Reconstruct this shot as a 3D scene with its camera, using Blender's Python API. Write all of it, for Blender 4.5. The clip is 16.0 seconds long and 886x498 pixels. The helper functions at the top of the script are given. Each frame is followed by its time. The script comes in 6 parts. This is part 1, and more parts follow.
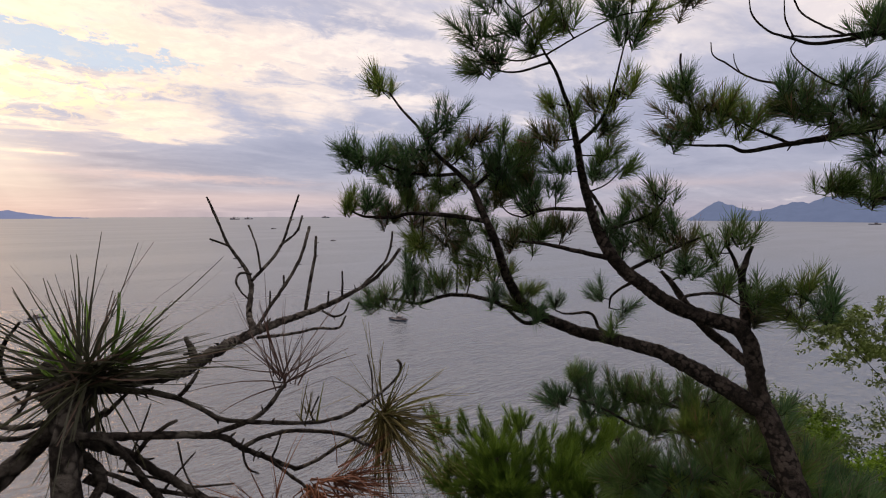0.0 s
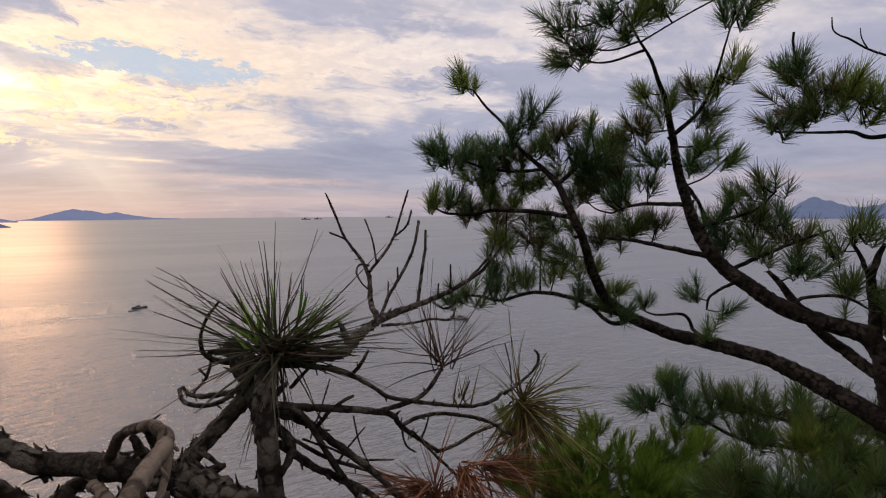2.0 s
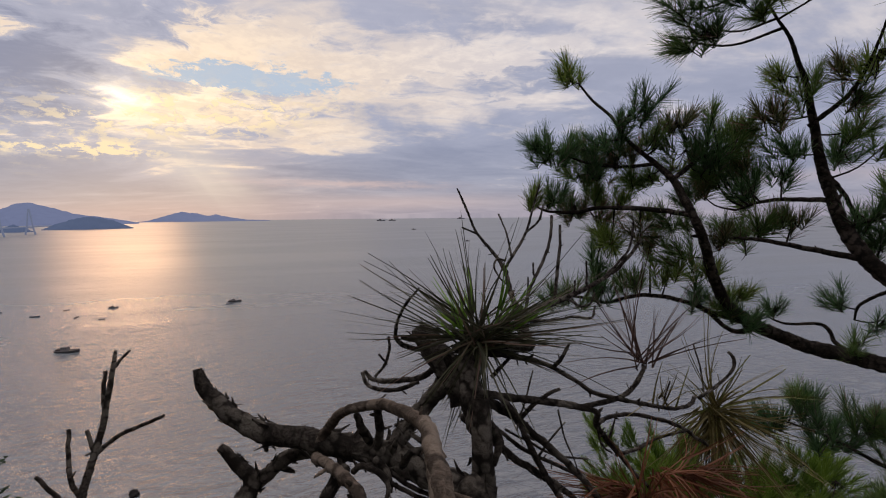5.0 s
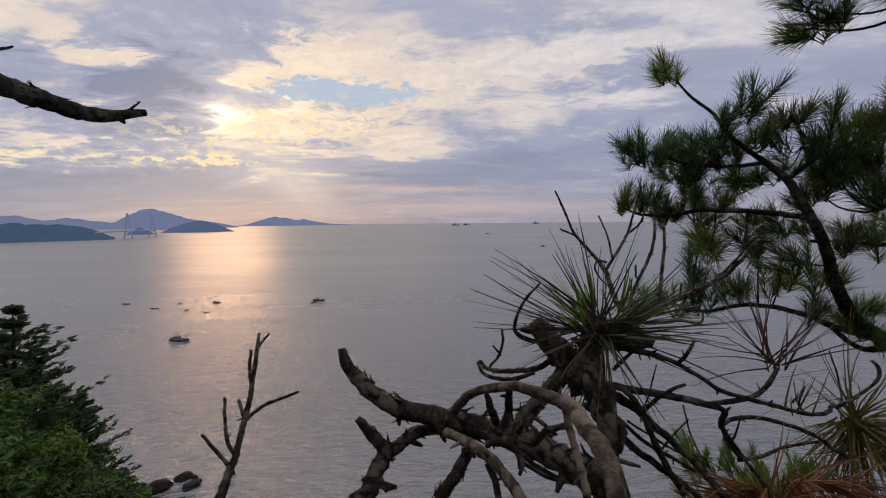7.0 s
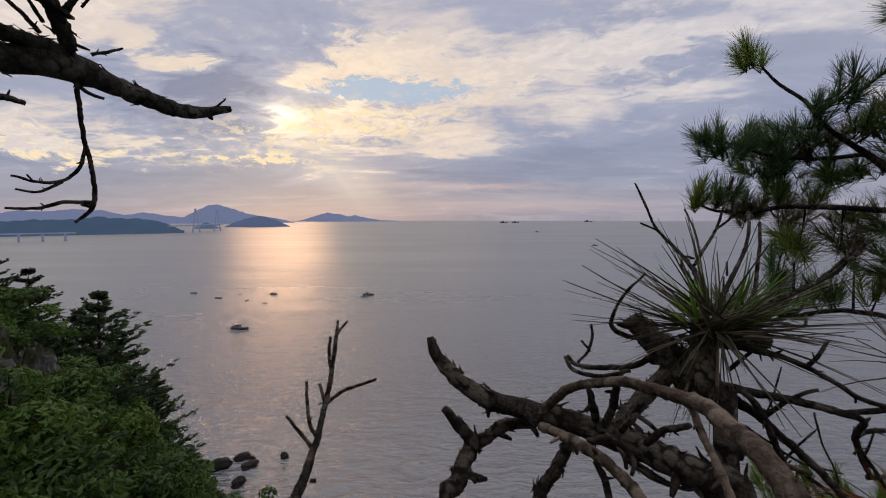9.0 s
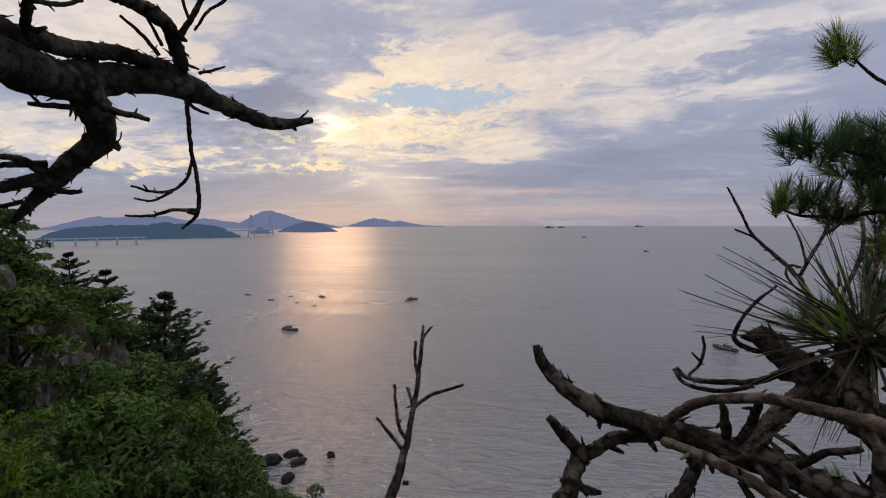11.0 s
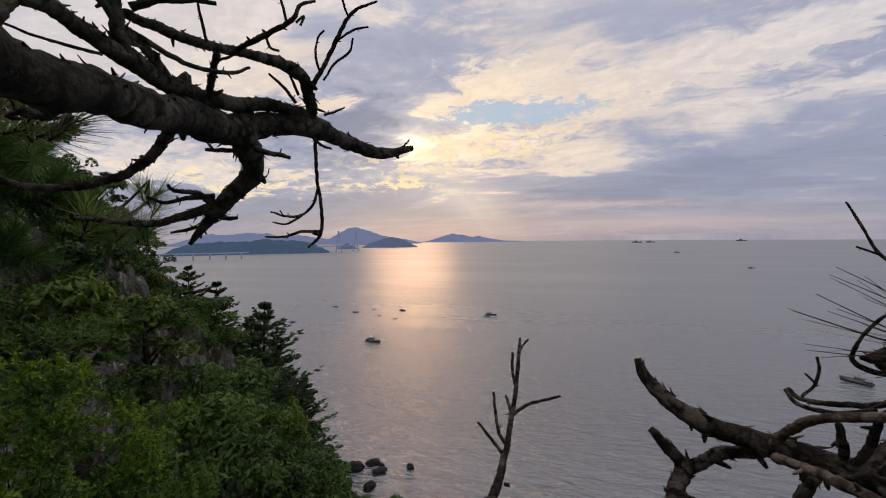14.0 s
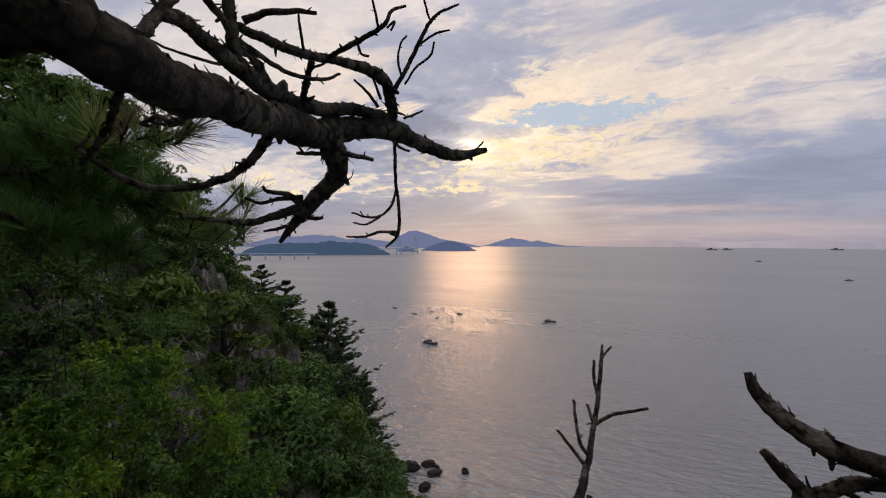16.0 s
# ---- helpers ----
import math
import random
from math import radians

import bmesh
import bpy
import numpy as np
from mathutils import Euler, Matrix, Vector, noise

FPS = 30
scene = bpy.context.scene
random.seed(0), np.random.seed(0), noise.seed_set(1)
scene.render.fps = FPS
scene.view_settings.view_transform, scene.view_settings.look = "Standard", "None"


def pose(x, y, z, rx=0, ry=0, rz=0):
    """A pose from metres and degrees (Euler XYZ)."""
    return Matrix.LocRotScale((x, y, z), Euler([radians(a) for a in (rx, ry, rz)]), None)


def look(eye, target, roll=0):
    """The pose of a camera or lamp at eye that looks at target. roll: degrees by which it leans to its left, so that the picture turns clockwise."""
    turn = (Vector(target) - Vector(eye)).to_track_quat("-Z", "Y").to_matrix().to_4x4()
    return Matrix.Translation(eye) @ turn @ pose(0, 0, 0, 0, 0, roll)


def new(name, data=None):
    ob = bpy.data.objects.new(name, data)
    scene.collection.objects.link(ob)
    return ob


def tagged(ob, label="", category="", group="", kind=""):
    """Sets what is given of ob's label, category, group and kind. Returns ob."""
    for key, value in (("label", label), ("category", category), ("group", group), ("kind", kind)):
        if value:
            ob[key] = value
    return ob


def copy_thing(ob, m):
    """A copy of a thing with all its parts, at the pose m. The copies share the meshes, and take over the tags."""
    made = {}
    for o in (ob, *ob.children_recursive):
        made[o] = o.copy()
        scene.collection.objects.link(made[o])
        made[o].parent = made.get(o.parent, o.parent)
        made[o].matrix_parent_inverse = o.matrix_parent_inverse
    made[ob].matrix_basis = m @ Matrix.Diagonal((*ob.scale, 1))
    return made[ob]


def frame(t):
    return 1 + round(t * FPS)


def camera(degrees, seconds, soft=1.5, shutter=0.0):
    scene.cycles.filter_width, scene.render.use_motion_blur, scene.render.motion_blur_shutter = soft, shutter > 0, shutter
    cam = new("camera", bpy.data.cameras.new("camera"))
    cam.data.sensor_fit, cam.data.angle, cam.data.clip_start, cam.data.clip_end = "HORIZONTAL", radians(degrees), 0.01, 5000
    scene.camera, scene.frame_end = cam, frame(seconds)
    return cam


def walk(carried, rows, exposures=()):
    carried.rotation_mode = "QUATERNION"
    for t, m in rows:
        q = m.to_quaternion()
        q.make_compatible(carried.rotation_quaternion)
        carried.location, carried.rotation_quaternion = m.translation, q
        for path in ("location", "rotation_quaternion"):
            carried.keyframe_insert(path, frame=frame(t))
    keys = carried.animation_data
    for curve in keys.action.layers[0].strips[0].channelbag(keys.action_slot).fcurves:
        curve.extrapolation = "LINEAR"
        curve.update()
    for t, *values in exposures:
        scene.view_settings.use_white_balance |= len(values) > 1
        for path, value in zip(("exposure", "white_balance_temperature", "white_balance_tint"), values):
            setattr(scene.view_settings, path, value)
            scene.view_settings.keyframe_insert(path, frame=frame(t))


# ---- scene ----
cam = camera(91.3, 16.0, soft=1.1)
PATH = [
    (0, (0.649, 0.586, 45.943), (0.625, 2.579, 45.777), 0.1),
    (0.5, (0.636, 0.575, 45.938), (0.525, 2.566, 45.777), 0.0),
    (1, (0.618, 0.568, 45.931), (0.403, 2.55, 45.768), -0.1),
    (1.5, (0.585, 0.571, 45.923), (0.311, 2.545, 45.757), -0.1),
    (2, (0.536, 0.571, 45.93), (0.231, 2.54, 45.761), -0.3),
    (2.5, (0.498, 0.58, 45.926), (0.154, 2.543, 45.755), -0.1),
    (3, (0.47, 0.581, 45.928), (0.079, 2.535, 45.755), -0.2),
    (3.5, (0.446, 0.576, 45.936), (0.006, 2.52, 45.767), -0.2),
    (4, (0.426, 0.573, 45.918), (-0.07, 2.504, 45.749), -0.1),
    (4.2, (0.416, 0.57, 45.917), (-0.104, 2.493, 45.747), -0.0),
    (6.3, (0.364, 0.504, 45.911), (-0.458, 2.323, 45.774), -1.0),
    (6.5, (0.361, 0.498, 45.914), (-0.496, 2.3, 45.776), -0.7),
    (7, (0.346, 0.484, 45.909), (-0.59, 2.246, 45.772), -0.5),
    (7.5, (0.336, 0.481, 45.907), (-0.647, 2.217, 45.767), -0.3),
    (8, (0.32, 0.476, 45.9), (-0.707, 2.186, 45.76), -0.2),
    (8.5, (0.305, 0.47, 45.897), (-0.772, 2.149, 45.751), -0.1),
    (11, (0.222, 0.407, 45.9), (-1.063, 1.934, 45.775), -0.1),
    (11.5, (0.206, 0.392, 45.898), (-1.118, 1.886, 45.781), -0.3),
    (12, (0.199, 0.38, 45.902), (-1.162, 1.842, 45.796), -0.6),
    (12.5, (0.211, 0.371, 45.907), (-1.179, 1.805, 45.813), -0.7),
    (13, (0.231, 0.36, 45.908), (-1.195, 1.76, 45.829), -0.6),
    (13.5, (0.238, 0.338, 45.909), (-1.244, 1.681, 45.842), -0.6),
    (14, (0.245, 0.322, 45.909), (-1.296, 1.596, 45.856), -0.5),
    (14.5, (0.244, 0.314, 45.908), (-1.344, 1.529, 45.864), -0.2),
    (15, (0.236, 0.309, 45.905), (-1.392, 1.469, 45.868), 0.0),
    (15.5, (0.226, 0.301, 45.905), (-1.434, 1.416, 45.869), 0.2),
    (16, (0.215, 0.288, 45.903), (-1.484, 1.344, 45.868), 0.3),
]
walk(cam, [(t, look(eye, target, roll)) for t, eye, target, roll in PATH], [(0, 0.20, 6800, 12), (2, 0.0, 6750, 12), (4, -0.14, 6600, 10), (7, -0.22, 6350, 10), (11, -0.24, 6350, 9), (16, -0.20, 6450, 10)])

# ---- world, sun ----
SUN_AZ, SUN_EL = -54.7, 12.6      # degrees: azimuth from +y towards +x, and elevation


class Nodes:
    """Short writing for node trees."""

    def __init__(self, tree):
        self.t = tree

    def node(self, kind, **values):
        n = self.t.nodes.new(kind)
        for key, value in values.items():
            if key == "operation":
                n.operation = value
            elif key == "blend":
                n.blend_type = value
            elif key == "dims":
                n.noise_dimensions = value
        return n

    def put(self, socket, value):
        if isinstance(value, bpy.types.NodeSocket):
            self.t.links.new(value, socket)
        elif isinstance(value, (tuple, list)) and len(value) == 3 and socket.type == "RGBA":
            socket.default_value = (*value, 1)
        else:
            socket.default_value = value

    def m(self, op, a, b=0.0, c=0.0):
        n = self.node("ShaderNodeMath", operation=op)
        for s, v in zip(n.inputs, (a, b, c)):
            self.put(s, v)
        return n.outputs[0]

    def mix(self, f, a, b, blend="MIX"):
        n = self.node("ShaderNodeMix")
        n.data_type, n.blend_type = "RGBA", blend
        self.put(n.inputs[0], f), self.put(n.inputs[6], a), self.put(n.inputs[7], b)
        return n.outputs[2]

    def noise(self, vec, scale, detail=5.0, rough=0.55, warp=0.0):
        n = self.node("ShaderNodeTexNoise")
        self.put(n.inputs["Vector"], vec)
        n.inputs["Scale"].default_value, n.inputs["Detail"].default_value = scale, detail
        n.inputs["Roughness"].default_value, n.inputs["Distortion"].default_value = rough, warp
        return n.outputs[0]

    def step(self, x, lo, hi):
        n = self.node("ShaderNodeMapRange")
        n.interpolation_type = "SMOOTHSTEP"
        self.put(n.inputs[0], x)
        n.inputs[1].default_value, n.inputs[2].default_value = lo, hi
        return n.outputs[0]

    def xyz(self, x, y, z):
        n = self.node("ShaderNodeCombineXYZ")
        for s, v in zip(n.inputs, (x, y, z)):
            self.put(s, v)
        return n.outputs[0]

    def ramp(self, x, stops):
        n = self.node("ShaderNodeValToRGB")
        self.put(n.inputs[0], x)
        e = n.color_ramp.elements
        for k, (p, c) in enumerate(stops):
            q = e[k] if k < 2 else e.new(p)
            q.position, q.color = p, (*c, 1)
        return n.outputs[0]


def make_world():
    world = bpy.data.worlds.new("evening_sky")
    scene.world = world
    world.use_nodes = True
    world.node_tree.nodes.clear()
    g = Nodes(world.node_tree)
    way = g.node("ShaderNodeTexCoord").outputs["Generated"]
    sep = g.node("ShaderNodeSeparateXYZ")
    g.put(sep.inputs[0], way)
    x, y, z = sep.outputs
    az = g.m("MULTIPLY", g.m("ARCTAN2", x, y), 57.2958)
    el = g.m("MULTIPLY", g.m("ARCSINE", z), 57.2958)
    up = g.m("ADD", g.m("MAXIMUM", z, 0.0), 0.13)
    plane = g.xyz(g.m("DIVIDE", x, up), g.m("DIVIDE", y, up), 0.0)     # the cloud deck seen in perspective
    wind = g.xyz(g.m("ADD", g.m("MULTIPLY", g.m("DIVIDE", x, up), 0.86), g.m("MULTIPLY", g.m("DIVIDE", y, up), 0.50)),
                 g.m("MULTIPLY", g.m("SUBTRACT", g.m("MULTIPLY", g.m("DIVIDE", y, up), 0.86), g.m("MULTIPLY", g.m("DIVIDE", x, up), 0.50)), 1.7), 0.0)
    puff = g.noise(wind, 0.95, 9, 0.56, 0.8)           # cloud fields
    fine = g.noise(wind, 2.8, 8, 0.60, 0.7)           # single clouds
    grain = g.noise(plane, 12.0, 6, 0.66, 0.3)        # flecks
    low = g.noise(g.xyz(g.m("MULTIPLY", az, 0.22), g.m("MULTIPLY", el, 0.62), 0.0), 1.0, 8, 0.66, 0.6)      # flat flecks near the horizon
    fleck = g.noise(g.xyz(g.m("MULTIPLY", az, 0.55), g.m("MULTIPLY", el, 1.1), 3.7), 1.0, 7, 0.68, 0.4)
    du = g.m("MULTIPLY", g.m("SUBTRACT", fine, 0.5), 26.0)
    dv = g.m("MULTIPLY", g.m("SUBTRACT", low, 0.5), 13.0)
    azw, elw = g.m("ADD", az, du), g.m("ADD", el, dv)

    def blob(a0, e0, sa, se, tilt=0.0, a=azw, e=elw):
        p = g.m("SUBTRACT", a, a0)
        q = g.m("SUBTRACT", g.m("SUBTRACT", e, e0), g.m("MULTIPLY", p, tilt))
        p, q = g.m("DIVIDE", p, sa), g.m("DIVIDE", q, se)
        r = g.m("ADD", g.m("MULTIPLY", p, p), g.m("MULTIPLY", q, q))
        return g.m("EXPONENT", g.m("MULTIPLY", r, -1.0))

    def total(rows):
        out = 0.0
        for w, *shape in rows:
            out = g.m("MULTIPLY_ADD", blob(*shape), w, out)
        return out

    sky = g.node("ShaderNodeTexSky")
    sky.sky_type, sky.sun_disc = "NISHITA", False
    sky.sun_elevation, sky.sun_rotation = radians(SUN_EL), radians(SUN_AZ)
    clear = g.mix(1.0, sky.outputs[0], (0.09, 0.09, 0.09), "MULTIPLY")
    near = blob(SUN_AZ + 4, SUN_EL + 1, 30, 12, 0.0, az, el)
    # how thick the deck is: a bank low down whose upper edge changes with azimuth, masses and thin places above it
    edge = g.ramp(g.m("DIVIDE", g.m("ADD", az, 120.0), 180.0), [
        (0.0, (0.30, 0.30, 0.30)), (1.0, (0.46, 0.46, 0.46)), (0.26, (0.18, 0.18, 0.18)), (0.33, (0.19, 0.19, 0.19)), (0.38, (0.15, 0.15, 0.15)),
        (0.44, (0.20, 0.20, 0.20)), (0.52, (0.275, 0.275, 0.275)), (0.63, (0.33, 0.33, 0.33)), (0.72, (0.35, 0.35, 0.35)), (0.80, (0.40, 0.40, 0.40))])
    depth = g.m("MULTIPLY", g.m("SUBTRACT", g.m("MULTIPLY", edge, 40.0), el), 0.13)
    depth = g.m("MINIMUM", g.m("MAXIMUM", depth, -0.10), 0.6)
    thick = g.m("ADD", g.m("ADD", 0.47, depth), total([
        (0.50, -52, 24.0, 14, 3.6), (1.25, -62.0, 13.4, 6.2, 5.4), (0.40, -82, 13, 10, 3.0), (0.22, -30, 27.5, 14, 2.6), (0.40, -9, 16.6, 9, 1.7, 0.1),
        (-0.42, -43, 19.2, 11, 1.9, 0.10), (-0.34, -20, 18.3, 20, 2.0, 0.08), (-0.45, -80, 20, 13, 6), (-0.8, -80, 7.2, 11, 1.2, -0.06),
        (-0.30, -46, 12.2, 9, 2.6), (0.5, -64, 3.6, 16, 3.0, 0.0, az, el), (0.12, 20, 22, 30, 9), (0.24, -14, 24.5, 14, 2.6, 0.08)]))
    rag = g.m("ADD", g.m("MULTIPLY", g.m("SUBTRACT", puff, 0.5), 2.3), g.m("ADD", g.m("MULTIPLY", g.m("SUBTRACT", fine, 0.5), 1.1), g.m("MULTIPLY", g.m("SUBTRACT", grain, 0.5), 0.35)))
    thick = g.m("ADD", thick, rag)
    lit = g.mix(near, (0.76, 0.70, 0.69), (1.01, 0.78, 0.55))
    lit = g.mix(g.step(g.m("ADD", g.m("MULTIPLY", grain, 0.5), g.m("MULTIPLY", fine, 0.5)), 0.42, 0.60), g.mix(1.0, lit, (0.84, 0.85, 0.90), "MULTIPLY"), lit)
    dull = g.ramp(g.m("DIVIDE", el, 30.0), [
        (0.0, (0.36, 0.335, 0.405)), (1.0, (0.385, 0.395, 0.495)), (0.07, (0.335, 0.335, 0.42)), (0.16, (0.31, 0.325, 0.43)), (0.36, (0.32, 0.34, 0.455))])
    dull = g.mix(g.m("MULTIPLY", g.step(fine, 0.38, 0.64), 0.5), dull, g.mix(1.0, dull, (1.28, 1.24, 1.18), "MULTIPLY"))
    dull = g.mix(g.m("MULTIPLY", g.step(thick, 0.60, 1.45), g.m("ADD", 0.35, g.m("MULTIPLY", near, 0.65))), dull, g.mix(1.0, dull, (0.50, 0.55, 0.66), "MULTIPLY"))
    sheet = g.mix(g.step(thick, 0.13, 0.74), lit, dull)
    col = g.mix(0.95, clear, sheet)
    # edges of the masses shine where the sun stands behind them
    rim = g.m("DIVIDE", g.m("SUBTRACT", thick, 0.36), 0.10)
    rim = g.m("EXPONENT", g.m("MULTIPLY", g.m("MULTIPLY", rim, rim), -1.0))
    col = g.mix(1.0, col, g.mix(g.m("MULTIPLY", rim, blob(SUN_AZ + 4, SUN_EL, 15, 7, 0.0, az, el)), (0, 0, 0), (0.26, 0.20, 0.10)), "ADD")
    # the blue gap, with a torn lower edge
    gap = g.m("ADD", blob(-40.5, 15.5, 11.5, 1.9, 0.01, g.m("ADD", az, g.m("MULTIPLY", du, 0.25)), g.m("ADD", el, g.m("MULTIPLY", dv, 0.35))), g.m("MULTIPLY", g.m("SUBTRACT", fleck, 0.5), 1.3))
    gap = g.m("SUBTRACT", gap, g.m("MULTIPLY", blob(-47, 13.2, 7, 0.9, 0.0, az, el), 0.5))
    col = g.mix(g.m("MULTIPLY", g.step(gap, 0.40, 0.60), 0.92), col, (0.44, 0.53, 0.65))
    # broken cloud under the gap: mauve pieces and gold between them
    torn = g.m("MULTIPLY", g.step(g.m("ADD", g.m("MULTIPLY", low, 0.65), g.m("MULTIPLY", fleck, 0.35)), 0.47, 0.56), blob(-45, 10.6, 14, 3.3, 0.12, az, el))
    col = g.mix(g.m("MINIMUM", g.m("MULTIPLY", torn, 0.95), 0.8), col, (0.52, 0.475, 0.515))
    gold = total([(1.0, -47, 11.4, 12, 2.2, 0.12, az, el), (1.2, -57.5, 7.0, 5.5, 0.75, 0.0, az, el), (0.9, -77, 7.4, 8, 0.9, -0.08)])
    gold = g.m("MULTIPLY", gold, g.step(g.m("ADD", g.m("MULTIPLY", fleck, 0.6), g.m("MULTIPLY", low, 0.4)), 0.49, 0.56))
    col = g.mix(g.m("MINIMUM", g.m("MULTIPLY", gold, 1.7), 0.94), col, (1.0, 0.80, 0.50))
    # the sun behind the cloud's edge, and its light under the deck
    core = blob(SUN_AZ + 0.6, SUN_EL, 1.9, 1.5, 0.0, g.m("ADD", az, g.m("MULTIPLY", du, 0.25)), g.m("ADD", el, g.m("MULTIPLY", dv, 0.4)))
    col = g.mix(1.0, col, g.mix(core, (0, 0, 0), (0.62, 0.50, 0.34)), "ADD")
    col = g.mix(1.0, col, g.mix(blob(SUN_AZ + 2.5, SUN_EL, 7.0, 4.0, 0.0, az, el), (0, 0, 0), (0.07, 0.045, 0.005)), "ADD")
    way_down = g.m("ARCTAN2", g.m("SUBTRACT", az, SUN_AZ), g.m("SUBTRACT", SUN_EL + 2.0, el))
    beams = g.noise(g.xyz(way_down, 0.0, 0.0), 9.0, 2, 0.5)
    rays = g.m("MULTIPLY", blob(-46.5, 4.6, 4.6, 2.9, -0.45, az, el), g.m("ADD", 0.45, beams))
    col = g.mix(g.m("MULTIPLY", rays, 0.62), col, (0.74, 0.675, 0.60))
    warm = blob(SUN_AZ + 12, 3.0, 13, 5, 0.0, az, el)
    col = g.mix(g.m("MULTIPLY", warm, 0.55), col, g.mix(1.0, col, (1.25, 1.06, 0.88), "MULTIPLY"))
    # rose streaks over the horizon
    rose = g.m("ADD", blob(-31, 3.9, 11, 0.45, -0.02, azw, g.m("ADD", el, g.m("MULTIPLY", dv, 0.12))), g.m("MULTIPLY", blob(-25, 1.6, 16, 1.0, 0.0, az, el), 0.7))
    rose = g.m("ADD", rose, g.m("MULTIPLY", blob(28, 3.6, 14, 0.7, 0.0, azw, g.m("ADD", el, g.m("MULTIPLY", dv, 0.12))), 0.35))
    col = g.mix(g.m("MULTIPLY", rose, 0.62), col, (0.70, 0.52, 0.47))
    # the thin deck overhead is brighter than the sky low down
    col = g.mix(g.step(el, 24.0, 46.0), col, g.mix(1.0, col, (1.70, 1.56, 1.46), "MULTIPLY"))
    back = g.node("ShaderNodeBackground")
    g.put(back.inputs[0], col)
    back.inputs[1].default_value = 1.2
    out = g.node("ShaderNodeOutputWorld")
    world.node_tree.links.new(back.outputs[0], out.inputs[0])


make_world()
sun = new("sun", bpy.data.lights.new("sun", "SUN"))
sun.data.energy, sun.data.angle, sun.data.color = 0.21, radians(11), (1.0, 0.55, 0.27)
sun_way = Vector((math.sin(radians(SUN_AZ)) * math.cos(radians(SUN_EL)), math.cos(radians(SUN_AZ)) * math.cos(radians(SUN_EL)), math.sin(radians(SUN_EL))))
sun.matrix_world = look(sun_way * 100, (0, 0, 0))
tagged(sun, "low sun behind thin evening cloud", "sun")

# ---- materials ----


def material(name, rough=0.8, spec=0.3):
    mat = bpy.data.materials.new(name)
    mat.use_nodes = True
    g = Nodes(mat.node_tree)
    b = mat.node_tree.nodes["Principled BSDF"]
    b.inputs["Roughness"].default_value = rough
    b.inputs["Specular IOR Level"].default_value = spec
    return mat, g, b


def bump(g, b, height, strength, distance):
    n = g.node("ShaderNodeBump")
    g.put(n.inputs["Height"], height)
    n.inputs["Strength"].default_value, n.inputs["Distance"].default_value = strength, distance
    g.put(b.inputs["Normal"], n.outputs[0])


def place_of(g):
    return g.node("ShaderNodeNewGeometry").outputs["Position"]


def bark_material(name, deep, mid, pale, scale, relief=0.006):
    mat, g, b = material(name, 0.9, 0.15)
    p = place_of(g)
    big = g.noise(p, scale * 0.25, 4, 0.6)
    cell = g.node("ShaderNodeTexVoronoi")
    g.put(cell.inputs["Vector"], p)
    cell.inputs["Scale"].default_value = scale
    fine = g.noise(p, scale * 3.2, 6, 0.65)
    c = g.mix(g.step(fine, 0.3, 0.7), deep, mid)
    c = g.mix(g.m("MULTIPLY", g.step(big, 0.44, 0.62), 0.75), c, pale)
    c = g.mix(g.step(cell.outputs[0], 0.45, 0.75), c, deep)
    g.put(b.inputs["Base Color"], c)
    bump(g, b, g.m("SUBTRACT", g.m("ADD", fine, g.m("MULTIPLY", big, 0.5)), g.m("MULTIPLY", cell.outputs[0], 0.7)), 0.9, relief)
    return mat


BARK = {
    "pine": bark_material("pine_bark", (0.010, 0.009, 0.008), (0.036, 0.030, 0.024), (0.085, 0.072, 0.062), 55),
    "dead": bark_material("dead_bark", (0.016, 0.014, 0.012), (0.060, 0.053, 0.045), (0.15, 0.14, 0.12), 90),
    "peeled": bark_material("peeled_wood", (0.05, 0.041, 0.033), (0.15, 0.122, 0.096), (0.25, 0.215, 0.175), 60),
    "thick": bark_material("thick_plated_bark", (0.014, 0.014, 0.011), (0.058, 0.056, 0.046), (0.115, 0.115, 0.092), 44, 0.012),
}


def leaf_material(name, dark, light, tip=None, glow=0.25, casts=(), uneven=0.0):
    mat, g, b = material(name, 0.55, 0.3)
    info = g.node("ShaderNodeObjectInfo").outputs["Random"]
    isl = g.node("ShaderNodeNewGeometry").outputs["Random Per Island"]
    p = place_of(g)
    patch = g.m("ADD", g.m("MULTIPLY", g.noise(p, 1.7, 3, 0.5), 0.8), g.m("MULTIPLY", g.m("SUBTRACT", g.noise(p, 0.55, 3, 0.55), 0.5), 2.2 * uneven))
    f = g.m("ADD", g.m("MULTIPLY", isl, 0.55), g.m("ADD", g.m("MULTIPLY", info, 0.55), g.m("SUBTRACT", patch, 0.45)))
    c = g.mix(g.m("MINIMUM", g.m("MAXIMUM", f, 0.0), 1.0), dark, light)
    if tip:
        c = g.mix(g.step(isl, 0.86, 0.94), c, tip)
    for lo, hi, cast in casts:          # whole clumps of another shade
        spot = g.m("MULTIPLY", g.step(info, lo - 0.02, lo), g.m("SUBTRACT", 1.0, g.step(info, hi, hi + 0.02)))
        c = g.mix(spot, c, g.mix(1.0, c, cast, "MULTIPLY"))
    g.put(b.inputs["Base Color"], c)
    tr = g.node("ShaderNodeBsdfTranslucent")
    g.put(tr.inputs[0], c)
    mx = g.node("ShaderNodeMixShader")
    mx.inputs[0].default_value = glow
    t = mat.node_tree
    t.links.new(b.outputs[0], mx.inputs[1])
    t.links.new(tr.outputs[0], mx.inputs[2])
    t.links.new(mx.outputs[0], t.nodes["Material Output"].inputs[0])
    return mat


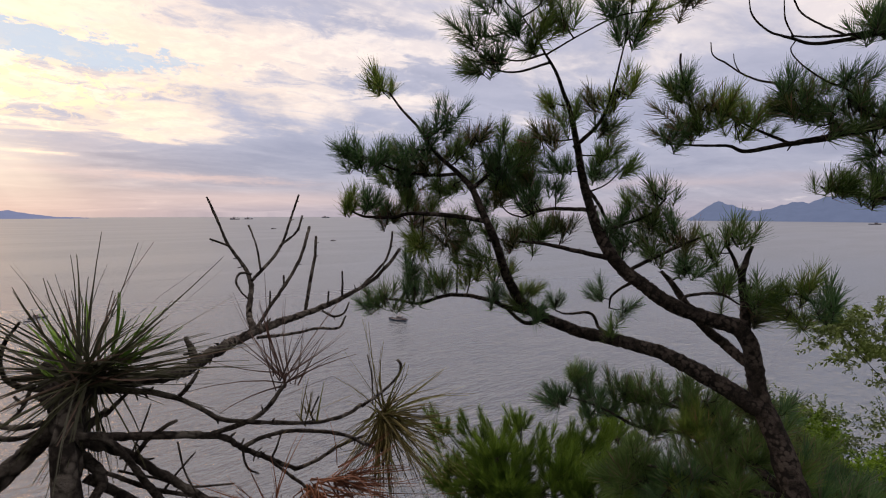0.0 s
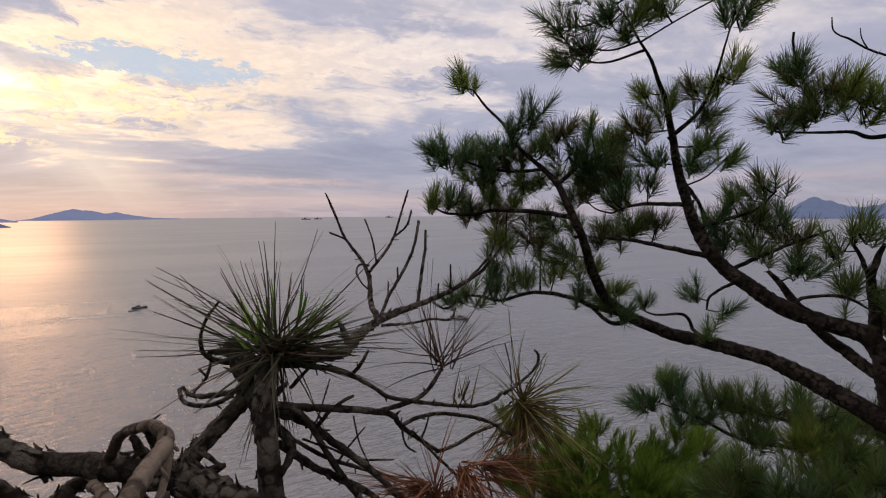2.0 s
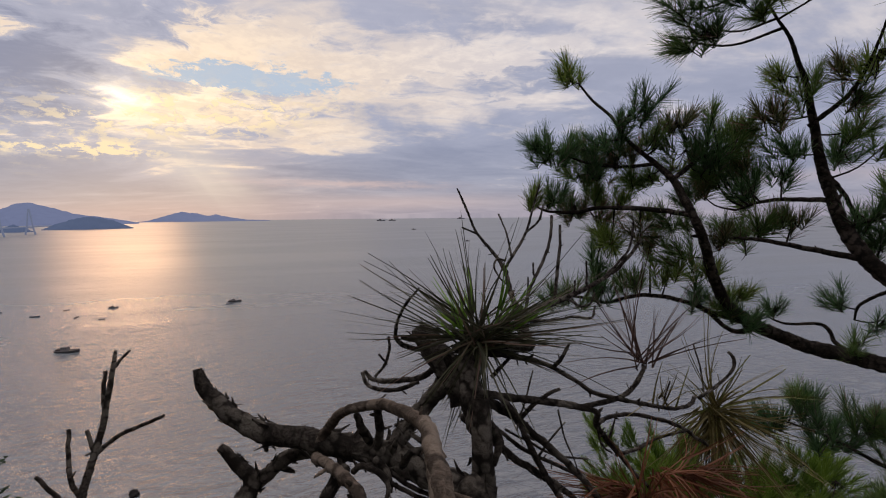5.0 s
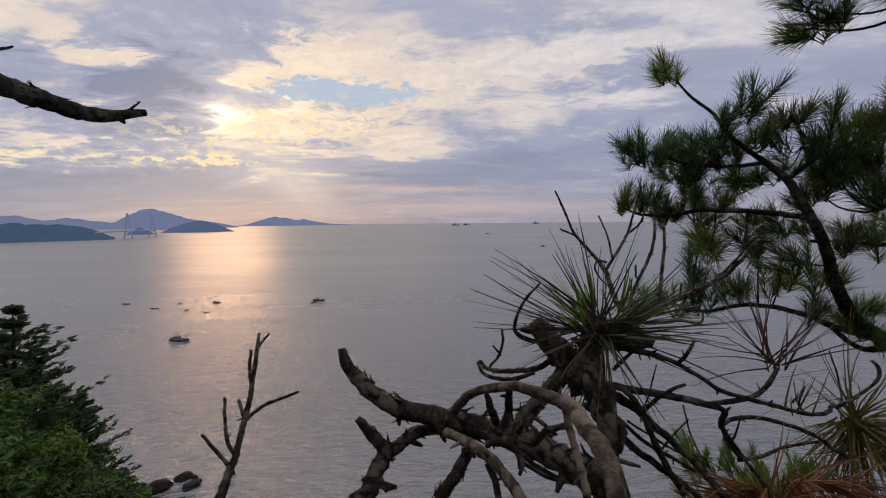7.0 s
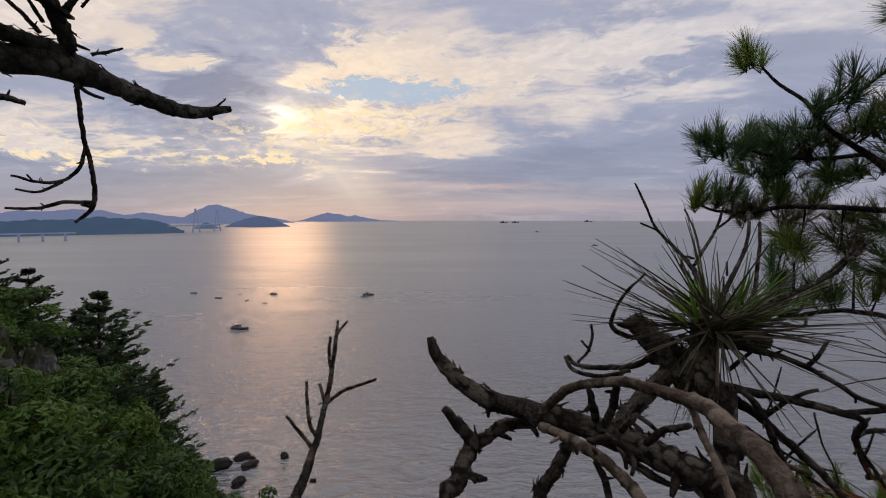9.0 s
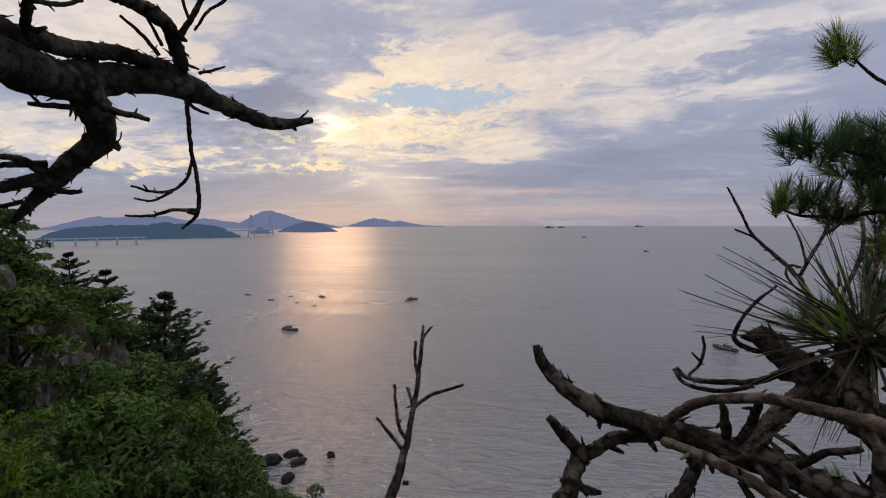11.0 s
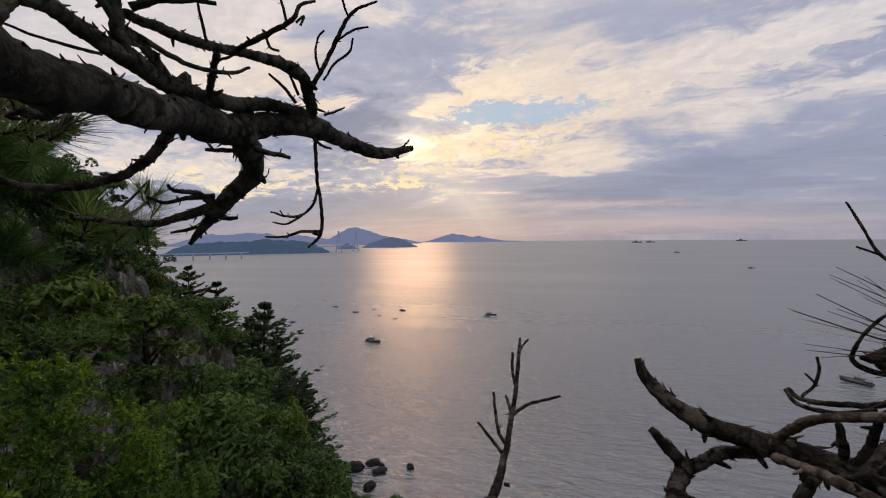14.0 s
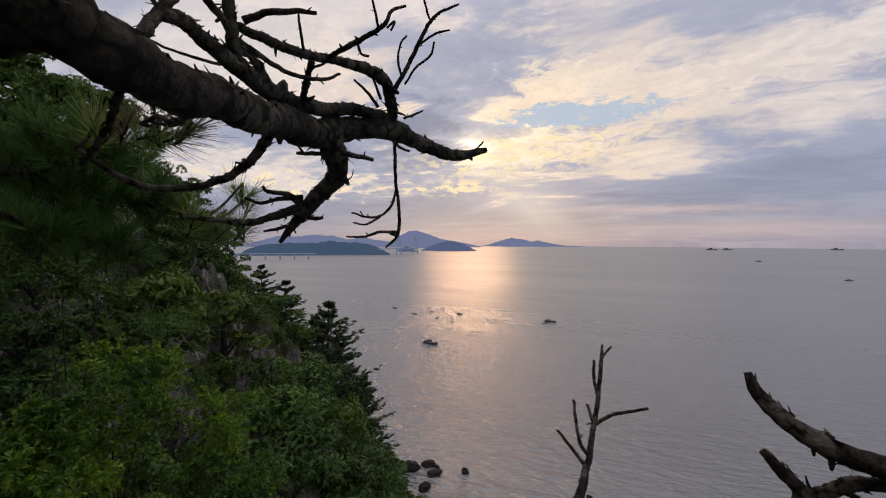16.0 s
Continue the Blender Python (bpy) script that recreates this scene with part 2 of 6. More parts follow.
NEEDLE = leaf_material("pine_needles", (0.034, 0.071, 0.029), (0.172, 0.284, 0.077), (0.20, 0.15, 0.10), 0.45,
                       [(0.05, 0.22, (1.45, 0.90, 1.15)), (0.32, 0.52, (0.80, 0.95, 1.20)), (0.72, 0.84, (1.3, 1.15, 0.85))])
# darker copy of the pine needles, with the slope's shade put into the colour
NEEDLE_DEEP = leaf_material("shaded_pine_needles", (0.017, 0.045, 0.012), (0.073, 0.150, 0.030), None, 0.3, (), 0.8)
NEEDLE_LIGHT = leaf_material("young_pine_needles", (0.047, 0.099, 0.014), (0.172, 0.275, 0.039), None, 0.4)
NEEDLE_NEAR = leaf_material("long_green_needles", (0.060, 0.138, 0.017), (0.206, 0.378, 0.052))
NEEDLE_OLD = leaf_material("old_olive_needles", (0.026, 0.026, 0.017), (0.071, 0.079, 0.039), (0.12, 0.08, 0.06))
NEEDLE_DRY = leaf_material("dry_needles", (0.043, 0.036, 0.013), (0.181, 0.155, 0.047), (0.16, 0.18, 0.05))
NEEDLE_BROWN = leaf_material("brown_needles", (0.039, 0.024, 0.022), (0.112, 0.069, 0.056))
NEEDLE_RUST = leaf_material("rust_needles", (0.086, 0.034, 0.019), (0.258, 0.107, 0.052))
LEAF = leaf_material("hillside_leaves", (0.010, 0.031, 0.007), (0.069, 0.142, 0.021), uneven=1.0)
LEAF_MID = leaf_material("yellowish_leaves", (0.017, 0.043, 0.005), (0.090, 0.150, 0.015), uneven=1.0)
LEAF_LIGHT = leaf_material("bright_shrub_leaves", (0.024, 0.069, 0.005), (0.181, 0.310, 0.015), uneven=1.3)
LEAF_PALE = leaf_material("pale_shrub_leaves", (0.077, 0.125, 0.030), (0.215, 0.284, 0.077))
CONIFER = leaf_material("conifer_sprays", (0.014, 0.031, 0.014), (0.056, 0.090, 0.034))


def sea_material():
    mat, g, b = material("evening_sea", 0.4, 0.5)
    p = place_of(g)
    sep = g.node("ShaderNodeSeparateXYZ")
    g.put(sep.inputs[0], p)
    x, y, _ = sep.outputs
    r = g.m("SQRT", g.m("ADD", g.m("MULTIPLY", x, x), g.m("MULTIPLY", y, y)))
    # waves run roughly along one wind direction
    u = g.m("ADD", g.m("MULTIPLY", x, 0.82), g.m("MULTIPLY", y, 0.57))
    v = g.m("SUBTRACT", g.m("MULTIPLY", y, 0.82), g.m("MULTIPLY", x, 0.57))
    q = g.xyz(g.m("MULTIPLY", u, 0.42), v, 0.0)
    chop = g.noise(q, 0.60, 5, 0.60, 0.5)
    swell = g.noise(q, 0.22, 3, 0.5, 0.8)
    slick = g.noise(g.xyz(g.m("MULTIPLY", u, 0.22), v, 0.0), 0.011, 5, 0.58, 0.7)
    calm = g.step(slick, 0.36, 0.62)
    far = g.m("DIVIDE", 1.0, g.m("ADD", 1.0, g.m("POWER", g.m("DIVIDE", r, 300.0), 2.0)))
    h = g.m("ADD", g.m("MULTIPLY", chop, 1.4), g.m("MULTIPLY", swell, 1.6))
    n = g.node("ShaderNodeBump")
    g.put(n.inputs["Height"], h)
    g.put(n.inputs["Strength"], g.m("MULTIPLY", far, g.m("ADD", 0.60, g.m("MULTIPLY", calm, 0.75))))
    n.inputs["Distance"].default_value = 1.0
    g.put(b.inputs["Normal"], n.outputs[0])
    # waves too small or too far to see are roughness; wind lanes and slicks differ
    rough = g.m("ADD", 0.15, g.m("MULTIPLY", calm, 0.05))
    g.put(b.inputs["Roughness"], g.m("ADD", rough, g.m("MULTIPLY", g.m("SUBTRACT", 1.0, far), 0.21)))
    g.put(b.inputs["Base Color"], g.mix(slick, (0.062, 0.086, 0.102), (0.078, 0.098, 0.122)))
    b.inputs["IOR"].default_value = 2.25
    return mat


SEA = sea_material()


def rock_material():
    mat, g, b = material("cliff_rock", 0.9, 0.2)
    p = place_of(g)
    big, fine = g.noise(p, 0.35, 5, 0.6), g.noise(p, 3.0, 8, 0.7, 0.4)
    vein = g.node("ShaderNodeTexVoronoi")
    g.put(vein.inputs["Vector"], p)
    vein.inputs["Scale"].default_value = 0.9
    sep = g.node("ShaderNodeSeparateXYZ")
    g.put(sep.inputs[0], p)
    ribs = g.noise(g.xyz(g.m("MULTIPLY", sep.outputs[0], 2.2), g.m("MULTIPLY", sep.outputs[1], 2.2), g.m("MULTIPLY", sep.outputs[2], 0.35)), 1.0, 6, 0.65, 0.6)
    c = g.mix(fine, (0.05, 0.05, 0.047), (0.21, 0.205, 0.195))
    c = g.mix(g.step(ribs, 0.54, 0.66), c, (0.40, 0.395, 0.375))
    c = g.mix(g.step(big, 0.5, 0.62), c, (0.05, 0.06, 0.025))
    g.put(b.inputs["Base Color"], c)
    bump(g, b, g.m("ADD", fine, g.m("MULTIPLY", vein.outputs[0], 0.6)), 1.0, 0.35)
    return mat


ROCK = rock_material()


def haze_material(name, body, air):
    """Land or bridge seen through kilometres of evening air: dark slopes, the air's light put in as their own glow."""
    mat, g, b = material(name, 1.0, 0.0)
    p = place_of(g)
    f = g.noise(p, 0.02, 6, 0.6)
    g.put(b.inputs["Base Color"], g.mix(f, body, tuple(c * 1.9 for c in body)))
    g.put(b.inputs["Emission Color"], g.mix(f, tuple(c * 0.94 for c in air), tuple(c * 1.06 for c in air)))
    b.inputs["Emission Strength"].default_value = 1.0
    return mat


# emission stands in for the haze on islands, coast and bridges
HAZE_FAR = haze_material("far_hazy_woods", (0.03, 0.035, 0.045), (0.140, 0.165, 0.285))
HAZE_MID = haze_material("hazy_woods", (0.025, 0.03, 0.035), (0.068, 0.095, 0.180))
HAZE_NEAR = haze_material("near_hazy_woods", (0.02, 0.03, 0.03), (0.034, 0.060, 0.120))
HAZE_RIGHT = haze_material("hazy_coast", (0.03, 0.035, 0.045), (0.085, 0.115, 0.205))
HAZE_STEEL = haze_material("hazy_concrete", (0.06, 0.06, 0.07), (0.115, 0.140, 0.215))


def plain_material(name, colour, rough=0.6, spec=0.4):
    mat, g, b = material(name, rough, spec)
    p = place_of(g)
    f = g.noise(p, 3.0, 6, 0.65)
    g.put(b.inputs["Base Color"], g.mix(f, tuple(c * 0.65 for c in colour), tuple(c * 1.2 for c in colour)))
    return mat


HULL_DARK = plain_material("weathered_dark_hull", (0.06, 0.055, 0.06))
HULL_BLUE = plain_material("faded_blue_hull", (0.07, 0.09, 0.13))
CABIN = plain_material("dull_white_cabin", (0.20, 0.19, 0.19))
RIG = plain_material("rusty_rigging", (0.07, 0.05, 0.045))
WET_ROCK = plain_material("wet_sea_rock", (0.012, 0.011, 0.011), 0.7, 0.15)

# ---- building helpers ----


def part(name, verts, faces, mat, parent, label="", smooth=True):
    """One mesh object, in world coordinates, under a thing or a part."""
    me = bpy.data.meshes.new(name)
    me.from_pydata(verts, [], faces)
    me.materials.append(mat)
    me.update()
    if smooth:
        me.polygons.foreach_set("use_smooth", [True] * len(me.polygons))
    ob = new(name, me)
    if parent is not None:
        ob.parent = parent
        ob.matrix_parent_inverse = world_of(parent).inverted()
    if label:
        ob["label"] = label
    return ob


def world_of(ob):
    m = ob.matrix_basis.copy()
    while ob.parent is not None:
        m = ob.parent.matrix_basis @ ob.matrix_parent_inverse @ m
        ob = ob.parent
    return m


def thing(name, at, label, category, group="", kind=""):
    ob = new(name)
    ob.empty_display_size = 0.2
    ob.location = at
    ob.matrix_basis = Matrix.Translation(at)
    return tagged(ob, label, category, group, kind)


def spline(pts, step):
    """Catmull-Rom through (x, y, z, r) rows."""
    p = np.array(pts, float)
    p = np.vstack([2 * p[0] - p[1], p, 2 * p[-1] - p[-2]])
    out = []
    for k in range(1, len(p) - 2):
        a, b, c, d = p[k - 1], p[k], p[k + 1], p[k + 2]
        n = max(2, min(22, int(np.linalg.norm(c[:3] - b[:3]) / step)))
        for t in np.linspace(0, 1, n, endpoint=False):
            q = 0.5 * (2 * b + (c - a) * t + (2 * a - 5 * b + 4 * c - d) * t * t + (3 * b - a - 3 * c + d) * t ** 3)
            q[3] = max(q[3], min(b[3], c[3]) * 0.6)
            out.append(q)
    out.append(p[-2])
    return np.array(out)


def tube(rows, sides=8, rough=0.15, seed=0.0):
    """A limb with uneven girth along rows of (x, y, z, r); returns vertices and faces."""
    rows = np.asarray(rows)
    n = len(rows)
    verts, faces = [], []
    ref = None
    for k in range(n):
        d = Vector(rows[min(k + 1, n - 1)][:3] - rows[max(k - 1, 0)][:3])
        d = d.normalized() if d.length > 1e-9 else Vector((0, 0, 1))
        if ref is None:
            ref = d.orthogonal().normalized()
        ref = (ref - d * ref.dot(d))
        ref = ref.normalized() if ref.length > 1e-6 else d.orthogonal().normalized()
        side = d.cross(ref)
        c, r = Vector(rows[k][:3]), rows[k][3]
        for s in range(sides):
            a = 2 * math.pi * s / sides
            o = ref * math.cos(a) + side * math.sin(a)
            w = noise.noise((c + o * r) * (0.55 / max(r, 0.004)) + Vector((seed, 0, seed)))
            w += 0.5 * noise.noise((c + o * r) * (1.6 / max(r, 0.004)) + Vector((0, seed, 0)))
            verts.append(c + o * r * (1 + rough * w))
    for k in range(n - 1):
        for s in range(sides):
            a, b = k * sides + s, k * sides + (s + 1) % sides
            faces.append((a, b, b + sides, a + sides))
    faces.append(tuple(range(sides - 1, -1, -1)))
    faces.append(tuple((n - 1) * sides + s for s in range(sides)))
    return verts, faces


def merge(lists):
    verts, faces = [], []
    for v, f in lists:
        k = len(verts)
        verts += list(v)
        faces += [tuple(i + k for i in q) for q in f]
    return verts, faces


LINES = {}      # the centre lines of each tree's limbs
STYLE = {}      # bark, roughness and share of stubs of each tree


def limb(tree, name, pts, bark=""):
    style = STYLE[tree.name]
    if name == "twig" and style["bark"] == "thick":
        pts = [(x, y, z, w * 0.72) for x, y, z, w in pts]
    seed = len(LINES[tree.name]) * 3.7
    r_mid = float(np.mean([q[3] for q in pts]))
    rows = spline(pts, max(r_mid * 0.5, 0.004))
    rng = random.Random(int(seed * 10) + len(pts))
    fine = rows.copy()
    for k in range(1, len(fine) - 1):      # small kinks, as grown wood has
        v = noise.noise_vector(Vector(fine[k][:3]) * (0.25 / max(r_mid, 0.004)))
        fine[k][:3] += np.array(v) * min(fine[k][3], 0.02) * style["kink"]
    sides = 18 if r_mid > 0.03 else 12 if r_mid > 0.008 else 7
    pieces = [tube(fine, sides, style["rough"], seed)]
    n_stub = int(len(pts) * 4 * style["stubs"])
    for _ in range(n_stub):
        k = rng.randrange(1, len(fine) - 1)
        c, r = Vector(fine[k][:3]), fine[k][3]
        if r < 0.0022:
            continue
        d = Vector(fine[min(k + 1, len(fine) - 1)][:3] - fine[k - 1][:3]).normalized()
        o = Vector((rng.gauss(0, 1), rng.gauss(0, 1), rng.gauss(0, 1)))
        o = (o - d * o.dot(d)).normalized()
        o = (o + d * rng.uniform(0.2, 0.9)).normalized()
        l = min(r * rng.uniform(1.3, 2.6), 0.03) + 0.002
        w = min(r * rng.uniform(0.22, 0.45), 0.008)
        pieces.append(tube([(*c, w * 1.3), (*(c + o * (l * 0.55 + r * 0.6)), w), (*(c + o * (l + r * 0.5)), w * 0.55)], 6, 0.25, seed))
    if style["flakes"] and r_mid > 0.006 and bark != "peeled":
        for _ in range(int(len(pts) * style["flakes"])):
            k = rng.randrange(1, len(fine) - 1)
            c, r = Vector(fine[k][:3]), fine[k][3]
            d = Vector(fine[k + 1][:3] - fine[k - 1][:3]).normalized() * rng.choice((-1, 1))
            o = Vector((rng.gauss(0, 1), rng.gauss(0, 1), rng.gauss(0.5, 1)))
            o = (o - d * o.dot(d)).normalized()
            w = min(r * rng.uniform(0.25, 0.6), 0.0075)
            pieces.append(strip(c + o * r * 0.95, d + o * rng.uniform(0.05, 0.3), w * rng.uniform(1.5, 3.0), w, o * rng.uniform(0.1, 0.5), rng, 2))
    LINES[tree.name].append(rows)
    v, f = merge(pieces)
    return part(name, v, f, BARK[bark or style["bark"]], tree, "bark peeled off, pale brown wood" if bark == "peeled" else "")


def strip(base, way, length, width, bend, rng, segs=2):
    """One needle: a narrow tapering ribbon folded along its length."""
    way = way.normalized()
    side = way.cross(Vector((rng.gauss(0, 1), rng.gauss(0, 1), rng.gauss(0, 1)))).normalized()
    verts, faces = [], []
    for k in range(segs + 1):
        t = k / segs
        p = base + way * length * t + bend * (t * t * length)
        w = width * (1 - 0.75 * t) * 0.5
        verts += [p - side * w, p + side * w]
    for k in range(segs):
        faces.append((2 * k, 2 * k + 1, 2 * k + 3, 2 * k + 2))
    return verts, faces


def tuft_mesh(name, n, length, shoot, width, lo, hi, mat, seed, segs=2, spread=0.25):
    """A pine shoot along +z: needles standing out from it all round, steeper towards its tip."""
    rng = random.Random(seed)
    pieces = []
    for k in range(n):
        h = rng.random()
        a = radians(hi + (lo - hi) * h + rng.gauss(0, 9))
        f = rng.uniform(0, 2 * math.pi)
        way = Vector((math.sin(a) * math.cos(f), math.sin(a) * math.sin(f), math.cos(a)))
        bend = Vector((0, 0, spread * rng.random())) + Vector((rng.gauss(0, 1), rng.gauss(0, 1), rng.gauss(0, 1))) * 0.07
        l = length * rng.uniform(0.7, 1.1)
        pieces.append(strip(Vector((0, 0, shoot * h)), way, l, width, bend, rng, segs))
    v, f = merge(pieces)
    me = bpy.data.meshes.new(name)
    me.from_pydata(v, [], f)
    me.materials.append(mat)
    me.update()
    return me


def tuft_array(n, length, shoot, width, lo, hi, seed, spread=0.25):
    """A pine shoot along +z as bare arrays: needles all round, steeper towards its tip."""
    me = tuft_mesh("needle_tuft", n, length, shoot, width, lo, hi, NEEDLE, seed, 2, spread)
    v = np.array([q.co[:] for q in me.vertices])
    f = np.array([q.vertices[:] for q in me.polygons])
    bpy.data.meshes.remove(me)
    return v, f


TUFTS = {
    "green": [tuft_array(64, 0.094, 0.075, 0.0034, 8, 64, 10 + k, 0.1) for k in range(6)],
    "dense": [tuft_array(70, 0.10, 0.085, 0.0038, 8, 60, 70 + k, 0.1) for k in range(4)],
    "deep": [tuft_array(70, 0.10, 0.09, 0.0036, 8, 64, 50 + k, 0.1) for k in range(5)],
    "light": [tuft_array(80, 0.115, 0.15, 0.0058, 6, 46, 20 + k) for k in range(5)],
    "sparse": [tuft_array(55, 0.075, 0.06, 0.0019, 15, 70, 30 + k) for k in range(3)],
}
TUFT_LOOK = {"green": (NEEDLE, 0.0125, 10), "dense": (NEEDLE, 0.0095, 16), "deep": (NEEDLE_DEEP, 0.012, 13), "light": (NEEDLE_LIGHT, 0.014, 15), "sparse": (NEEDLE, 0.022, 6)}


def clump(tree, rows, style="green"):
    """Foliage clumps (x, y, z, radius): a twig from the nearest limb, side shoots, and needles on each shoot."""
    lines = np.vstack(LINES[tree.name])
    mat, share, most = TUFT_LOOK[style]
    for x, y, z, radius in rows:
        rng = random.Random(int(abs(x * 977 + y * 613 + z * 331)))
        c = Vector((x, y, z))
        d = np.linalg.norm(lines[:, :3] - np.array(c), axis=1) + np.maximum(0, lines[:, 2] - z + 0.02) * 0.8
        root = Vector(lines[int(np.argmin(d))][:3])
        out = c - root
        twigs, vs, fs, k0 = [], [], [], 0
        if out.length > 0.02:
            mid = (root + c) / 2 - Vector((0, 0, out.length * 0.12))
            r = 0.0022 + 0.007 * min(out.length, 0.5)
            twigs.append(tube(spline([(*root, r * 1.3), (*mid, r), (*c, r * 0.7)], 0.03), 6, 0.15, x))
        out = out.normalized() if out.length > 0.02 else Vector((0, 0, 1))
        for k in range(max(3, min(most, int(radius / share)))):
            o = Vector((rng.gauss(0, 1), rng.gauss(0, 1), rng.gauss(0, 0.7)))
            o = o.normalized() * rng.uniform(0.15, 0.8) * radius
            way = (out * 0.6 + o.normalized() * 0.7 + Vector((0, 0, rng.uniform(0.5, 1.2)))).normalized()
            at = c + o - way * 0.05 - Vector((0, 0, 0.15 * radius))
            twigs.append(tube([(*c, 0.0028), (*((c + at) / 2 - Vector((0, 0, 0.008))), 0.0024), (*at, 0.0022), (*(at + way * 0.05), 0.0016)], 5, 0.2, k))
            v, f = rng.choice(TUFTS[style])
            turn = way.to_track_quat("Z", "Y").to_matrix() @ Matrix.Rotation(rng.uniform(0, 6.28), 3, "Z")
            s = rng.uniform(0.7, 1.1) * (1.0 if radius > 0.09 else 0.85)
            vs.append((v * s) @ np.array(turn).T + np.array(at))
            fs.append(f + k0)
            k0 += len(v)
        part("needle_clump", [tuple(q) for q in np.vstack(vs)], [tuple(q) for q in np.vstack(fs).tolist()], mat, tree, smooth=False)
        v, f = merge(twigs)
        part("twig", v, f, BARK["pine"], tree)


def needles(tree, name, at, n, length, aim, spread, droop, mat, seed, width=0.0024, label="", curl=0.10):
    """Long needles in twos from one shoot: they stand about the way aim, scattered by spread, and sag by droop."""
    rng = random.Random(seed)
    pieces = []

    def stray(k):
        return Vector((rng.gauss(0, 1), rng.gauss(0, 1), rng.gauss(0, 1))) * k

    aim = Vector(aim).normalized()
    for _ in range(n):
        way = (aim + stray(spread)).normalized()
        base = Vector(at) + stray(0.006) + way * 0.004
        bend = Vector((0, 0, -droop * rng.random())) + stray(curl)
        l = length * rng.uniform(0.55, 1.12)
        for _ in range(2):
            pieces.append(strip(base, way + stray(0.03), l * rng.uniform(0.92, 1.0), width * rng.uniform(0.75, 1.15), bend, rng, 4))
    v, f = merge(pieces)
    return part(name, v, f, mat, tree, label, smooth=False)


def near_tuft(tree, at):
    """The long-needled crown of the half-dead pine: fresh green needles inside, old olive ones all round."""
    x, y, z = at
    needles(tree, "green_needles", (x - 0.015, y, z), 15, 0.060, (-0.25, 0.1, 1.0), 0.28, 0.0, NEEDLE_NEAR, 3, 0.0036, "fresh green needles")
    needles(tree, "green_needles", (x + 0.022, y + 0.012, z - 0.002), 16, 0.066, (0.5, 0.3, 0.8), 0.32, 0.0, NEEDLE_NEAR, 4, 0.0036, "fresh green needles")
    for seed, aim, n, l, spread in ((5, (-0.75, 0.0, 0.8), 20, 0.145, 0.26), (6, (0.15, 0.2, 1.0), 9, 0.125, 0.32), (7, (0.95, 0.25, 0.60), 24, 0.145, 0.24),
                                    (8, (-1.0, -0.15, 0.15), 20, 0.14, 0.30), (9, (1.0, 0.1, 0.0), 20, 0.14, 0.24), (10, (0.1, -1.0, 0.2), 10, 0.11, 0.40),
                                    (11, (0.2, 1.0, 0.3), 9, 0.12, 0.40)):
        needles(tree, "old_needles", (x, y, z - 0.008), n, l, aim, spread, 0.12, NEEDLE_OLD, seed, 0.0027)
    needles(tree, "old_needles", (x, y, z - 0.016), 26, 0.11, (-0.2, -0.1, -1.0), 0.45, 0.2, NEEDLE_OLD, 12, 0.0022, "pale hanging old needles")


def leaf_cloud(lumps, n, size, seed, flat=0.35, slim=0.42):
    """Leaves spread over the shells of lumps (x, y, z, rx, rz); returns vertices and faces."""
    rng = np.random.RandomState(seed)
    lumps = np.array(lumps, float)
    w = lumps[:, 3] ** 2
    pick = rng.choice(len(lumps), n, p=w / w.sum())
    o = rng.normal(size=(n, 3))
    o /= np.linalg.norm(o, axis=1)[:, None]
    o[:, 2] = np.where(o[:, 2] < -0.35, -o[:, 2], o[:, 2])
    r = rng.uniform(0.72, 1.08, n)
    c = lumps[pick, :3] + o * np.stack([lumps[pick, 3], lumps[pick, 3], lumps[pick, 4]], 1) * r[:, None]
    up = o * (1 - flat) + rng.normal(size=(n, 3)) * 0.55 + np.array([0, 0, flat])
    up /= np.linalg.norm(up, axis=1)[:, None]
    a = np.cross(up, rng.normal(size=(n, 3)))
    a /= np.linalg.norm(a, axis=1)[:, None]
    b = np.cross(up, a)
    s = size * rng.uniform(0.6, 1.3, n)[:, None]
    verts = np.stack([c - a * s, c + b * s * slim - up * s * 0.12, c + a * s, c - b * s * slim - up * s * 0.12], 1).reshape(-1, 3)
    faces = np.arange(4 * n).reshape(n, 4)
    return [tuple(v) for v in verts], [tuple(f) for f in faces]

# ---- ground, sea, distance ----


def ridge_height(x, y):
    """The wooded headland: a crest that falls to the sea."""
    crest = [(-22, -34, 64), (-38, -8, 55), (-43.5, 0, 48), (-47.5, 4.5, 40.5), (-53, 12, 30), (-62, 22, 15), (-71, 31.5, 4), (-78, 39, -2)]
    near, best = 1e9, -50.0
    for (ax, ay, az), (bx, by, bz) in zip(crest, crest[1:]):
        dx, dy = bx - ax, by - ay
        t = max(0.0, min(1.0, ((x - ax) * dx + (y - ay) * dy) / (dx * dx + dy * dy)))
        d = math.hypot(x - ax - dx * t, y - ay - dy * t)
        if d < near:
            near, best = d, az + (bz - az) * t - 1.12 * d + 0.8 * math.exp(-d)
    return best


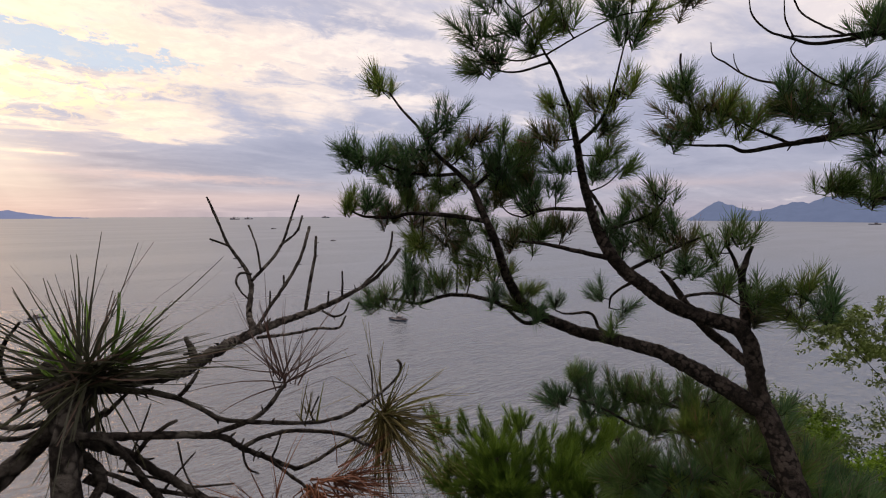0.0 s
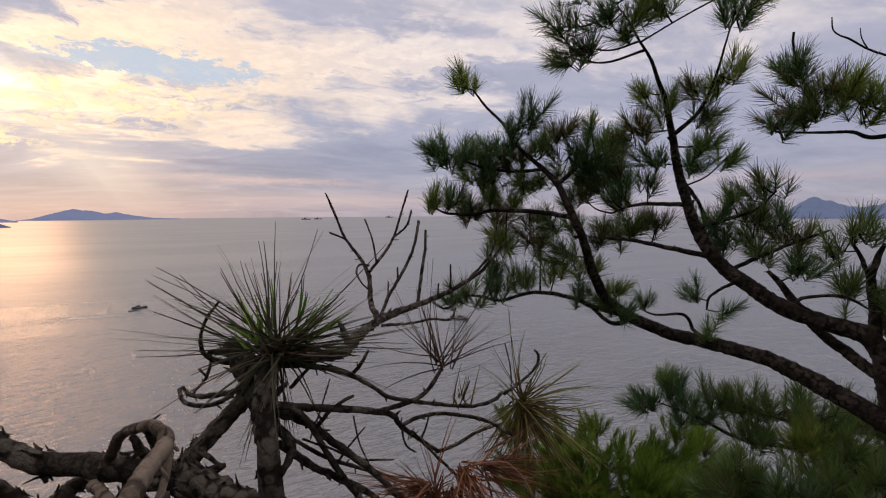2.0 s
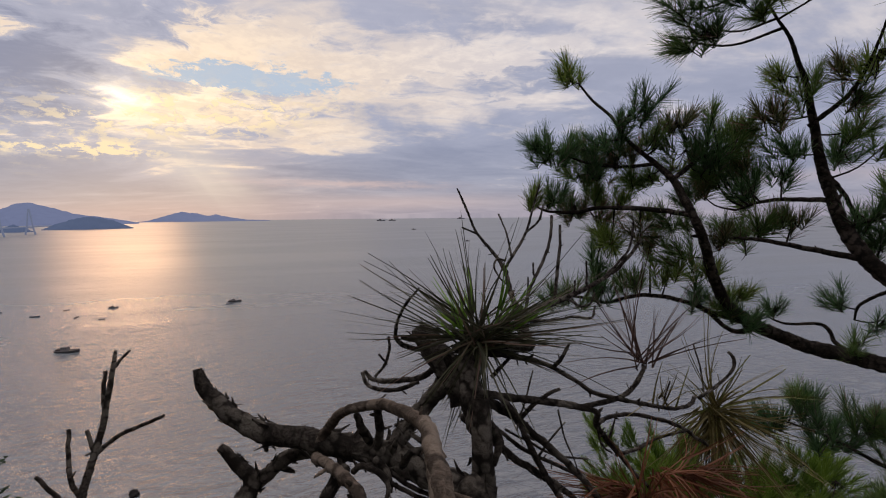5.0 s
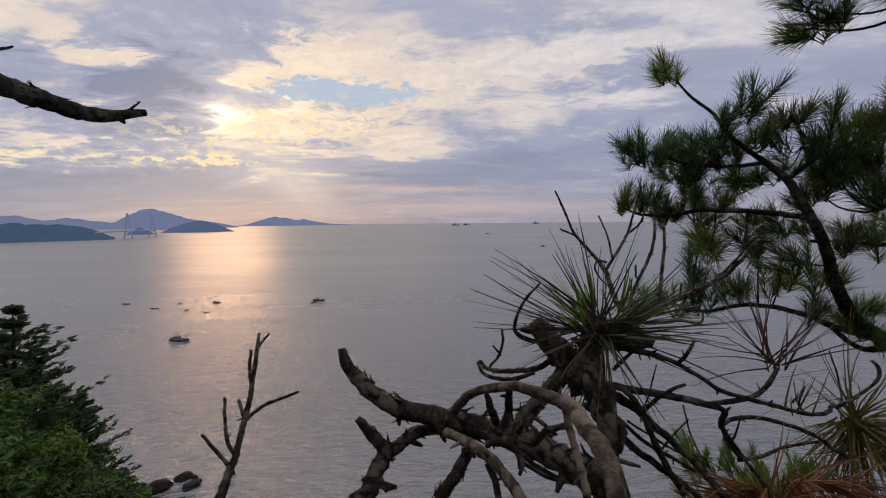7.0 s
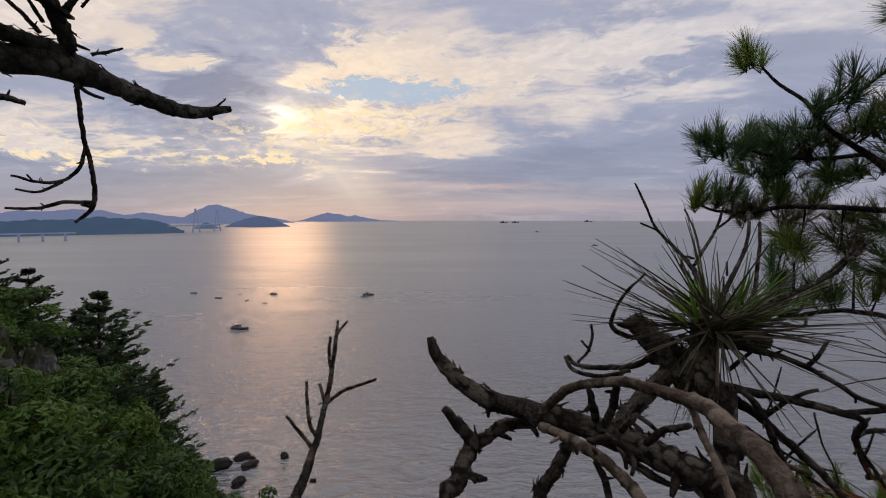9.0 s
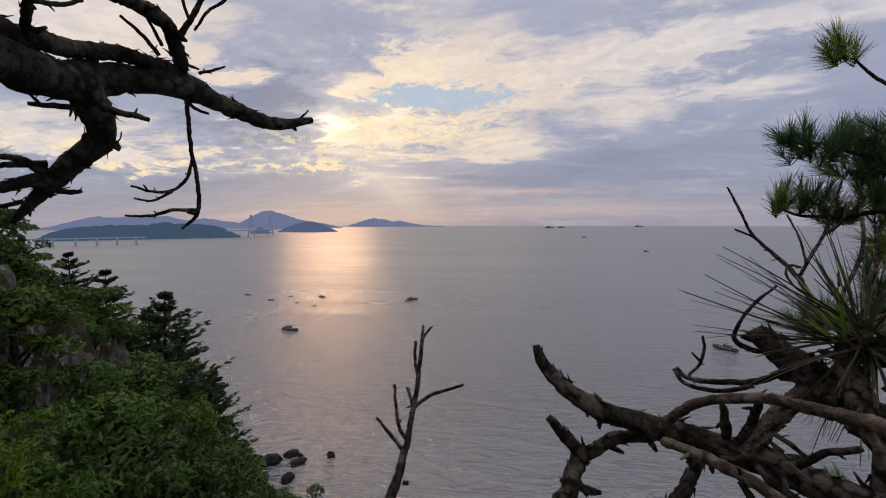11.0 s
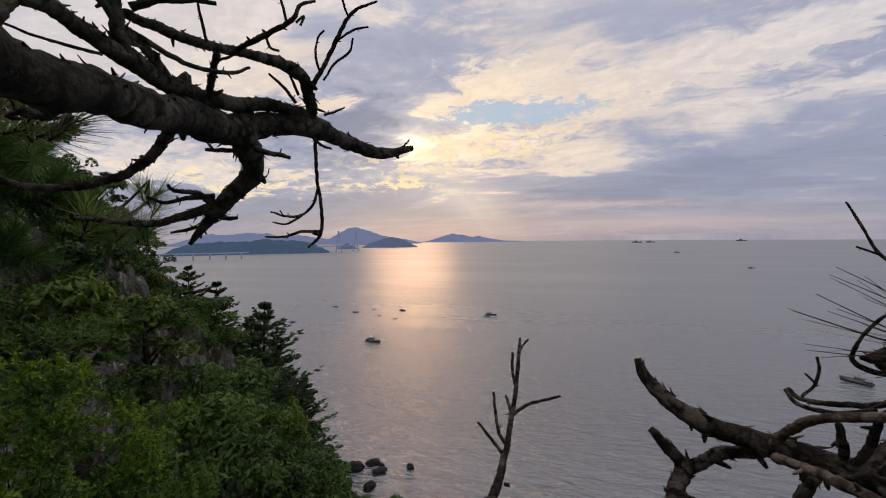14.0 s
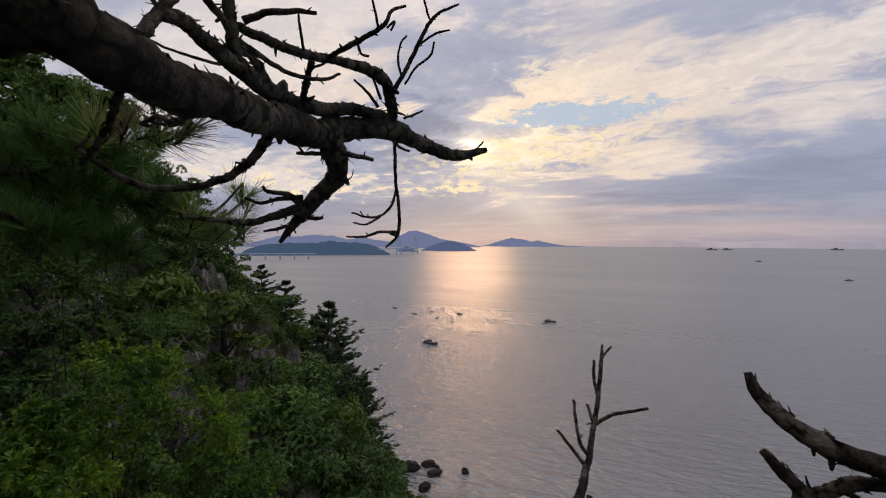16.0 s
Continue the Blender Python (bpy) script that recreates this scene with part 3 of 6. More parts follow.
def ground_height(x, y):
    rise = max(0.0, -y - 2.6 - 0.5 * max(0.0, -x))          # unseen bank added behind the path, to keep sky light off the foreground
    top = 44.35 + 0.16 * max(0.0, -y - 1.5) + min(20.0, 1.25 * rise)
    h = top - 1.75 * max(0.0, y - 1.1 - 0.15 * math.sin(x * 1.3)) - 0.8 * max(0.0, -x - 2.4)
    far = min(1.0, math.hypot(x, y) / 14)
    n = noise.fractal(Vector((x * 0.11, y * 0.11, 0.3)), 0.8, 2.0, 5)
    n2 = noise.fractal(Vector((x * 0.5, y * 0.5, 4.3)), 0.9, 2.0, 4)
    h = max(h, ridge_height(x, y))
    return max(-3.0, h + far * (1.2 * n + 0.8 * n2) + 0.04 * n2)


def make_ground():
    xs = np.concatenate([np.arange(-110, -70, 1.2), np.arange(-70, -8, 0.8), np.arange(-8, 8, 0.4), np.arange(8, 70, 2.5)])
    ys = np.concatenate([np.arange(-70, -8, 2.0), np.arange(-8, 10, 0.5), np.arange(10, 62, 1.0)])
    verts = [(x, y, ground_height(x, y)) for y in ys for x in xs]
    w = len(xs)
    faces = [(j * w + i, j * w + i + 1, (j + 1) * w + i + 1, (j + 1) * w + i) for j in range(len(ys) - 1) for i in range(w - 1)]
    ob = part("ground", verts, faces, ROCK, None)
    tagged(ob, "steep rocky headland slope with soil and grey stone", "slope", "", "structure")


def make_sea():
    rings = [0, 30, 60, 100, 160, 260, 420, 700, 1150, 1900, 3100, 4950]
    seg = 120
    verts, faces = [(0, 0, 0)], []
    for r in rings[1:]:
        verts += [(r * math.cos(2 * math.pi * k / seg), r * math.sin(2 * math.pi * k / seg), 0) for k in range(seg)]
    for k in range(seg):
        faces.append((0, 1 + k, 1 + (k + 1) % seg))
    for q in range(len(rings) - 2):
        a, b = 1 + q * seg, 1 + (q + 1) * seg
        faces += [(a + k, b + k, b + (k + 1) % seg, a + (k + 1) % seg) for k in range(seg)]
    ob = part("water", verts, faces, SEA, None)
    tagged(ob, "calm rippled evening sea with a golden sheen", "sea", "", "structure")


def island(name, label, dist, depth, profile, mat):
    """Land on the sea: heights by azimuth (degrees), falling to the shore before and behind."""
    azs, hs = [p[0] for p in profile], [p[1] for p in profile]
    at = (dist * math.sin(radians(np.mean(azs))), dist * math.cos(radians(np.mean(azs))), 0)
    n, m = 110, 11
    verts, faces = [], []
    for i in range(n + 1):
        a = azs[0] + (azs[-1] - azs[0]) * i / n
        h = float(np.interp(a, azs, hs))
        h += max(0.0, h) * 0.06 * noise.noise(Vector((a * 2.3, dist, 0))) + 1.5 * noise.noise(Vector((a * 9.0, dist, 0))) * (1 if h > 3 else 0)
        for j in range(m + 1):
            s = -1 + 2 * j / m
            k = 1 - abs(s) ** 1.6
            r = dist + depth * s
            z = h * k + (0.10 * h * noise.noise(Vector((a * 1.5, s * 3.0, dist))) if 0 < j < m else -3)
            verts.append((r * math.sin(radians(a)), r * math.cos(radians(a)), z if h > 0 else min(z, -1)))
    for i in range(n):
        for j in range(m):
            p = i * (m + 1) + j
            faces.append((p, p + 1, p + m + 2, p + m + 1))
    ob = part(name, verts, faces, mat, None)
    return tagged(ob, label, "island" if name == "island" else "mountains")


make_ground()
make_sea()
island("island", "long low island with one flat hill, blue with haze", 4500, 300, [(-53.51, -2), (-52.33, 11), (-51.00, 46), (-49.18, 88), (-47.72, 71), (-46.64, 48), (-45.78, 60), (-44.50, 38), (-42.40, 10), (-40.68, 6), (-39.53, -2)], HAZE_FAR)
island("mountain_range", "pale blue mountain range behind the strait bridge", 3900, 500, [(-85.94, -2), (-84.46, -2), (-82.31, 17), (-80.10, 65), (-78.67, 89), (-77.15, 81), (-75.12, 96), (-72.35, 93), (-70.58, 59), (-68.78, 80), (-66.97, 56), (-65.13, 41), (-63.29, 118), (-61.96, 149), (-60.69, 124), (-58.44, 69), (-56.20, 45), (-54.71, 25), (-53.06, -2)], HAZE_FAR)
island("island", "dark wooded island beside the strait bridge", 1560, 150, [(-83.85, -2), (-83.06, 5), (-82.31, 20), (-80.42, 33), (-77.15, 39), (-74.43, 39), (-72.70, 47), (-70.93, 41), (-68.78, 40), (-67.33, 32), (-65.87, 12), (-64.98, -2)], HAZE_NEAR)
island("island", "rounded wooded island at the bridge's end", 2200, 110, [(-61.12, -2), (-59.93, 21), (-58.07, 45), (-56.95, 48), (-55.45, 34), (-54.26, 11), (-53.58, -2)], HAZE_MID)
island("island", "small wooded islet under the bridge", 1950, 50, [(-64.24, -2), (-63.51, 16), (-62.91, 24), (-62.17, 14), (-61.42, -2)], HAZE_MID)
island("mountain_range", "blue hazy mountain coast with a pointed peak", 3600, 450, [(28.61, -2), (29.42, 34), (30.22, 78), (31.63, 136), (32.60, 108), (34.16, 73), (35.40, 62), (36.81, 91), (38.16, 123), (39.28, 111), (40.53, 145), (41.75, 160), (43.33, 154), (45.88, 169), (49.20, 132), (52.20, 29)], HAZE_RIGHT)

# ---- strait bridge ----


def box(a, b, w, h):
    """A beam from a to b, w wide and h high."""
    a, b = Vector(a), Vector(b)
    d = (b - a).normalized()
    side = d.cross(Vector((0, 0, 1)))
    side = side.normalized() if side.length > 0.05 else Vector((1, 0, 0))
    up = side.cross(d)
    verts = [p + side * (w / 2) * s + up * (h / 2) * u for p in (a, b) for s, u in ((-1, -1), (1, -1), (1, 1), (-1, 1))]
    faces = [(3, 2, 1, 0), (4, 5, 6, 7), (0, 1, 5, 4), (1, 2, 6, 5), (2, 3, 7, 6), (3, 0, 4, 7)]
    return verts, faces


def make_bridge():
    t1, t2 = Vector((-1333, 652, 0)), Vector((-1433, 769, 0))
    run = (t2 - t1).normalized()
    side = Vector((-run.y, run.x, 0))
    bridge = thing("cable_stayed_bridge", t1, "cable-stayed strait bridge with two slender towers, hazy grey", "bridge")
    deck_z, top_z = 21, 70
    a, b = t1 - run * 150, t2 + run * 110
    up = Vector((0, 0, 1))
    v, f = box(a + up * deck_z, b + up * deck_z, 14, 2.4)
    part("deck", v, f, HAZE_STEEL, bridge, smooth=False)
    for t in (t1, t2):
        v, f = merge([box(t + side * 11 * s - up * 3, t + side * 6.5 * s + up * deck_z, 3.2, 3.2) for s in (-1, 1)]
                     + [box(t + side * 6.5 * s + up * deck_z, t + side * 1.0 * s + up * top_z, 2.4, 2.4) for s in (-1, 1)] + [box(t + side * 7 + up * (deck_z - 3), t - side * 7 + up * (deck_z - 3), 2.4, 2.4)])
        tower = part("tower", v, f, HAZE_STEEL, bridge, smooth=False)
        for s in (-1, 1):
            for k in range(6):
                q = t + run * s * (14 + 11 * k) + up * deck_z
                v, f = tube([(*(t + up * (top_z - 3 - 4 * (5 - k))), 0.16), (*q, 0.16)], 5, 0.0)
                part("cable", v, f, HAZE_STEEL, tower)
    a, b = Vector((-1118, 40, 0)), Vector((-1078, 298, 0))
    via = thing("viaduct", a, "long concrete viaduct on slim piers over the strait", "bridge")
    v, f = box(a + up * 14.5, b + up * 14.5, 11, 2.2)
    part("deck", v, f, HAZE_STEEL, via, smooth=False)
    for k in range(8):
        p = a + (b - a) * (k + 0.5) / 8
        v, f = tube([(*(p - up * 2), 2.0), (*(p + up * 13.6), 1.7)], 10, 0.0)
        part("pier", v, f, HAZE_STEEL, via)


make_bridge()

# ---- boats ----


def make_boat(at, turn, length, hull_mat, label, wheelhouse=True):
    boat = thing("fishing_boat" if wheelhouse else "skiff", (0, 0, 0), label, "boat", "boats on the bay")
    l, w = length, length * 0.29
    verts, faces = [], []
    n = 12
    for k in range(n + 1):
        t = k / n
        x = (t - 0.5) * l
        half = w / 2 * (1 - max(0, (t - 0.55) / 0.45) ** 2.2) * (0.82 + 0.18 * min(1, t * 5))
        sheer = 0.075 * l * (0.85 + 0.7 * max(0, t - 0.45) ** 1.5 * 2)
        verts += [(x, -half, sheer), (x - 0.02 * l * t, -half * 0.8, 0.01 * l), (x - 0.04 * l * t, 0, -0.05 * l), (x - 0.02 * l * t, half * 0.8, 0.01 * l), (x, half, sheer)]
    for k in range(n):
        for j in range(4):
            a = k * 5 + j
            faces.append((a, a + 1, a + 6, a + 5))
    faces.append((4, 3, 2, 1, 0))
    deck = [(x * 0.985, y * 0.94, z - 0.018 * l) for x, y, z in verts]
    part("hull", verts, faces, hull_mat, boat, smooth=False)
    dv, df = [], []
    for k in range(n + 1):
        dv += [deck[k * 5], deck[k * 5 + 4]]
    df = [(2 * k, 2 * k + 2, 2 * k + 3, 2 * k + 1) for k in range(n)]
    part("deck", dv, df, RIG, boat, smooth=False)
    gv, gf = merge([tube(spline([(*verts[k * 5 + j], l * 0.008) for k in range(0, n + 1, 2)], l * 0.1), 6, 0.0) for j in (0, 4)])
    part("gunwale", gv, gf, CABIN, boat)
    if wheelhouse:
        z0 = 0.05 * l
        v, f = merge([box((-0.24 * l, 0, z0 + 0.075 * l), (0.02 * l, 0, z0 + 0.075 * l), w * 0.52, 0.15 * l), box((-0.27 * l, 0, z0 + 0.157 * l), (0.05 * l, 0, z0 + 0.157 * l), w * 0.62, 0.016 * l)])
        cabin = part("wheelhouse", v, f, CABIN, boat, smooth=False)
        for s in (-1, 1):
            for k in range(3):
                x = -0.2 * l + 0.075 * l * k
                v, f = box((x, s * (w * 0.26 + 0.004 * l), z0 + 0.1 * l), (x + 0.05 * l, s * (w * 0.26 + 0.004 * l), z0 + 0.1 * l), 0.008 * l, 0.05 * l)
                part("window", v, f, HULL_DARK, cabin, smooth=False)
        v, f = tube([(-0.1 * l, 0, z0 + 0.15 * l, 0.008 * l), (-0.1 * l, 0, z0 + 0.36 * l, 0.005 * l)], 6, 0.0)
        part("mast", v, f, RIG, boat)
        v, f = tube([(0.28 * l, 0, z0, 0.007 * l), (0.29 * l, 0, z0 + 0.2 * l, 0.005 * l)], 6, 0.0)
        part("mast", v, f, RIG, boat)
        v, f = tube([(-0.45 * l, 0, z0 + 0.13 * l, 0.005 * l), (0.29 * l, 0, z0 + 0.19 * l, 0.005 * l)], 5, 0.0)
        part("boom", v, f, RIG, boat)
        v, f = box((-0.45 * l, 0, z0 + 0.04 * l), (-0.3 * l, 0, z0 + 0.04 * l), w * 0.5, 0.06 * l)
        part("net_box", v, f, RIG, boat, smooth=False)
    else:
        v, f = box((-0.46 * l, 0, 0.06 * l), (-0.42 * l, 0, 0.06 * l), w * 0.16, 0.14 * l)
        part("outboard_motor", v, f, HULL_DARK, boat, smooth=False)
        for x in (-0.15, 0.15):
            v, f = box((x * l, -w * 0.4, 0.06 * l), (x * l, w * 0.4, 0.06 * l), 0.05 * l, 0.012 * l)
            part("thwart", v, f, RIG, boat, smooth=False)
    boat.matrix_basis = pose(*at, 0, 0, turn)
    return boat


big = make_boat((-167, 98, 0.1), 20, 8.2, HULL_DARK, "dark weathered fishing boat with a pale wheelhouse at anchor")
make_boat((-178, 184, 0.1), 35, 6.6, HULL_DARK, "low dark fishing boat under way on the bay")
make_boat((-176, 178, 0.05), 35, 3.6, HULL_BLUE, "small skiff beside a fishing boat", False)
make_boat((-226, 154, 0.1), 25, 4.6, HULL_DARK, "dark work boat in the sun's glitter")
make_boat((-206, 135, 0.05), 30, 2.8, HULL_DARK, "small dark skiff on the bay", False)
make_boat((-221, 134, 0.05), 110, 3.0, HULL_DARK, "small skiff seen end on", False)
make_boat((-243, 143, 0.05), 60, 2.6, HULL_DARK, "tiny dark skiff far out on the bay", False)
make_boat((-241, 129, 0.05), 30, 4.2, HULL_BLUE, "long low blue skiff on the bay", False)
make_boat((-269, 129, 0.05), 28, 4.4, HULL_BLUE, "long low skiff with a pale wake", False)
make_boat((-21, 183, 0.1), 160, 8.6, HULL_BLUE, "blue motor boat heading out over open water")
make_boat((-187, 704, 0.1), 40, 9.0, HULL_DARK, "distant dark fishing boat")
make_boat((-493, 1220, 0.1), 40, 14.0, HULL_DARK, "distant coastal boat near the horizon")
make_boat((1785, 1837, 0.1), 150, 40.0, HULL_BLUE, "ship lying off the hazy coast")
# haze on these ships is only the blue of the hull colour
make_boat((-1420, 2875, 0.1), 30, 62.0, HULL_BLUE, "cargo ship on the horizon, blue with haze")
make_boat((-1383, 2993, 0.1), 30, 55.0, HULL_BLUE, "cargo ship on the horizon, blue with haze")
make_boat((-1103, 3896, 0.1), 20, 70.0, HULL_BLUE, "long cargo ship on the horizon, blue with haze")

# ---- rocks at the shore ----


def make_rock(at, size, seed):
    bm = bmesh.new()
    bmesh.ops.create_icosphere(bm, subdivisions=3, radius=1)
    for v in bm.verts:
        k = 1 + 0.42 * noise.noise(v.co * 1.3 + Vector((seed, 0, 0))) + 0.16 * noise.noise(v.co * 3.7 + Vector((0, seed, 0)))
        v.co = Vector((v.co.x * size[0] * k, v.co.y * size[1] * k, v.co.z * size[2] * k))
    me = bpy.data.meshes.new("sea_rock")
    bm.to_mesh(me)
    bm.free()
    me.materials.append(WET_ROCK)
    ob = new("sea_rock", me)
    ob.matrix_basis = pose(*at, 0, 0, seed * 47)
    tagged(ob, "dark wet boulder in the water off the headland", "rock", "rocks at the shore")


for k, (x, y, s, h) in enumerate([(-76, 44.4, 1.5, 0.9), (-72.5, 43.7, 1.7, 0.7), (-70, 49.4, 1.0, 0.7), (-74.5, 45.5, 0.6, 0.4), (-76.5, 40.5, 2.0, 1.4), (-69, 39.5, 1.4, 0.9)]):
    make_rock((x, y, 0.1 * h), (s, s * 0.72, h), k + 1.3)

# ---- trees of the headland ----


def broadleaf_tree(seed, mat, label, at, size, leaves=2200, group="trees of the headland", category="tree", leaf=0.078, height=1.0, name="tree"):
    """Trunk with limbs and a lumpy crown, about 2.4 high and 1 in radius before scaling."""
    rng = random.Random(seed)
    t = thing(name, (0, 0, 0), label, category, group)
    limbs = [tube(spline([(0, 0, -0.8, 0.1), (0.03, 0.02, 0.4 * height, 0.075), (0, 0.05, 1.2 * height, 0.045), (0.05, 0, 1.9 * height, 0.015)], 0.3), 8, 0.15, seed)]
    lumps = [(0, 0, 1.55 * height, 0.62, 0.5)]
    for k in range(16):
        a = k * 2.4 + rng.random()
        r, z = rng.uniform(0.35, 0.95), rng.uniform(0.75, 2.05) * height
        lumps.append((r * math.cos(a), r * math.sin(a), z, rng.uniform(0.18, 0.40), rng.uniform(0.12, 0.26)))
        if k % 2:
            continue
        limbs.append(tube(spline([(0, 0, z - 0.6, 0.035), (r * 0.5 * math.cos(a), r * 0.5 * math.sin(a), z - 0.22, 0.022), (r * math.cos(a), r * math.sin(a), z, 0.008)], 0.3), 6, 0.1, k))
    v, f = merge(limbs)
    part("trunk", v, f, BARK["pine"], t)
    v, f = leaf_cloud(lumps, leaves, leaf, seed)
    part("crown", v, f, mat, t, smooth=False)
    t.matrix_basis = pose(*at, 0, 0, rng.uniform(0, 360)) @ Matrix.Scale(size, 4)
    return t


def conifer_tree(seed, at, size, lean=0.0):
    """A layered conifer about 1 high: whorls of flat drooping sprays."""
    rng = random.Random(seed)
    t = thing("conifer_tree", (0, 0, 0), "dark layered conifer on the headland's edge", "tree", "conifers of the headland")
    v, f = tube(spline([(0, 0, -0.15, 0.022), (0.005, 0, 0.4, 0.015), (0, 0.004, 1.0, 0.003)], 0.1), 8, 0.1, seed)
    part("trunk", v, f, BARK["pine"], t)
    pieces = []
    tiers = 13
    for w in range(tiers):
        h = w / (tiers - 1)
        z = 0.10 + 0.87 * h + rng.uniform(-0.025, 0.025)
        reach = (0.44 * (1 - h) ** 0.66 + 0.03) * rng.uniform(0.75, 1.1)
        n = 8 if w < 9 else 6
        for b in range(n):
            a = 2 * math.pi * (b + rng.random() * 0.7) / n
            l = reach * rng.uniform(0.4, 1.25)
            zb = z + rng.uniform(-0.032, 0.032) * (1 - 0.6 * h)
            for k in range(30):
                u = 0.10 + 0.90 * k / 29
                c = Vector((math.cos(a) * l * u, math.sin(a) * l * u, zb + (0.10 + 0.25 * h) * u * l - 0.35 * u * l + 0.38 * u * u * l + rng.uniform(-0.016, 0.016)))
                fan = a + rng.choice((-1, 1)) * rng.uniform(0.3, 1.1)
                d = Vector((math.cos(fan), math.sin(fan), rng.uniform(-0.2, 0.35)))
                pieces.append(strip(c, d, rng.uniform(0.045, 0.080) * (1.15 - 0.45 * u) * (1.1 - 0.5 * h), 0.024, Vector((0, 0, 0.15)), rng, 1))
    v, f = merge(pieces)
    part("crown", v, f, CONIFER, t, smooth=False)
    t.matrix_basis = pose(*at, 0, lean, rng.uniform(0, 360)) @ Matrix.Scale(size, 4)
    return t


for seed, x, y, top in ((1, -47.3, 14.4, 39.0), (2, -50.5, 10.9, 41.2), (3, -49.1, 8.2, 43.2), (4, -50.3, 17.6, 33.5), (5, -46.0, 10.4, 38.5), (6, -53.5, 15.5, 36.5), (7, -52.0, 20.0, 29.0)):
    base = ground_height(x, y) - 0.3
    conifer_tree(seed, (x, y, base), max(5.0, top - base), 3 - seed)


OUTCROPS = [(-36.6, 7.9, 1.5), (-39.9, 8.6, 1.2), (-31.5, 1.6, 1.7), (-29.2, 3.9, 1.3), (-34.0, 5.6, 1.5), (-31.0, -4.0, 2.2), (-41.0, 13.0, 1.6), (-23.0, 0.9, 1.0), (-36.2, 5.6, 1.4), (-45.6, 11.4, 1.3), (-35.4, 3.3, 1.5), (-31.6, -1.9, 1.4)]
BARE = [(x * k, y * k, r) for x, y, s in OUTCROPS for k, r in ((1.0, s * 0.9), (0.94, s * 0.9), (0.89, s * 0.75))]


def make_outcrop(x, y, size, seed):
    bm = bmesh.new()
    bmesh.ops.create_icosphere(bm, subdivisions=4, radius=1)
    for v in bm.verts:
        p = v.co.copy()
        k = 1 + 0.35 * noise.noise(p * 1.1 + Vector((seed, 0, 0))) + 0.55 * abs(noise.noise(Vector((p.x * 3.4, p.y * 3.4, p.z * 0.7)) + Vector((0, seed, 0)))) + 0.10 * noise.noise(p * 6.0)
        v.co = Vector((p.x * size * 0.8, p.y * size * 0.8, p.z * size * 1.9)) * k
    me = bpy.data.meshes.new("rock_outcrop")
    bm.to_mesh(me)
    bm.free()
    me.materials.append(ROCK)
    ob = new("rock_outcrop", me)
    ob.matrix_basis = pose(x, y, ground_height(x, y) + 0.1 * size, 0, 8, seed * 53)
    tagged(ob, "grey cracked rock face standing out of the slope", "rock", "outcrops of the headland")


for k, (x, y, size) in enumerate(OUTCROPS):
    make_outcrop(x, y, size, k + 0.7)


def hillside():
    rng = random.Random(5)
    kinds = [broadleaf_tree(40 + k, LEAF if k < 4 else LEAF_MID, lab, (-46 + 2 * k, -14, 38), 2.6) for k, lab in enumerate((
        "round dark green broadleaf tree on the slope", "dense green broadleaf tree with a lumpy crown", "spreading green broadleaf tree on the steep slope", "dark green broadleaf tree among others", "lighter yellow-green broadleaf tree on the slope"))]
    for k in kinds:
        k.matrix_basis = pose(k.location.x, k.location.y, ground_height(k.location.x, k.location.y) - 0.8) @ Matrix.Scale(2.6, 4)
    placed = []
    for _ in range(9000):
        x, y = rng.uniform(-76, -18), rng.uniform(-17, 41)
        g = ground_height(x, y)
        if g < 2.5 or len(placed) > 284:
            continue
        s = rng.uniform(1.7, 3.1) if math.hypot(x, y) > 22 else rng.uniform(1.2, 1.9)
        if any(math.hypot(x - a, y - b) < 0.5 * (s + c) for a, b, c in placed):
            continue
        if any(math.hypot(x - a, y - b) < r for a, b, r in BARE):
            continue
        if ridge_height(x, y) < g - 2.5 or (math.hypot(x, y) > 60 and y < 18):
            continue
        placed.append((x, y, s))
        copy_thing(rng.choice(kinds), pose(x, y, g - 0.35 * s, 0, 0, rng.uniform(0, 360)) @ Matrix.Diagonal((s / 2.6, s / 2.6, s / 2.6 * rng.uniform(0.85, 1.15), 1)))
    # low scrub between the trees
    pts = []
    for _ in range(3600):
        x, y = rng.uniform(-78, -6), rng.uniform(-24, 46)
        g = ground_height(x, y)
        if g < 1.5 or any(math.hypot(x - a, y - b) < r for a, b, r in BARE[::3]):
            continue
        pts.append((x, y, g + 0.15, rng.uniform(0.4, 0.95), rng.uniform(0.3, 0.6)))
    v, f = leaf_cloud(pts, 100000, 0.16, 9)
    ob = part("scrub", v, f, LEAF, None, smooth=False)
    tagged(ob, "dense dark green scrub covering the headland slope", "scrub", "", "stuff")


hillside()

# ---- shrubs close by ----


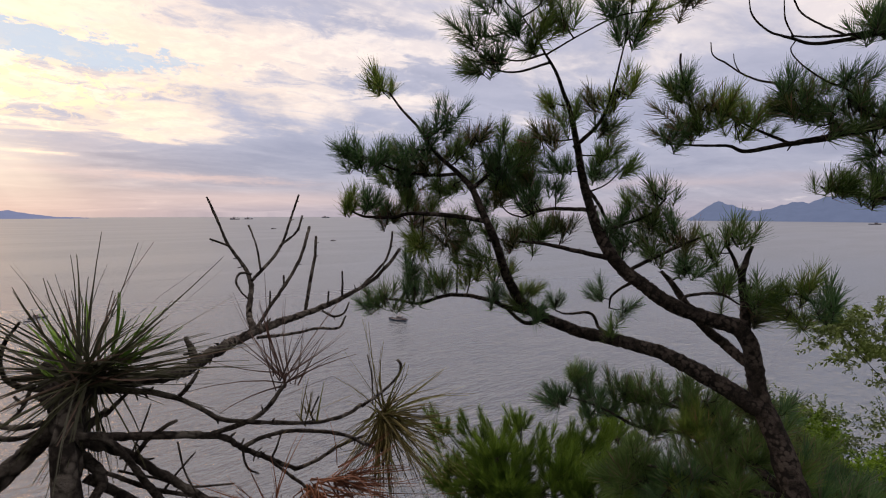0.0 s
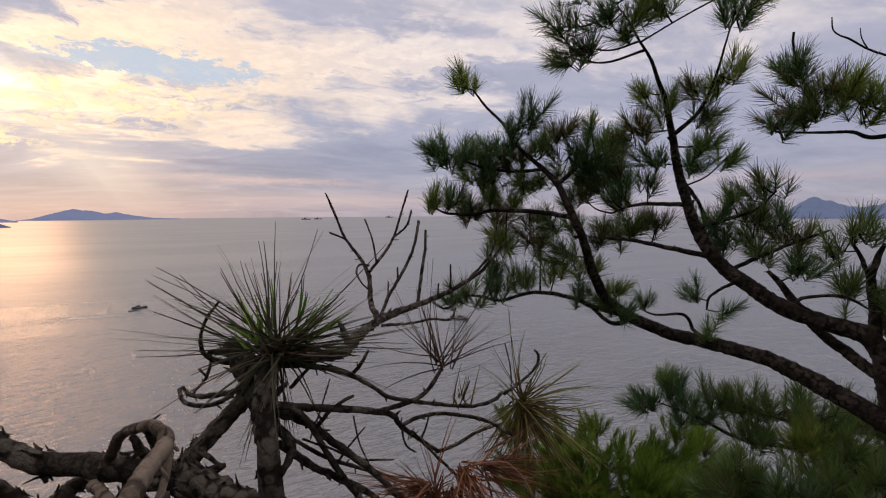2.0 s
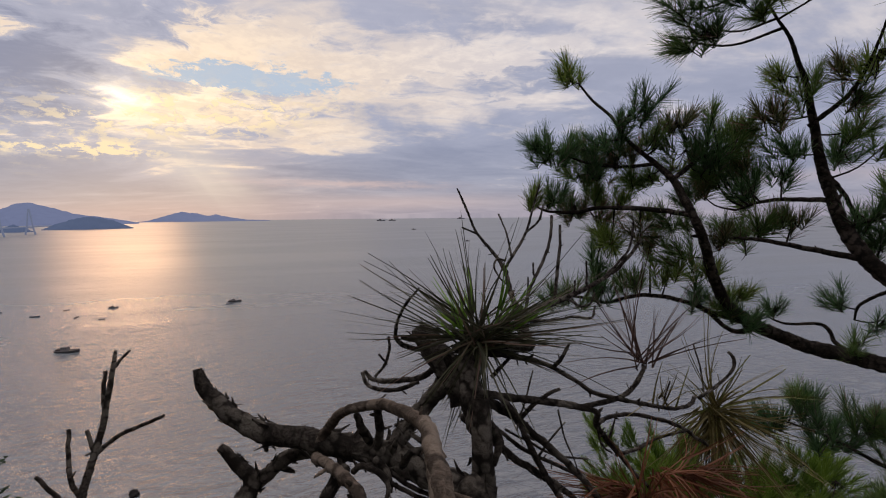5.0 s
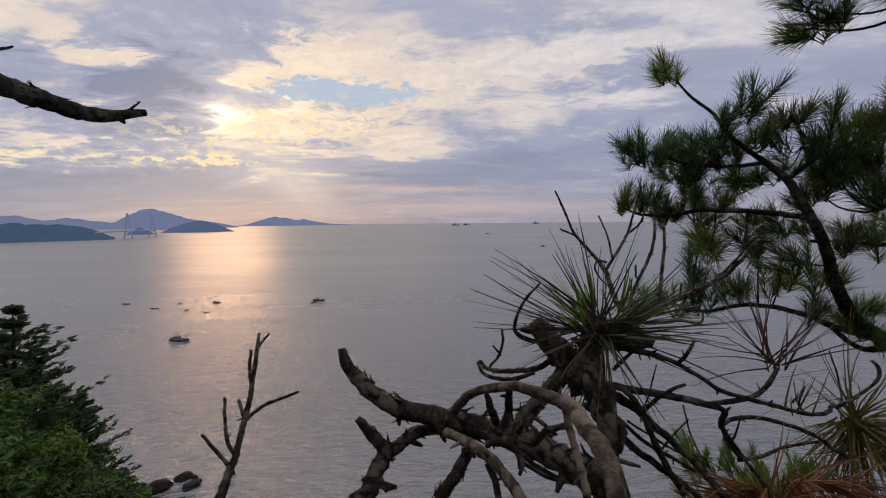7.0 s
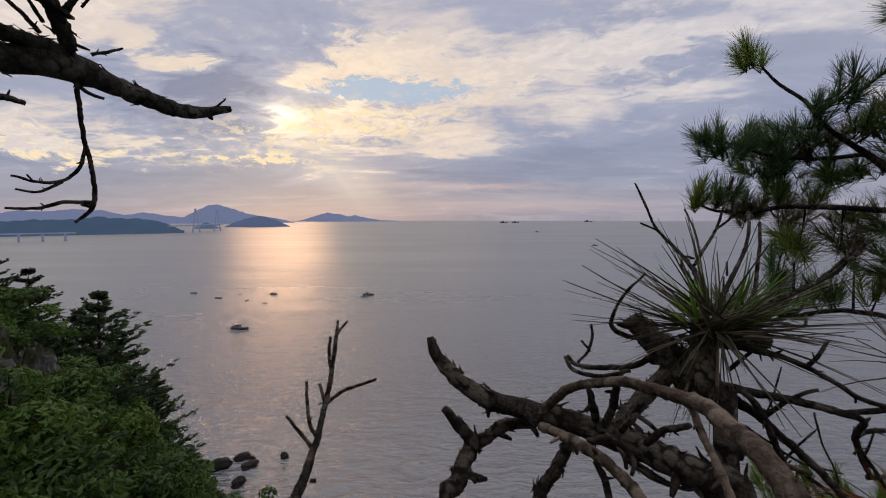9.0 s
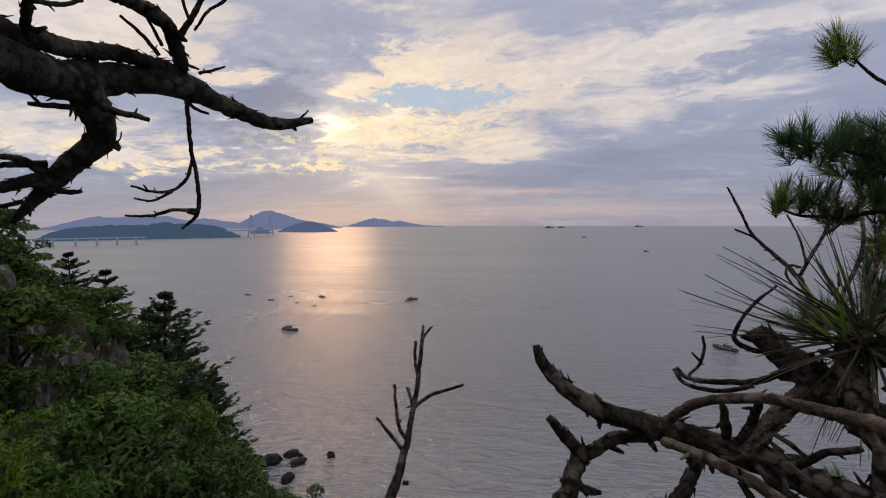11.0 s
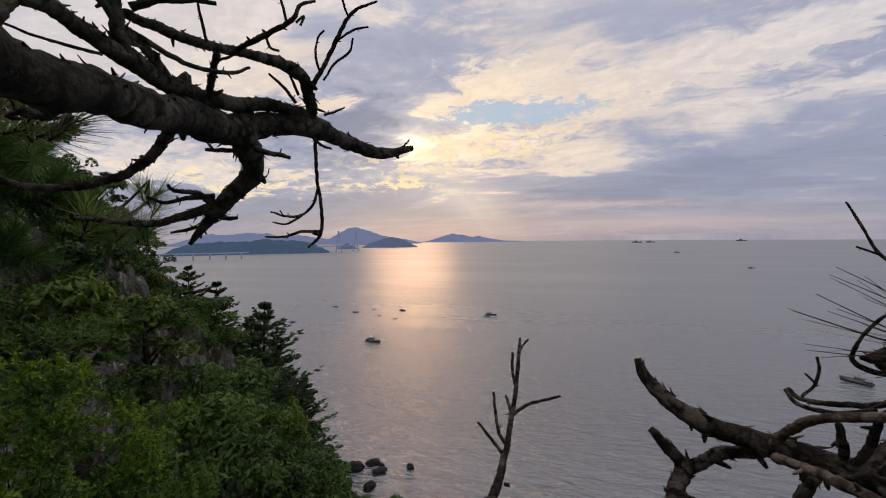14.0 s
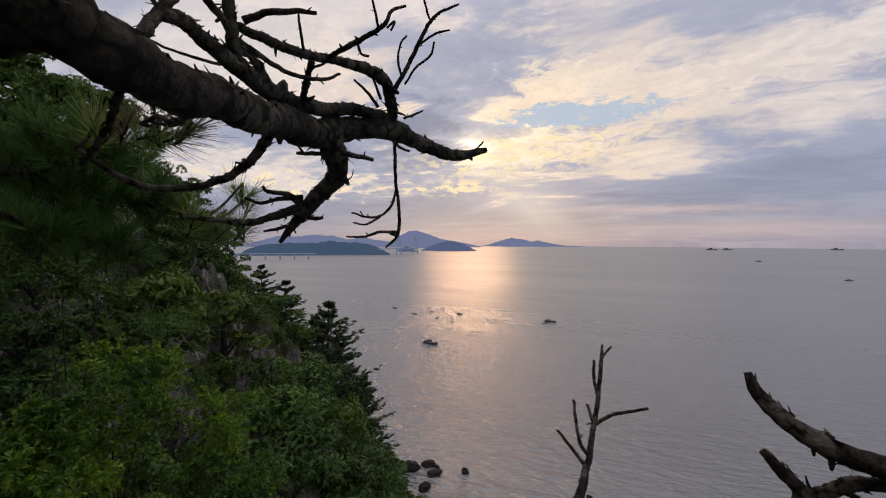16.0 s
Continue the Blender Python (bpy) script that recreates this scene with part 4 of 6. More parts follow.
def leafy_twigs(lumps, twigs, per, length, leaf, slim, seed):
    """Twigs that stand out from lumps (x, y, z, r, rz), with leaves along both sides of each; returns vertices and faces."""
    rng = np.random.RandomState(seed)
    lumps = np.array(lumps, float)
    w = lumps[:, 3] ** 2
    pick = rng.choice(len(lumps), twigs, p=w / w.sum())
    o = rng.normal(size=(twigs, 3)) + np.array([0, 0, 0.45])
    o /= np.linalg.norm(o, axis=1)[:, None]
    root = lumps[pick, :3] + o * np.stack([lumps[pick, 3], lumps[pick, 3], lumps[pick, 4]], 1) * rng.uniform(0.35, 0.85, twigs)[:, None]
    way = o + rng.normal(size=(twigs, 3)) * 0.35 + np.array([0, 0, 0.35])
    way /= np.linalg.norm(way, axis=1)[:, None]
    run = length * rng.uniform(0.5, 1.25, twigs)
    t = np.tile(np.linspace(0.05, 1.0, per), twigs) + rng.uniform(-0.03, 0.03, twigs * per)
    k = np.repeat(np.arange(twigs), per)
    c = root[k] + way[k] * (run[k] * t)[:, None] + np.array([0, 0, -0.22]) * (run[k] * t * t)[:, None]
    d = way[k] * 0.7 + rng.normal(size=(len(k), 3)) * 0.75
    d /= np.linalg.norm(d, axis=1)[:, None]
    side = np.cross(d, rng.normal(size=(len(k), 3)) * 0.6 + np.array([0, 0, 1.0]))
    side /= np.linalg.norm(side, axis=1)[:, None] + 1e-9
    up = np.cross(side, d)
    s = (leaf * rng.uniform(0.6, 1.25, len(k)) * (1.1 - 0.45 * t))[:, None]
    tip = c + d * s * 2 - up * s * 0.35
    mid = c + d * s
    verts = np.stack([c, mid + side * s * slim + up * s * 0.12, tip, mid - side * s * slim + up * s * 0.12, mid], 1).reshape(-1, 3)
    b = 5 * np.arange(len(k))[:, None]
    faces = np.concatenate([b + [0, 4, 1], b + [4, 2, 1], b + [0, 3, 4], b + [3, 2, 4]])
    return [tuple(q) for q in verts], [tuple(q) for q in faces.tolist()]


def shrub(seed, mat, label, crown, size, twigs, leaf, lean=(0, 0), slim=0.42, tuft=0.34):
    x, y, z = crown
    rx, ry = x + lean[0], y + lean[1]
    g = ground_height(rx, ry)
    rng = random.Random(seed)
    t = thing("shrub", (rx, ry, g), label, "shrub", "shrubs below the path")
    stems, lumps = [], []
    for k in range(15):
        a = k * 2.4
        r = rng.uniform(0.1, 0.85) * size
        zz = z + rng.uniform(-0.45, 0.45) * size
        c = (x + r * math.cos(a), y + r * math.sin(a), zz)
        lumps.append((*c, rng.uniform(0.12, 0.30) * size, rng.uniform(0.10, 0.26) * size))
        if k % 3 == 0:
            stems.append(tube(spline([(rx, ry, g - 0.2, 0.008 * size + 0.004), (rx + 0.1 * size * math.cos(a), ry + 0.1 * size * math.sin(a), g + (zz - g) * 0.5, 0.005 * size + 0.003), (*c, 0.002)], 0.15), 6, 0.15, k))
    v, f = merge(stems)
    part("stem", v, f, BARK["pine"], t)
    v, f = leafy_twigs(lumps, twigs, 26, tuft * size, leaf, slim, seed)
    part("foliage", v, f, mat, t, smooth=False)
    return t


shrub(1, LEAF_PALE, "pale green leafy shrub below the pines", (3.62, 4.05, 43.95), 0.72, 430, 0.020)
shrub(2, LEAF_PALE, "pale green leafy shrub beside the pine", (3.74, 3.45, 45.0), 0.50, 260, 0.022, (1.1, -0.5))
shrub(3, LEAF_LIGHT, "bright green shrub at the path's edge", (3.15, 2.85, 44.3), 0.55, 430, 0.022)
shrub(4, LEAF_LIGHT, "bright green broadleaf shrub on the slope", (-3.6, -0.05, 44.75), 0.75, 380, 0.026, slim=0.4, tuft=0.2)
shrub(5, LEAF_LIGHT, "bright yellow-green shrub on the slope", (-3.9, 0.55, 43.95), 0.8, 380, 0.026, slim=0.4, tuft=0.2)
shrub(6, LEAF_LIGHT, "bright green shrub beside the path", (-2.7, -0.35, 44.7), 0.55, 380, 0.026, slim=0.4, tuft=0.2)
shrub(7, LEAF, "dark green shrub on the slope", (-4.8, -0.5, 45.9), 1.0, 380, 0.034, slim=0.42, tuft=0.22)
shrub(8, LEAF, "dark green leafy shrub beside the dead limb", (-4.2, -1.0, 46.6), 0.9, 380, 0.034, slim=0.42, tuft=0.22)
shrub(9, LEAF_LIGHT, "yellow-green shrub further down the slope", (-6.2, 1.2, 41.9), 1.0, 380, 0.026, slim=0.42, tuft=0.22)
shrub(10, LEAF, "dark green shrub in the gully", (-7.5, -0.3, 44.2), 1.2, 380, 0.034, slim=0.42, tuft=0.22)
shrub(11, LEAF, "dark green leafy shrub on the slope", (-7.0, -2.2, 46.6), 1.3, 380, 0.034, slim=0.42, tuft=0.22)

# ---- pines ----


def pine(at, label, bark, rough, stubs, kink, flakes=0):
    t = thing("pine_tree", at, label, "pine tree", "pines at the edge")
    LINES[t.name] = []
    STYLE[t.name] = {"bark": bark, "rough": rough, "stubs": stubs, "kink": kink, "flakes": flakes}
    return t


pine_b = pine((2.16, 2.40, ground_height(2.16, 2.40)), "green pine with two crooked limbs and long-needled clumps", "pine", 0.16, 0.05, 0.25)
pine_c = pine((3.30, 2.30, ground_height(3.30, 2.30)), "green pine with spreading boughs beside a crooked pine", "pine", 0.16, 0.05, 0.25)
pine_a = pine((0.26, 0.99, 44.3), "half-dead pine with bare crooked limbs and one needle crown", "dead", 0.28, 0.20, 0.35, 10)
sapling = thing("dead_sapling", (-0.25, 0.86, 44.3), "slim bare dead sapling with five forked twigs", "sapling")
LINES[sapling.name], STYLE[sapling.name] = [], {"bark": "dead", "rough": 0.2, "stubs": 0.08, "kink": 0.5, "flakes": 0}
pine_f = pine((-0.80, -0.25, 44.3), "old dead pine limb with plated bark, broken stubs and hanging twigs", "thick", 0.24, 0.18, 0.40, 11)
pine_g = pine((-3.05, -1.05, ground_height(-3.05, -1.05)), "green pine on the slope behind a dead limb", "pine", 0.16, 0.05, 0.25)
limb(pine_g, "trunk", [(-3.05, -1.05, 43.6, 0.11), (-3.06, -1.05, 45.0, 0.09), (-3.05, -1.06, 46.3, 0.07), (-3.1, -1.15, 47.6, 0.03)])
limb(pine_c, "trunk", [(3.32, 2.30, 41.8, 0.15), (3.30, 2.30, 44.0, 0.12), (3.30, 2.28, 46.0, 0.10), (3.34, 2.32, 47.2, 0.07), (3.4, 2.4, 48.2, 0.03)])
limb(pine_f, "trunk", [(-0.80, -0.25, 44.0, 0.16), (-0.82, -0.26, 45.2, 0.13), (-0.80, -0.24, 46.1, 0.12), (-0.86, -0.30, 47.0, 0.09), (-0.95, -0.4, 48.0, 0.04)])

# green pine: trunk, limbs and clumps
limb(pine_b, "trunk", [(2.019, 2.442, 45.118, 0.0412), (2.037, 2.402, 45.052, 0.0439), (2.052, 2.340, 44.948, 0.0468), (2.051, 2.246, 44.790, 0.0514), (2.063, 2.142, 44.591, 0.0599), (2.10, 2.38, 43.2, 0.125), (2.16, 2.40, 42.2, 0.15)])
limb(pine_b, "branch", [(2.023, 2.427, 45.091, 0.0437), (1.932, 2.518, 45.141, 0.0400), (1.827, 2.610, 45.199, 0.0398), (1.707, 2.697, 45.253, 0.0352), (1.576, 2.861, 45.260, 0.0344), (1.374, 2.994, 45.283, 0.0329), (1.174, 2.962, 45.371, 0.0302), (1.041, 2.927, 45.473, 0.0274), (0.943, 2.827, 45.642, 0.0238), (0.888, 2.748, 45.795, 0.0207), (0.829, 2.728, 45.922, 0.0184), (0.769, 2.819, 46.065, 0.0170), (0.703, 2.876, 46.147, 0.0130), (0.580, 2.844, 46.253, 0.0096), (0.494, 2.839, 46.380, 0.0074), (0.408, 2.893, 46.477, 0.0065), (0.343, 2.895, 46.564, 0.0043)])
limb(pine_b, "branch", [(0.840, 2.727, 45.902, 0.0123), (0.668, 2.786, 45.929, 0.0116), (0.460, 2.878, 45.940, 0.0099), (0.338, 2.895, 45.919, 0.0089), (0.186, 2.900, 45.928, 0.0067), (0.096, 2.901, 45.979, 0.0045)])
limb(pine_b, "branch", [(1.259, 2.984, 45.328, 0.0211), (1.114, 2.978, 45.383, 0.0163), (0.982, 2.936, 45.424, 0.0137), (0.853, 2.891, 45.480, 0.0112), (0.670, 2.875, 45.507, 0.0100), (0.488, 2.883, 45.458, 0.0078), (0.364, 2.899, 45.476, 0.0067), (0.226, 2.902, 45.475, 0.0045)])
limb(pine_b, "branch", [(1.193, 2.977, 45.361, 0.0137), (1.079, 2.952, 45.335, 0.0115), (0.968, 2.948, 45.421, 0.0092), (0.887, 2.927, 45.473, 0.0057)])
limb(pine_b, "branch", [(2.023, 2.427, 45.091, 0.0368), (2.016, 2.479, 45.236, 0.0360), (2.001, 2.509, 45.368, 0.0361), (1.952, 2.535, 45.431, 0.0376), (1.832, 2.595, 45.463, 0.0352), (1.702, 2.655, 45.517, 0.0349), (1.603, 2.683, 45.594, 0.0339), (1.523, 2.727, 45.658, 0.0321), (1.450, 2.767, 45.766, 0.0300), (1.398, 2.791, 45.879, 0.0260), (1.358, 2.814, 46.022, 0.0221), (1.330, 2.827, 46.137, 0.0201), (1.297, 2.826, 46.307, 0.0160), (1.255, 2.791, 46.439, 0.0127), (1.211, 2.760, 46.526, 0.0095), (1.158, 2.698, 46.601, 0.0073), (1.095, 2.662, 46.678, 0.0053), (1.034, 2.621, 46.751, 0.0043), (0.975, 2.583, 46.808, 0.0025)])
limb(pine_b, "branch", [(1.991, 2.522, 45.390, 0.0217), (1.996, 2.541, 45.529, 0.0196), (1.985, 2.557, 45.643, 0.0157), (1.998, 2.548, 45.740, 0.0110), (2.008, 2.534, 45.797, 0.0070)])
limb(pine_b, "branch", [(1.985, 2.557, 45.643, 0.0113), (1.956, 2.568, 45.732, 0.0081), (1.920, 2.578, 45.809, 0.0056), (1.919, 2.562, 45.874, 0.0032)])
limb(pine_b, "branch", [(2.015, 2.515, 45.262, 0.0240), (1.972, 2.639, 45.321, 0.0234), (1.914, 2.732, 45.396, 0.0219), (1.859, 2.824, 45.512, 0.0183), (1.827, 2.864, 45.580, 0.0145), (1.790, 2.902, 45.635, 0.0085)])
limb(pine_b, "branch", [(2.004, 2.543, 45.508, 0.0104), (2.052, 2.507, 45.557, 0.0079), (2.126, 2.446, 45.599, 0.0063), (2.169, 2.380, 45.576, 0.0052), (2.220, 2.307, 45.569, 0.0025)])
limb(pine_b, "branch", [(1.492, 2.746, 45.712, 0.0146), (1.366, 2.767, 45.738, 0.0126), (1.241, 2.781, 45.765, 0.0106), (1.102, 2.800, 45.792, 0.0085), (0.973, 2.808, 45.797, 0.0043)])
limb(pine_b, "branch", [(1.379, 2.809, 45.959, 0.0116), (1.249, 2.827, 45.965, 0.0096), (1.134, 2.834, 45.959, 0.0075), (1.033, 2.833, 45.921, 0.0043)])
limb(pine_b, "branch", [(1.332, 2.829, 46.109, 0.0101), (1.424, 2.836, 45.988, 0.0091), (1.492, 2.853, 45.878, 0.0072), (1.606, 2.836, 45.791, 0.0042)])
limb(pine_b, "branch", [(1.286, 2.834, 46.274, 0.0117), (1.376, 2.770, 46.366, 0.0092), (1.410, 2.719, 46.449, 0.0078), (1.422, 2.668, 46.540, 0.0056), (1.425, 2.606, 46.645, 0.0036), (1.425, 2.550, 46.721, 0.0026)])
limb(pine_b, "branch", [(1.851, 2.583, 45.461, 0.0131), (1.766, 2.626, 45.542, 0.0078), (1.874, 2.546, 45.580, 0.0067), (1.954, 2.510, 45.536, 0.0037)])
limb(pine_b, "branch", [(1.555, 2.924, 45.256, 0.0103), (1.490, 2.963, 45.309, 0.0092), (1.451, 2.995, 45.381, 0.0082), (1.318, 3.032, 45.371, 0.0059), (1.243, 3.058, 45.398, 0.0036)])
limb(pine_b, "branch", [(1.510, 2.878, 45.439, 0.0041), (1.509, 2.849, 45.506, 0.0062), (1.542, 2.802, 45.560, 0.0072), (1.564, 2.734, 45.600, 0.0090)])
limb(pine_b, "branch", [(1.418, 2.805, 45.850, 0.0106), (1.560, 2.806, 45.894, 0.0096), (1.658, 2.774, 45.937, 0.0072), (1.727, 2.751, 46.020, 0.0040)])
limb(pine_b, "branch", [(1.538, 2.731, 45.657, 0.0101), (1.680, 2.742, 45.727, 0.0091), (1.810, 2.705, 45.800, 0.0070), (1.901, 2.678, 45.843, 0.0039)])
limb(pine_b, "branch", [(0.769, 2.819, 46.065, 0.0117), (0.872, 2.845, 46.153, 0.0086), (0.959, 2.851, 46.197, 0.0043)])
limb(pine_b, "branch", [(0.703, 2.876, 46.147, 0.0097), (0.550, 2.875, 46.141, 0.0086), (0.379, 2.819, 46.164, 0.0063), (0.219, 2.756, 46.227, 0.0041)])
limb(pine_b, "branch", [(1.101, 2.685, 46.679, 0.0047), (1.245, 2.603, 46.743, 0.0036), (1.363, 2.520, 46.779, 0.0034), (1.454, 2.457, 46.774, 0.0016)])
clump(pine_b, [(0.29, 2.88, 46.60, 0.13), (0.65, 2.77, 46.44, 0.12), (0.55, 2.81, 46.35, 0.12), (0.45, 2.82, 46.28, 0.12), (0.22, 2.76, 46.23, 0.12), (0.14, 2.72, 46.26, 0.09), (0.29, 2.79, 46.21, 0.11), (0.38, 2.84, 46.17, 0.12), (0.53, 2.89, 46.19, 0.15), (0.79, 2.89, 46.35, 0.14), (0.83, 2.88, 46.21, 0.13), (0.93, 2.86, 46.18, 0.13)])
clump(pine_b, [(0.68, 2.90, 46.10, 0.10), (0.09, 2.90, 45.99, 0.11), (0.21, 2.92, 46.02, 0.13), (0.33, 2.92, 45.96, 0.11), (0.64, 2.85, 45.83, 0.17), (0.51, 2.86, 45.79, 0.10), (0.75, 2.78, 45.87, 0.11), (0.82, 2.82, 45.73, 0.13), (0.31, 2.86, 45.51, 0.13), (0.47, 2.87, 45.55, 0.14), (0.62, 2.86, 45.60, 0.13), (0.22, 2.86, 45.48, 0.09)])
clump(pine_b, [(0.77, 2.86, 45.64, 0.12), (0.70, 2.86, 46.28, 0.13), (0.61, 2.93, 46.08, 0.10), (1.15, 2.76, 46.49, 0.08), (1.25, 2.77, 46.43, 0.10), (1.12, 2.84, 46.34, 0.13), (1.03, 2.85, 46.24, 0.09), (1.22, 2.84, 46.18, 0.12), (1.08, 2.84, 46.04, 0.14), (1.20, 2.83, 46.10, 0.09), (1.24, 2.81, 45.89, 0.11), (1.12, 2.81, 45.86, 0.10)])
clump(pine_b, [(0.97, 2.81, 45.81, 0.08), (1.33, 2.71, 46.50, 0.08)])
clump(pine_b, [(1.43, 2.67, 46.52, 0.14), (1.42, 2.74, 46.39, 0.09), (1.47, 2.82, 46.27, 0.14), (1.42, 2.85, 46.17, 0.11), (1.55, 2.82, 46.19, 0.09), (1.68, 2.77, 46.04, 0.13), (1.66, 2.78, 45.92, 0.12), (1.76, 2.76, 45.88, 0.11), (1.49, 2.85, 45.90, 0.13), (1.56, 2.83, 45.81, 0.13), (1.67, 2.78, 45.77, 0.15), (1.81, 2.73, 45.83, 0.12)])
clump(pine_b, [(1.83, 2.73, 45.69, 0.12), (1.92, 2.56, 45.86, 0.13), (1.87, 2.64, 45.78, 0.08), (1.92, 2.57, 45.62, 0.11), (2.01, 2.54, 45.60, 0.11), (2.07, 2.49, 45.59, 0.12), (2.14, 2.41, 45.65, 0.11), (2.20, 2.33, 45.60, 0.12), (2.12, 2.43, 45.53, 0.12), (2.04, 2.51, 45.48, 0.09), (1.25, 2.97, 45.47, 0.08), (1.46, 2.91, 45.51, 0.08)])
clump(pine_b, [(1.55, 2.92, 45.33, 0.09), (1.57, 2.80, 45.46, 0.06), (0.74, 2.63, 46.75, 0.12), (0.84, 2.65, 46.67, 0.10), (0.92, 2.60, 46.79, 0.13), (1.07, 2.60, 46.79, 0.13), (1.16, 2.59, 46.81, 0.11), (1.02, 2.64, 46.71, 0.08), (1.42, 2.54, 46.74, 0.12), (1.48, 2.45, 46.77, 0.08), (1.34, 2.50, 46.82, 0.09), (0.86, 2.55, 46.91, 0.14)])
clump(pine_b, [(1.10, 2.53, 46.91, 0.14), (1.39, 2.43, 46.87, 0.13), (1.60, 2.37, 46.80, 0.09), (0.43, 2.92, 46.02, 0.08), (0.56, 2.93, 46.00, 0.08), (0.91, 3.02, 46.03, 0.10), (0.99, 3.06, 46.09, 0.10), (1.06, 2.99, 46.18, 0.11), (1.56, 2.81, 46.02, 0.08)])

# low boughs of the same pine
limb(pine_b, "branch", [(2.081, 2.258, 44.758, 0.0252), (2.027, 2.480, 44.814, 0.0208), (1.983, 2.657, 44.838, 0.0143), (1.854, 2.779, 44.803, 0.0103), (1.702, 2.900, 44.770, 0.0090), (1.519, 3.005, 44.834, 0.0071), (1.343, 3.077, 44.868, 0.0036)])
limb(pine_b, "branch", [(1.991, 2.543, 44.832, 0.0136), (1.937, 2.778, 44.896, 0.0109), (1.799, 2.920, 44.907, 0.0080), (1.690, 3.035, 44.923, 0.0048)])
limb(pine_b, "branch", [(2.071, 2.275, 44.770, 0.0208), (1.949, 2.362, 44.758, 0.0151), (1.833, 2.488, 44.726, 0.0108), (1.601, 2.662, 44.701, 0.0059)])
clump(pine_b, [(1.00, 2.97, 46.31, 0.11), (1.06, 2.95, 46.30, 0.12), (0.93, 2.87, 46.38, 0.07), (0.89, 2.90, 46.25, 0.10), (1.01, 2.99, 46.11, 0.12), (1.08, 2.97, 46.13, 0.12), (0.90, 2.91, 46.11, 0.09), (1.11, 2.97, 45.98, 0.11), (1.02, 2.99, 45.86, 0.08), (1.11, 2.97, 45.82, 0.11), (0.93, 2.90, 45.65, 0.10), (0.90, 2.89, 45.52, 0.09)])
clump(pine_b, [(1.03, 2.95, 45.47, 0.11), (1.10, 2.95, 45.55, 0.09), (1.13, 2.91, 45.42, 0.11), (0.69, 2.96, 45.93, 0.09), (0.59, 2.95, 46.26, 0.12), (0.43, 2.92, 46.14, 0.09), (0.77, 2.94, 46.12, 0.09), (0.85, 2.93, 45.99, 0.08), (0.78, 2.72, 46.65, 0.10), (0.70, 2.95, 45.76, 0.09), (0.85, 2.93, 45.87, 0.09)])
clump(pine_b, [(0.39, 2.98, 46.26, 0.13), (0.45, 2.98, 46.17, 0.14), (0.36, 2.99, 46.12, 0.11), (0.44, 3.04, 46.04, 0.14), (0.31, 3.01, 45.95, 0.10), (0.46, 3.05, 45.90, 0.14), (0.47, 3.04, 45.77, 0.14), (0.45, 2.98, 45.64, 0.12)])
clump(pine_b, [(1.31, 3.08, 44.86, 0.12), (1.44, 3.08, 44.94, 0.10), (1.52, 3.01, 44.86, 0.15), (1.68, 3.04, 44.92, 0.14), (1.78, 2.96, 44.92, 0.15), (1.90, 2.88, 44.95, 0.17), (1.99, 2.78, 44.97, 0.17), (1.75, 2.87, 44.80, 0.13), (1.88, 2.73, 44.87, 0.16), (2.00, 2.61, 44.90, 0.16), (2.04, 2.51, 44.89, 0.18), (1.88, 2.57, 44.80, 0.18)], "dense")
clump(pine_b, [(1.60, 2.67, 44.72, 0.14), (1.72, 2.58, 44.66, 0.18), (1.92, 2.45, 44.75, 0.18), (2.20, 2.47, 44.78, 0.23), (2.27, 2.39, 44.76, 0.21), (1.52, 2.65, 44.62, 0.12), (1.77, 2.42, 44.67, 0.16), (1.97, 2.32, 44.71, 0.20), (1.41, 3.11, 45.00, 0.07), (2.29, 2.75, 44.93, 0.15), (2.20, 2.83, 44.95, 0.13), (2.23, 2.27, 44.75, 0.20)], "dense")
rng_b = random.Random(11)
clump(pine_b, [(rng_b.uniform(1.55, 2.6), rng_b.uniform(2.25, 2.85), rng_b.uniform(44.42, 44.72), rng_b.uniform(0.17, 0.24)) for _ in range(16)], "dense")

# neighbouring pine
limb(pine_c, "branch", [(3.30, 2.30, 46.55, 0.075), (2.865, 2.554, 46.408, 0.0378), (2.745, 2.577, 46.389, 0.0315), (2.621, 2.603, 46.351, 0.0267), (2.548, 2.653, 46.330, 0.0219), (2.437, 2.733, 46.302, 0.0162), (2.328, 2.800, 46.286, 0.0127), (2.191, 2.885, 46.265, 0.0100), (2.120, 2.913, 46.295, 0.0079), (2.003, 2.966, 46.306, 0.0062), (1.853, 3.029, 46.325, 0.0042)])
limb(pine_c, "branch", [(3.30, 2.30, 47.15, 0.05), (2.758, 2.489, 46.738, 0.0203), (2.548, 2.562, 46.727, 0.0114), (2.441, 2.626, 46.723, 0.0093), (2.335, 2.680, 46.725, 0.0074), (2.247, 2.703, 46.759, 0.0061), (2.154, 2.722, 46.800, 0.0043), (2.073, 2.717, 46.867, 0.0035), (2.028, 2.684, 46.935, 0.0021)])
limb(pine_c, "branch", [(2.626, 2.518, 46.751, 0.0080), (2.533, 2.568, 46.744, 0.0074), (2.434, 2.619, 46.740, 0.0066), (2.323, 2.667, 46.750, 0.0049), (2.237, 2.689, 46.764, 0.0041)])
limb(pine_c, "branch", [(2.426, 2.624, 46.743, 0.0048), (2.351, 2.659, 46.799, 0.0041), (2.278, 2.684, 46.860, 0.0039), (2.234, 2.683, 46.922, 0.0032), (2.201, 2.678, 46.969, 0.0026)])
limb(pine_c, "branch", [(2.252, 2.692, 46.760, 0.0033), (2.203, 2.685, 46.835, 0.0034), (2.173, 2.660, 46.911, 0.0021)])
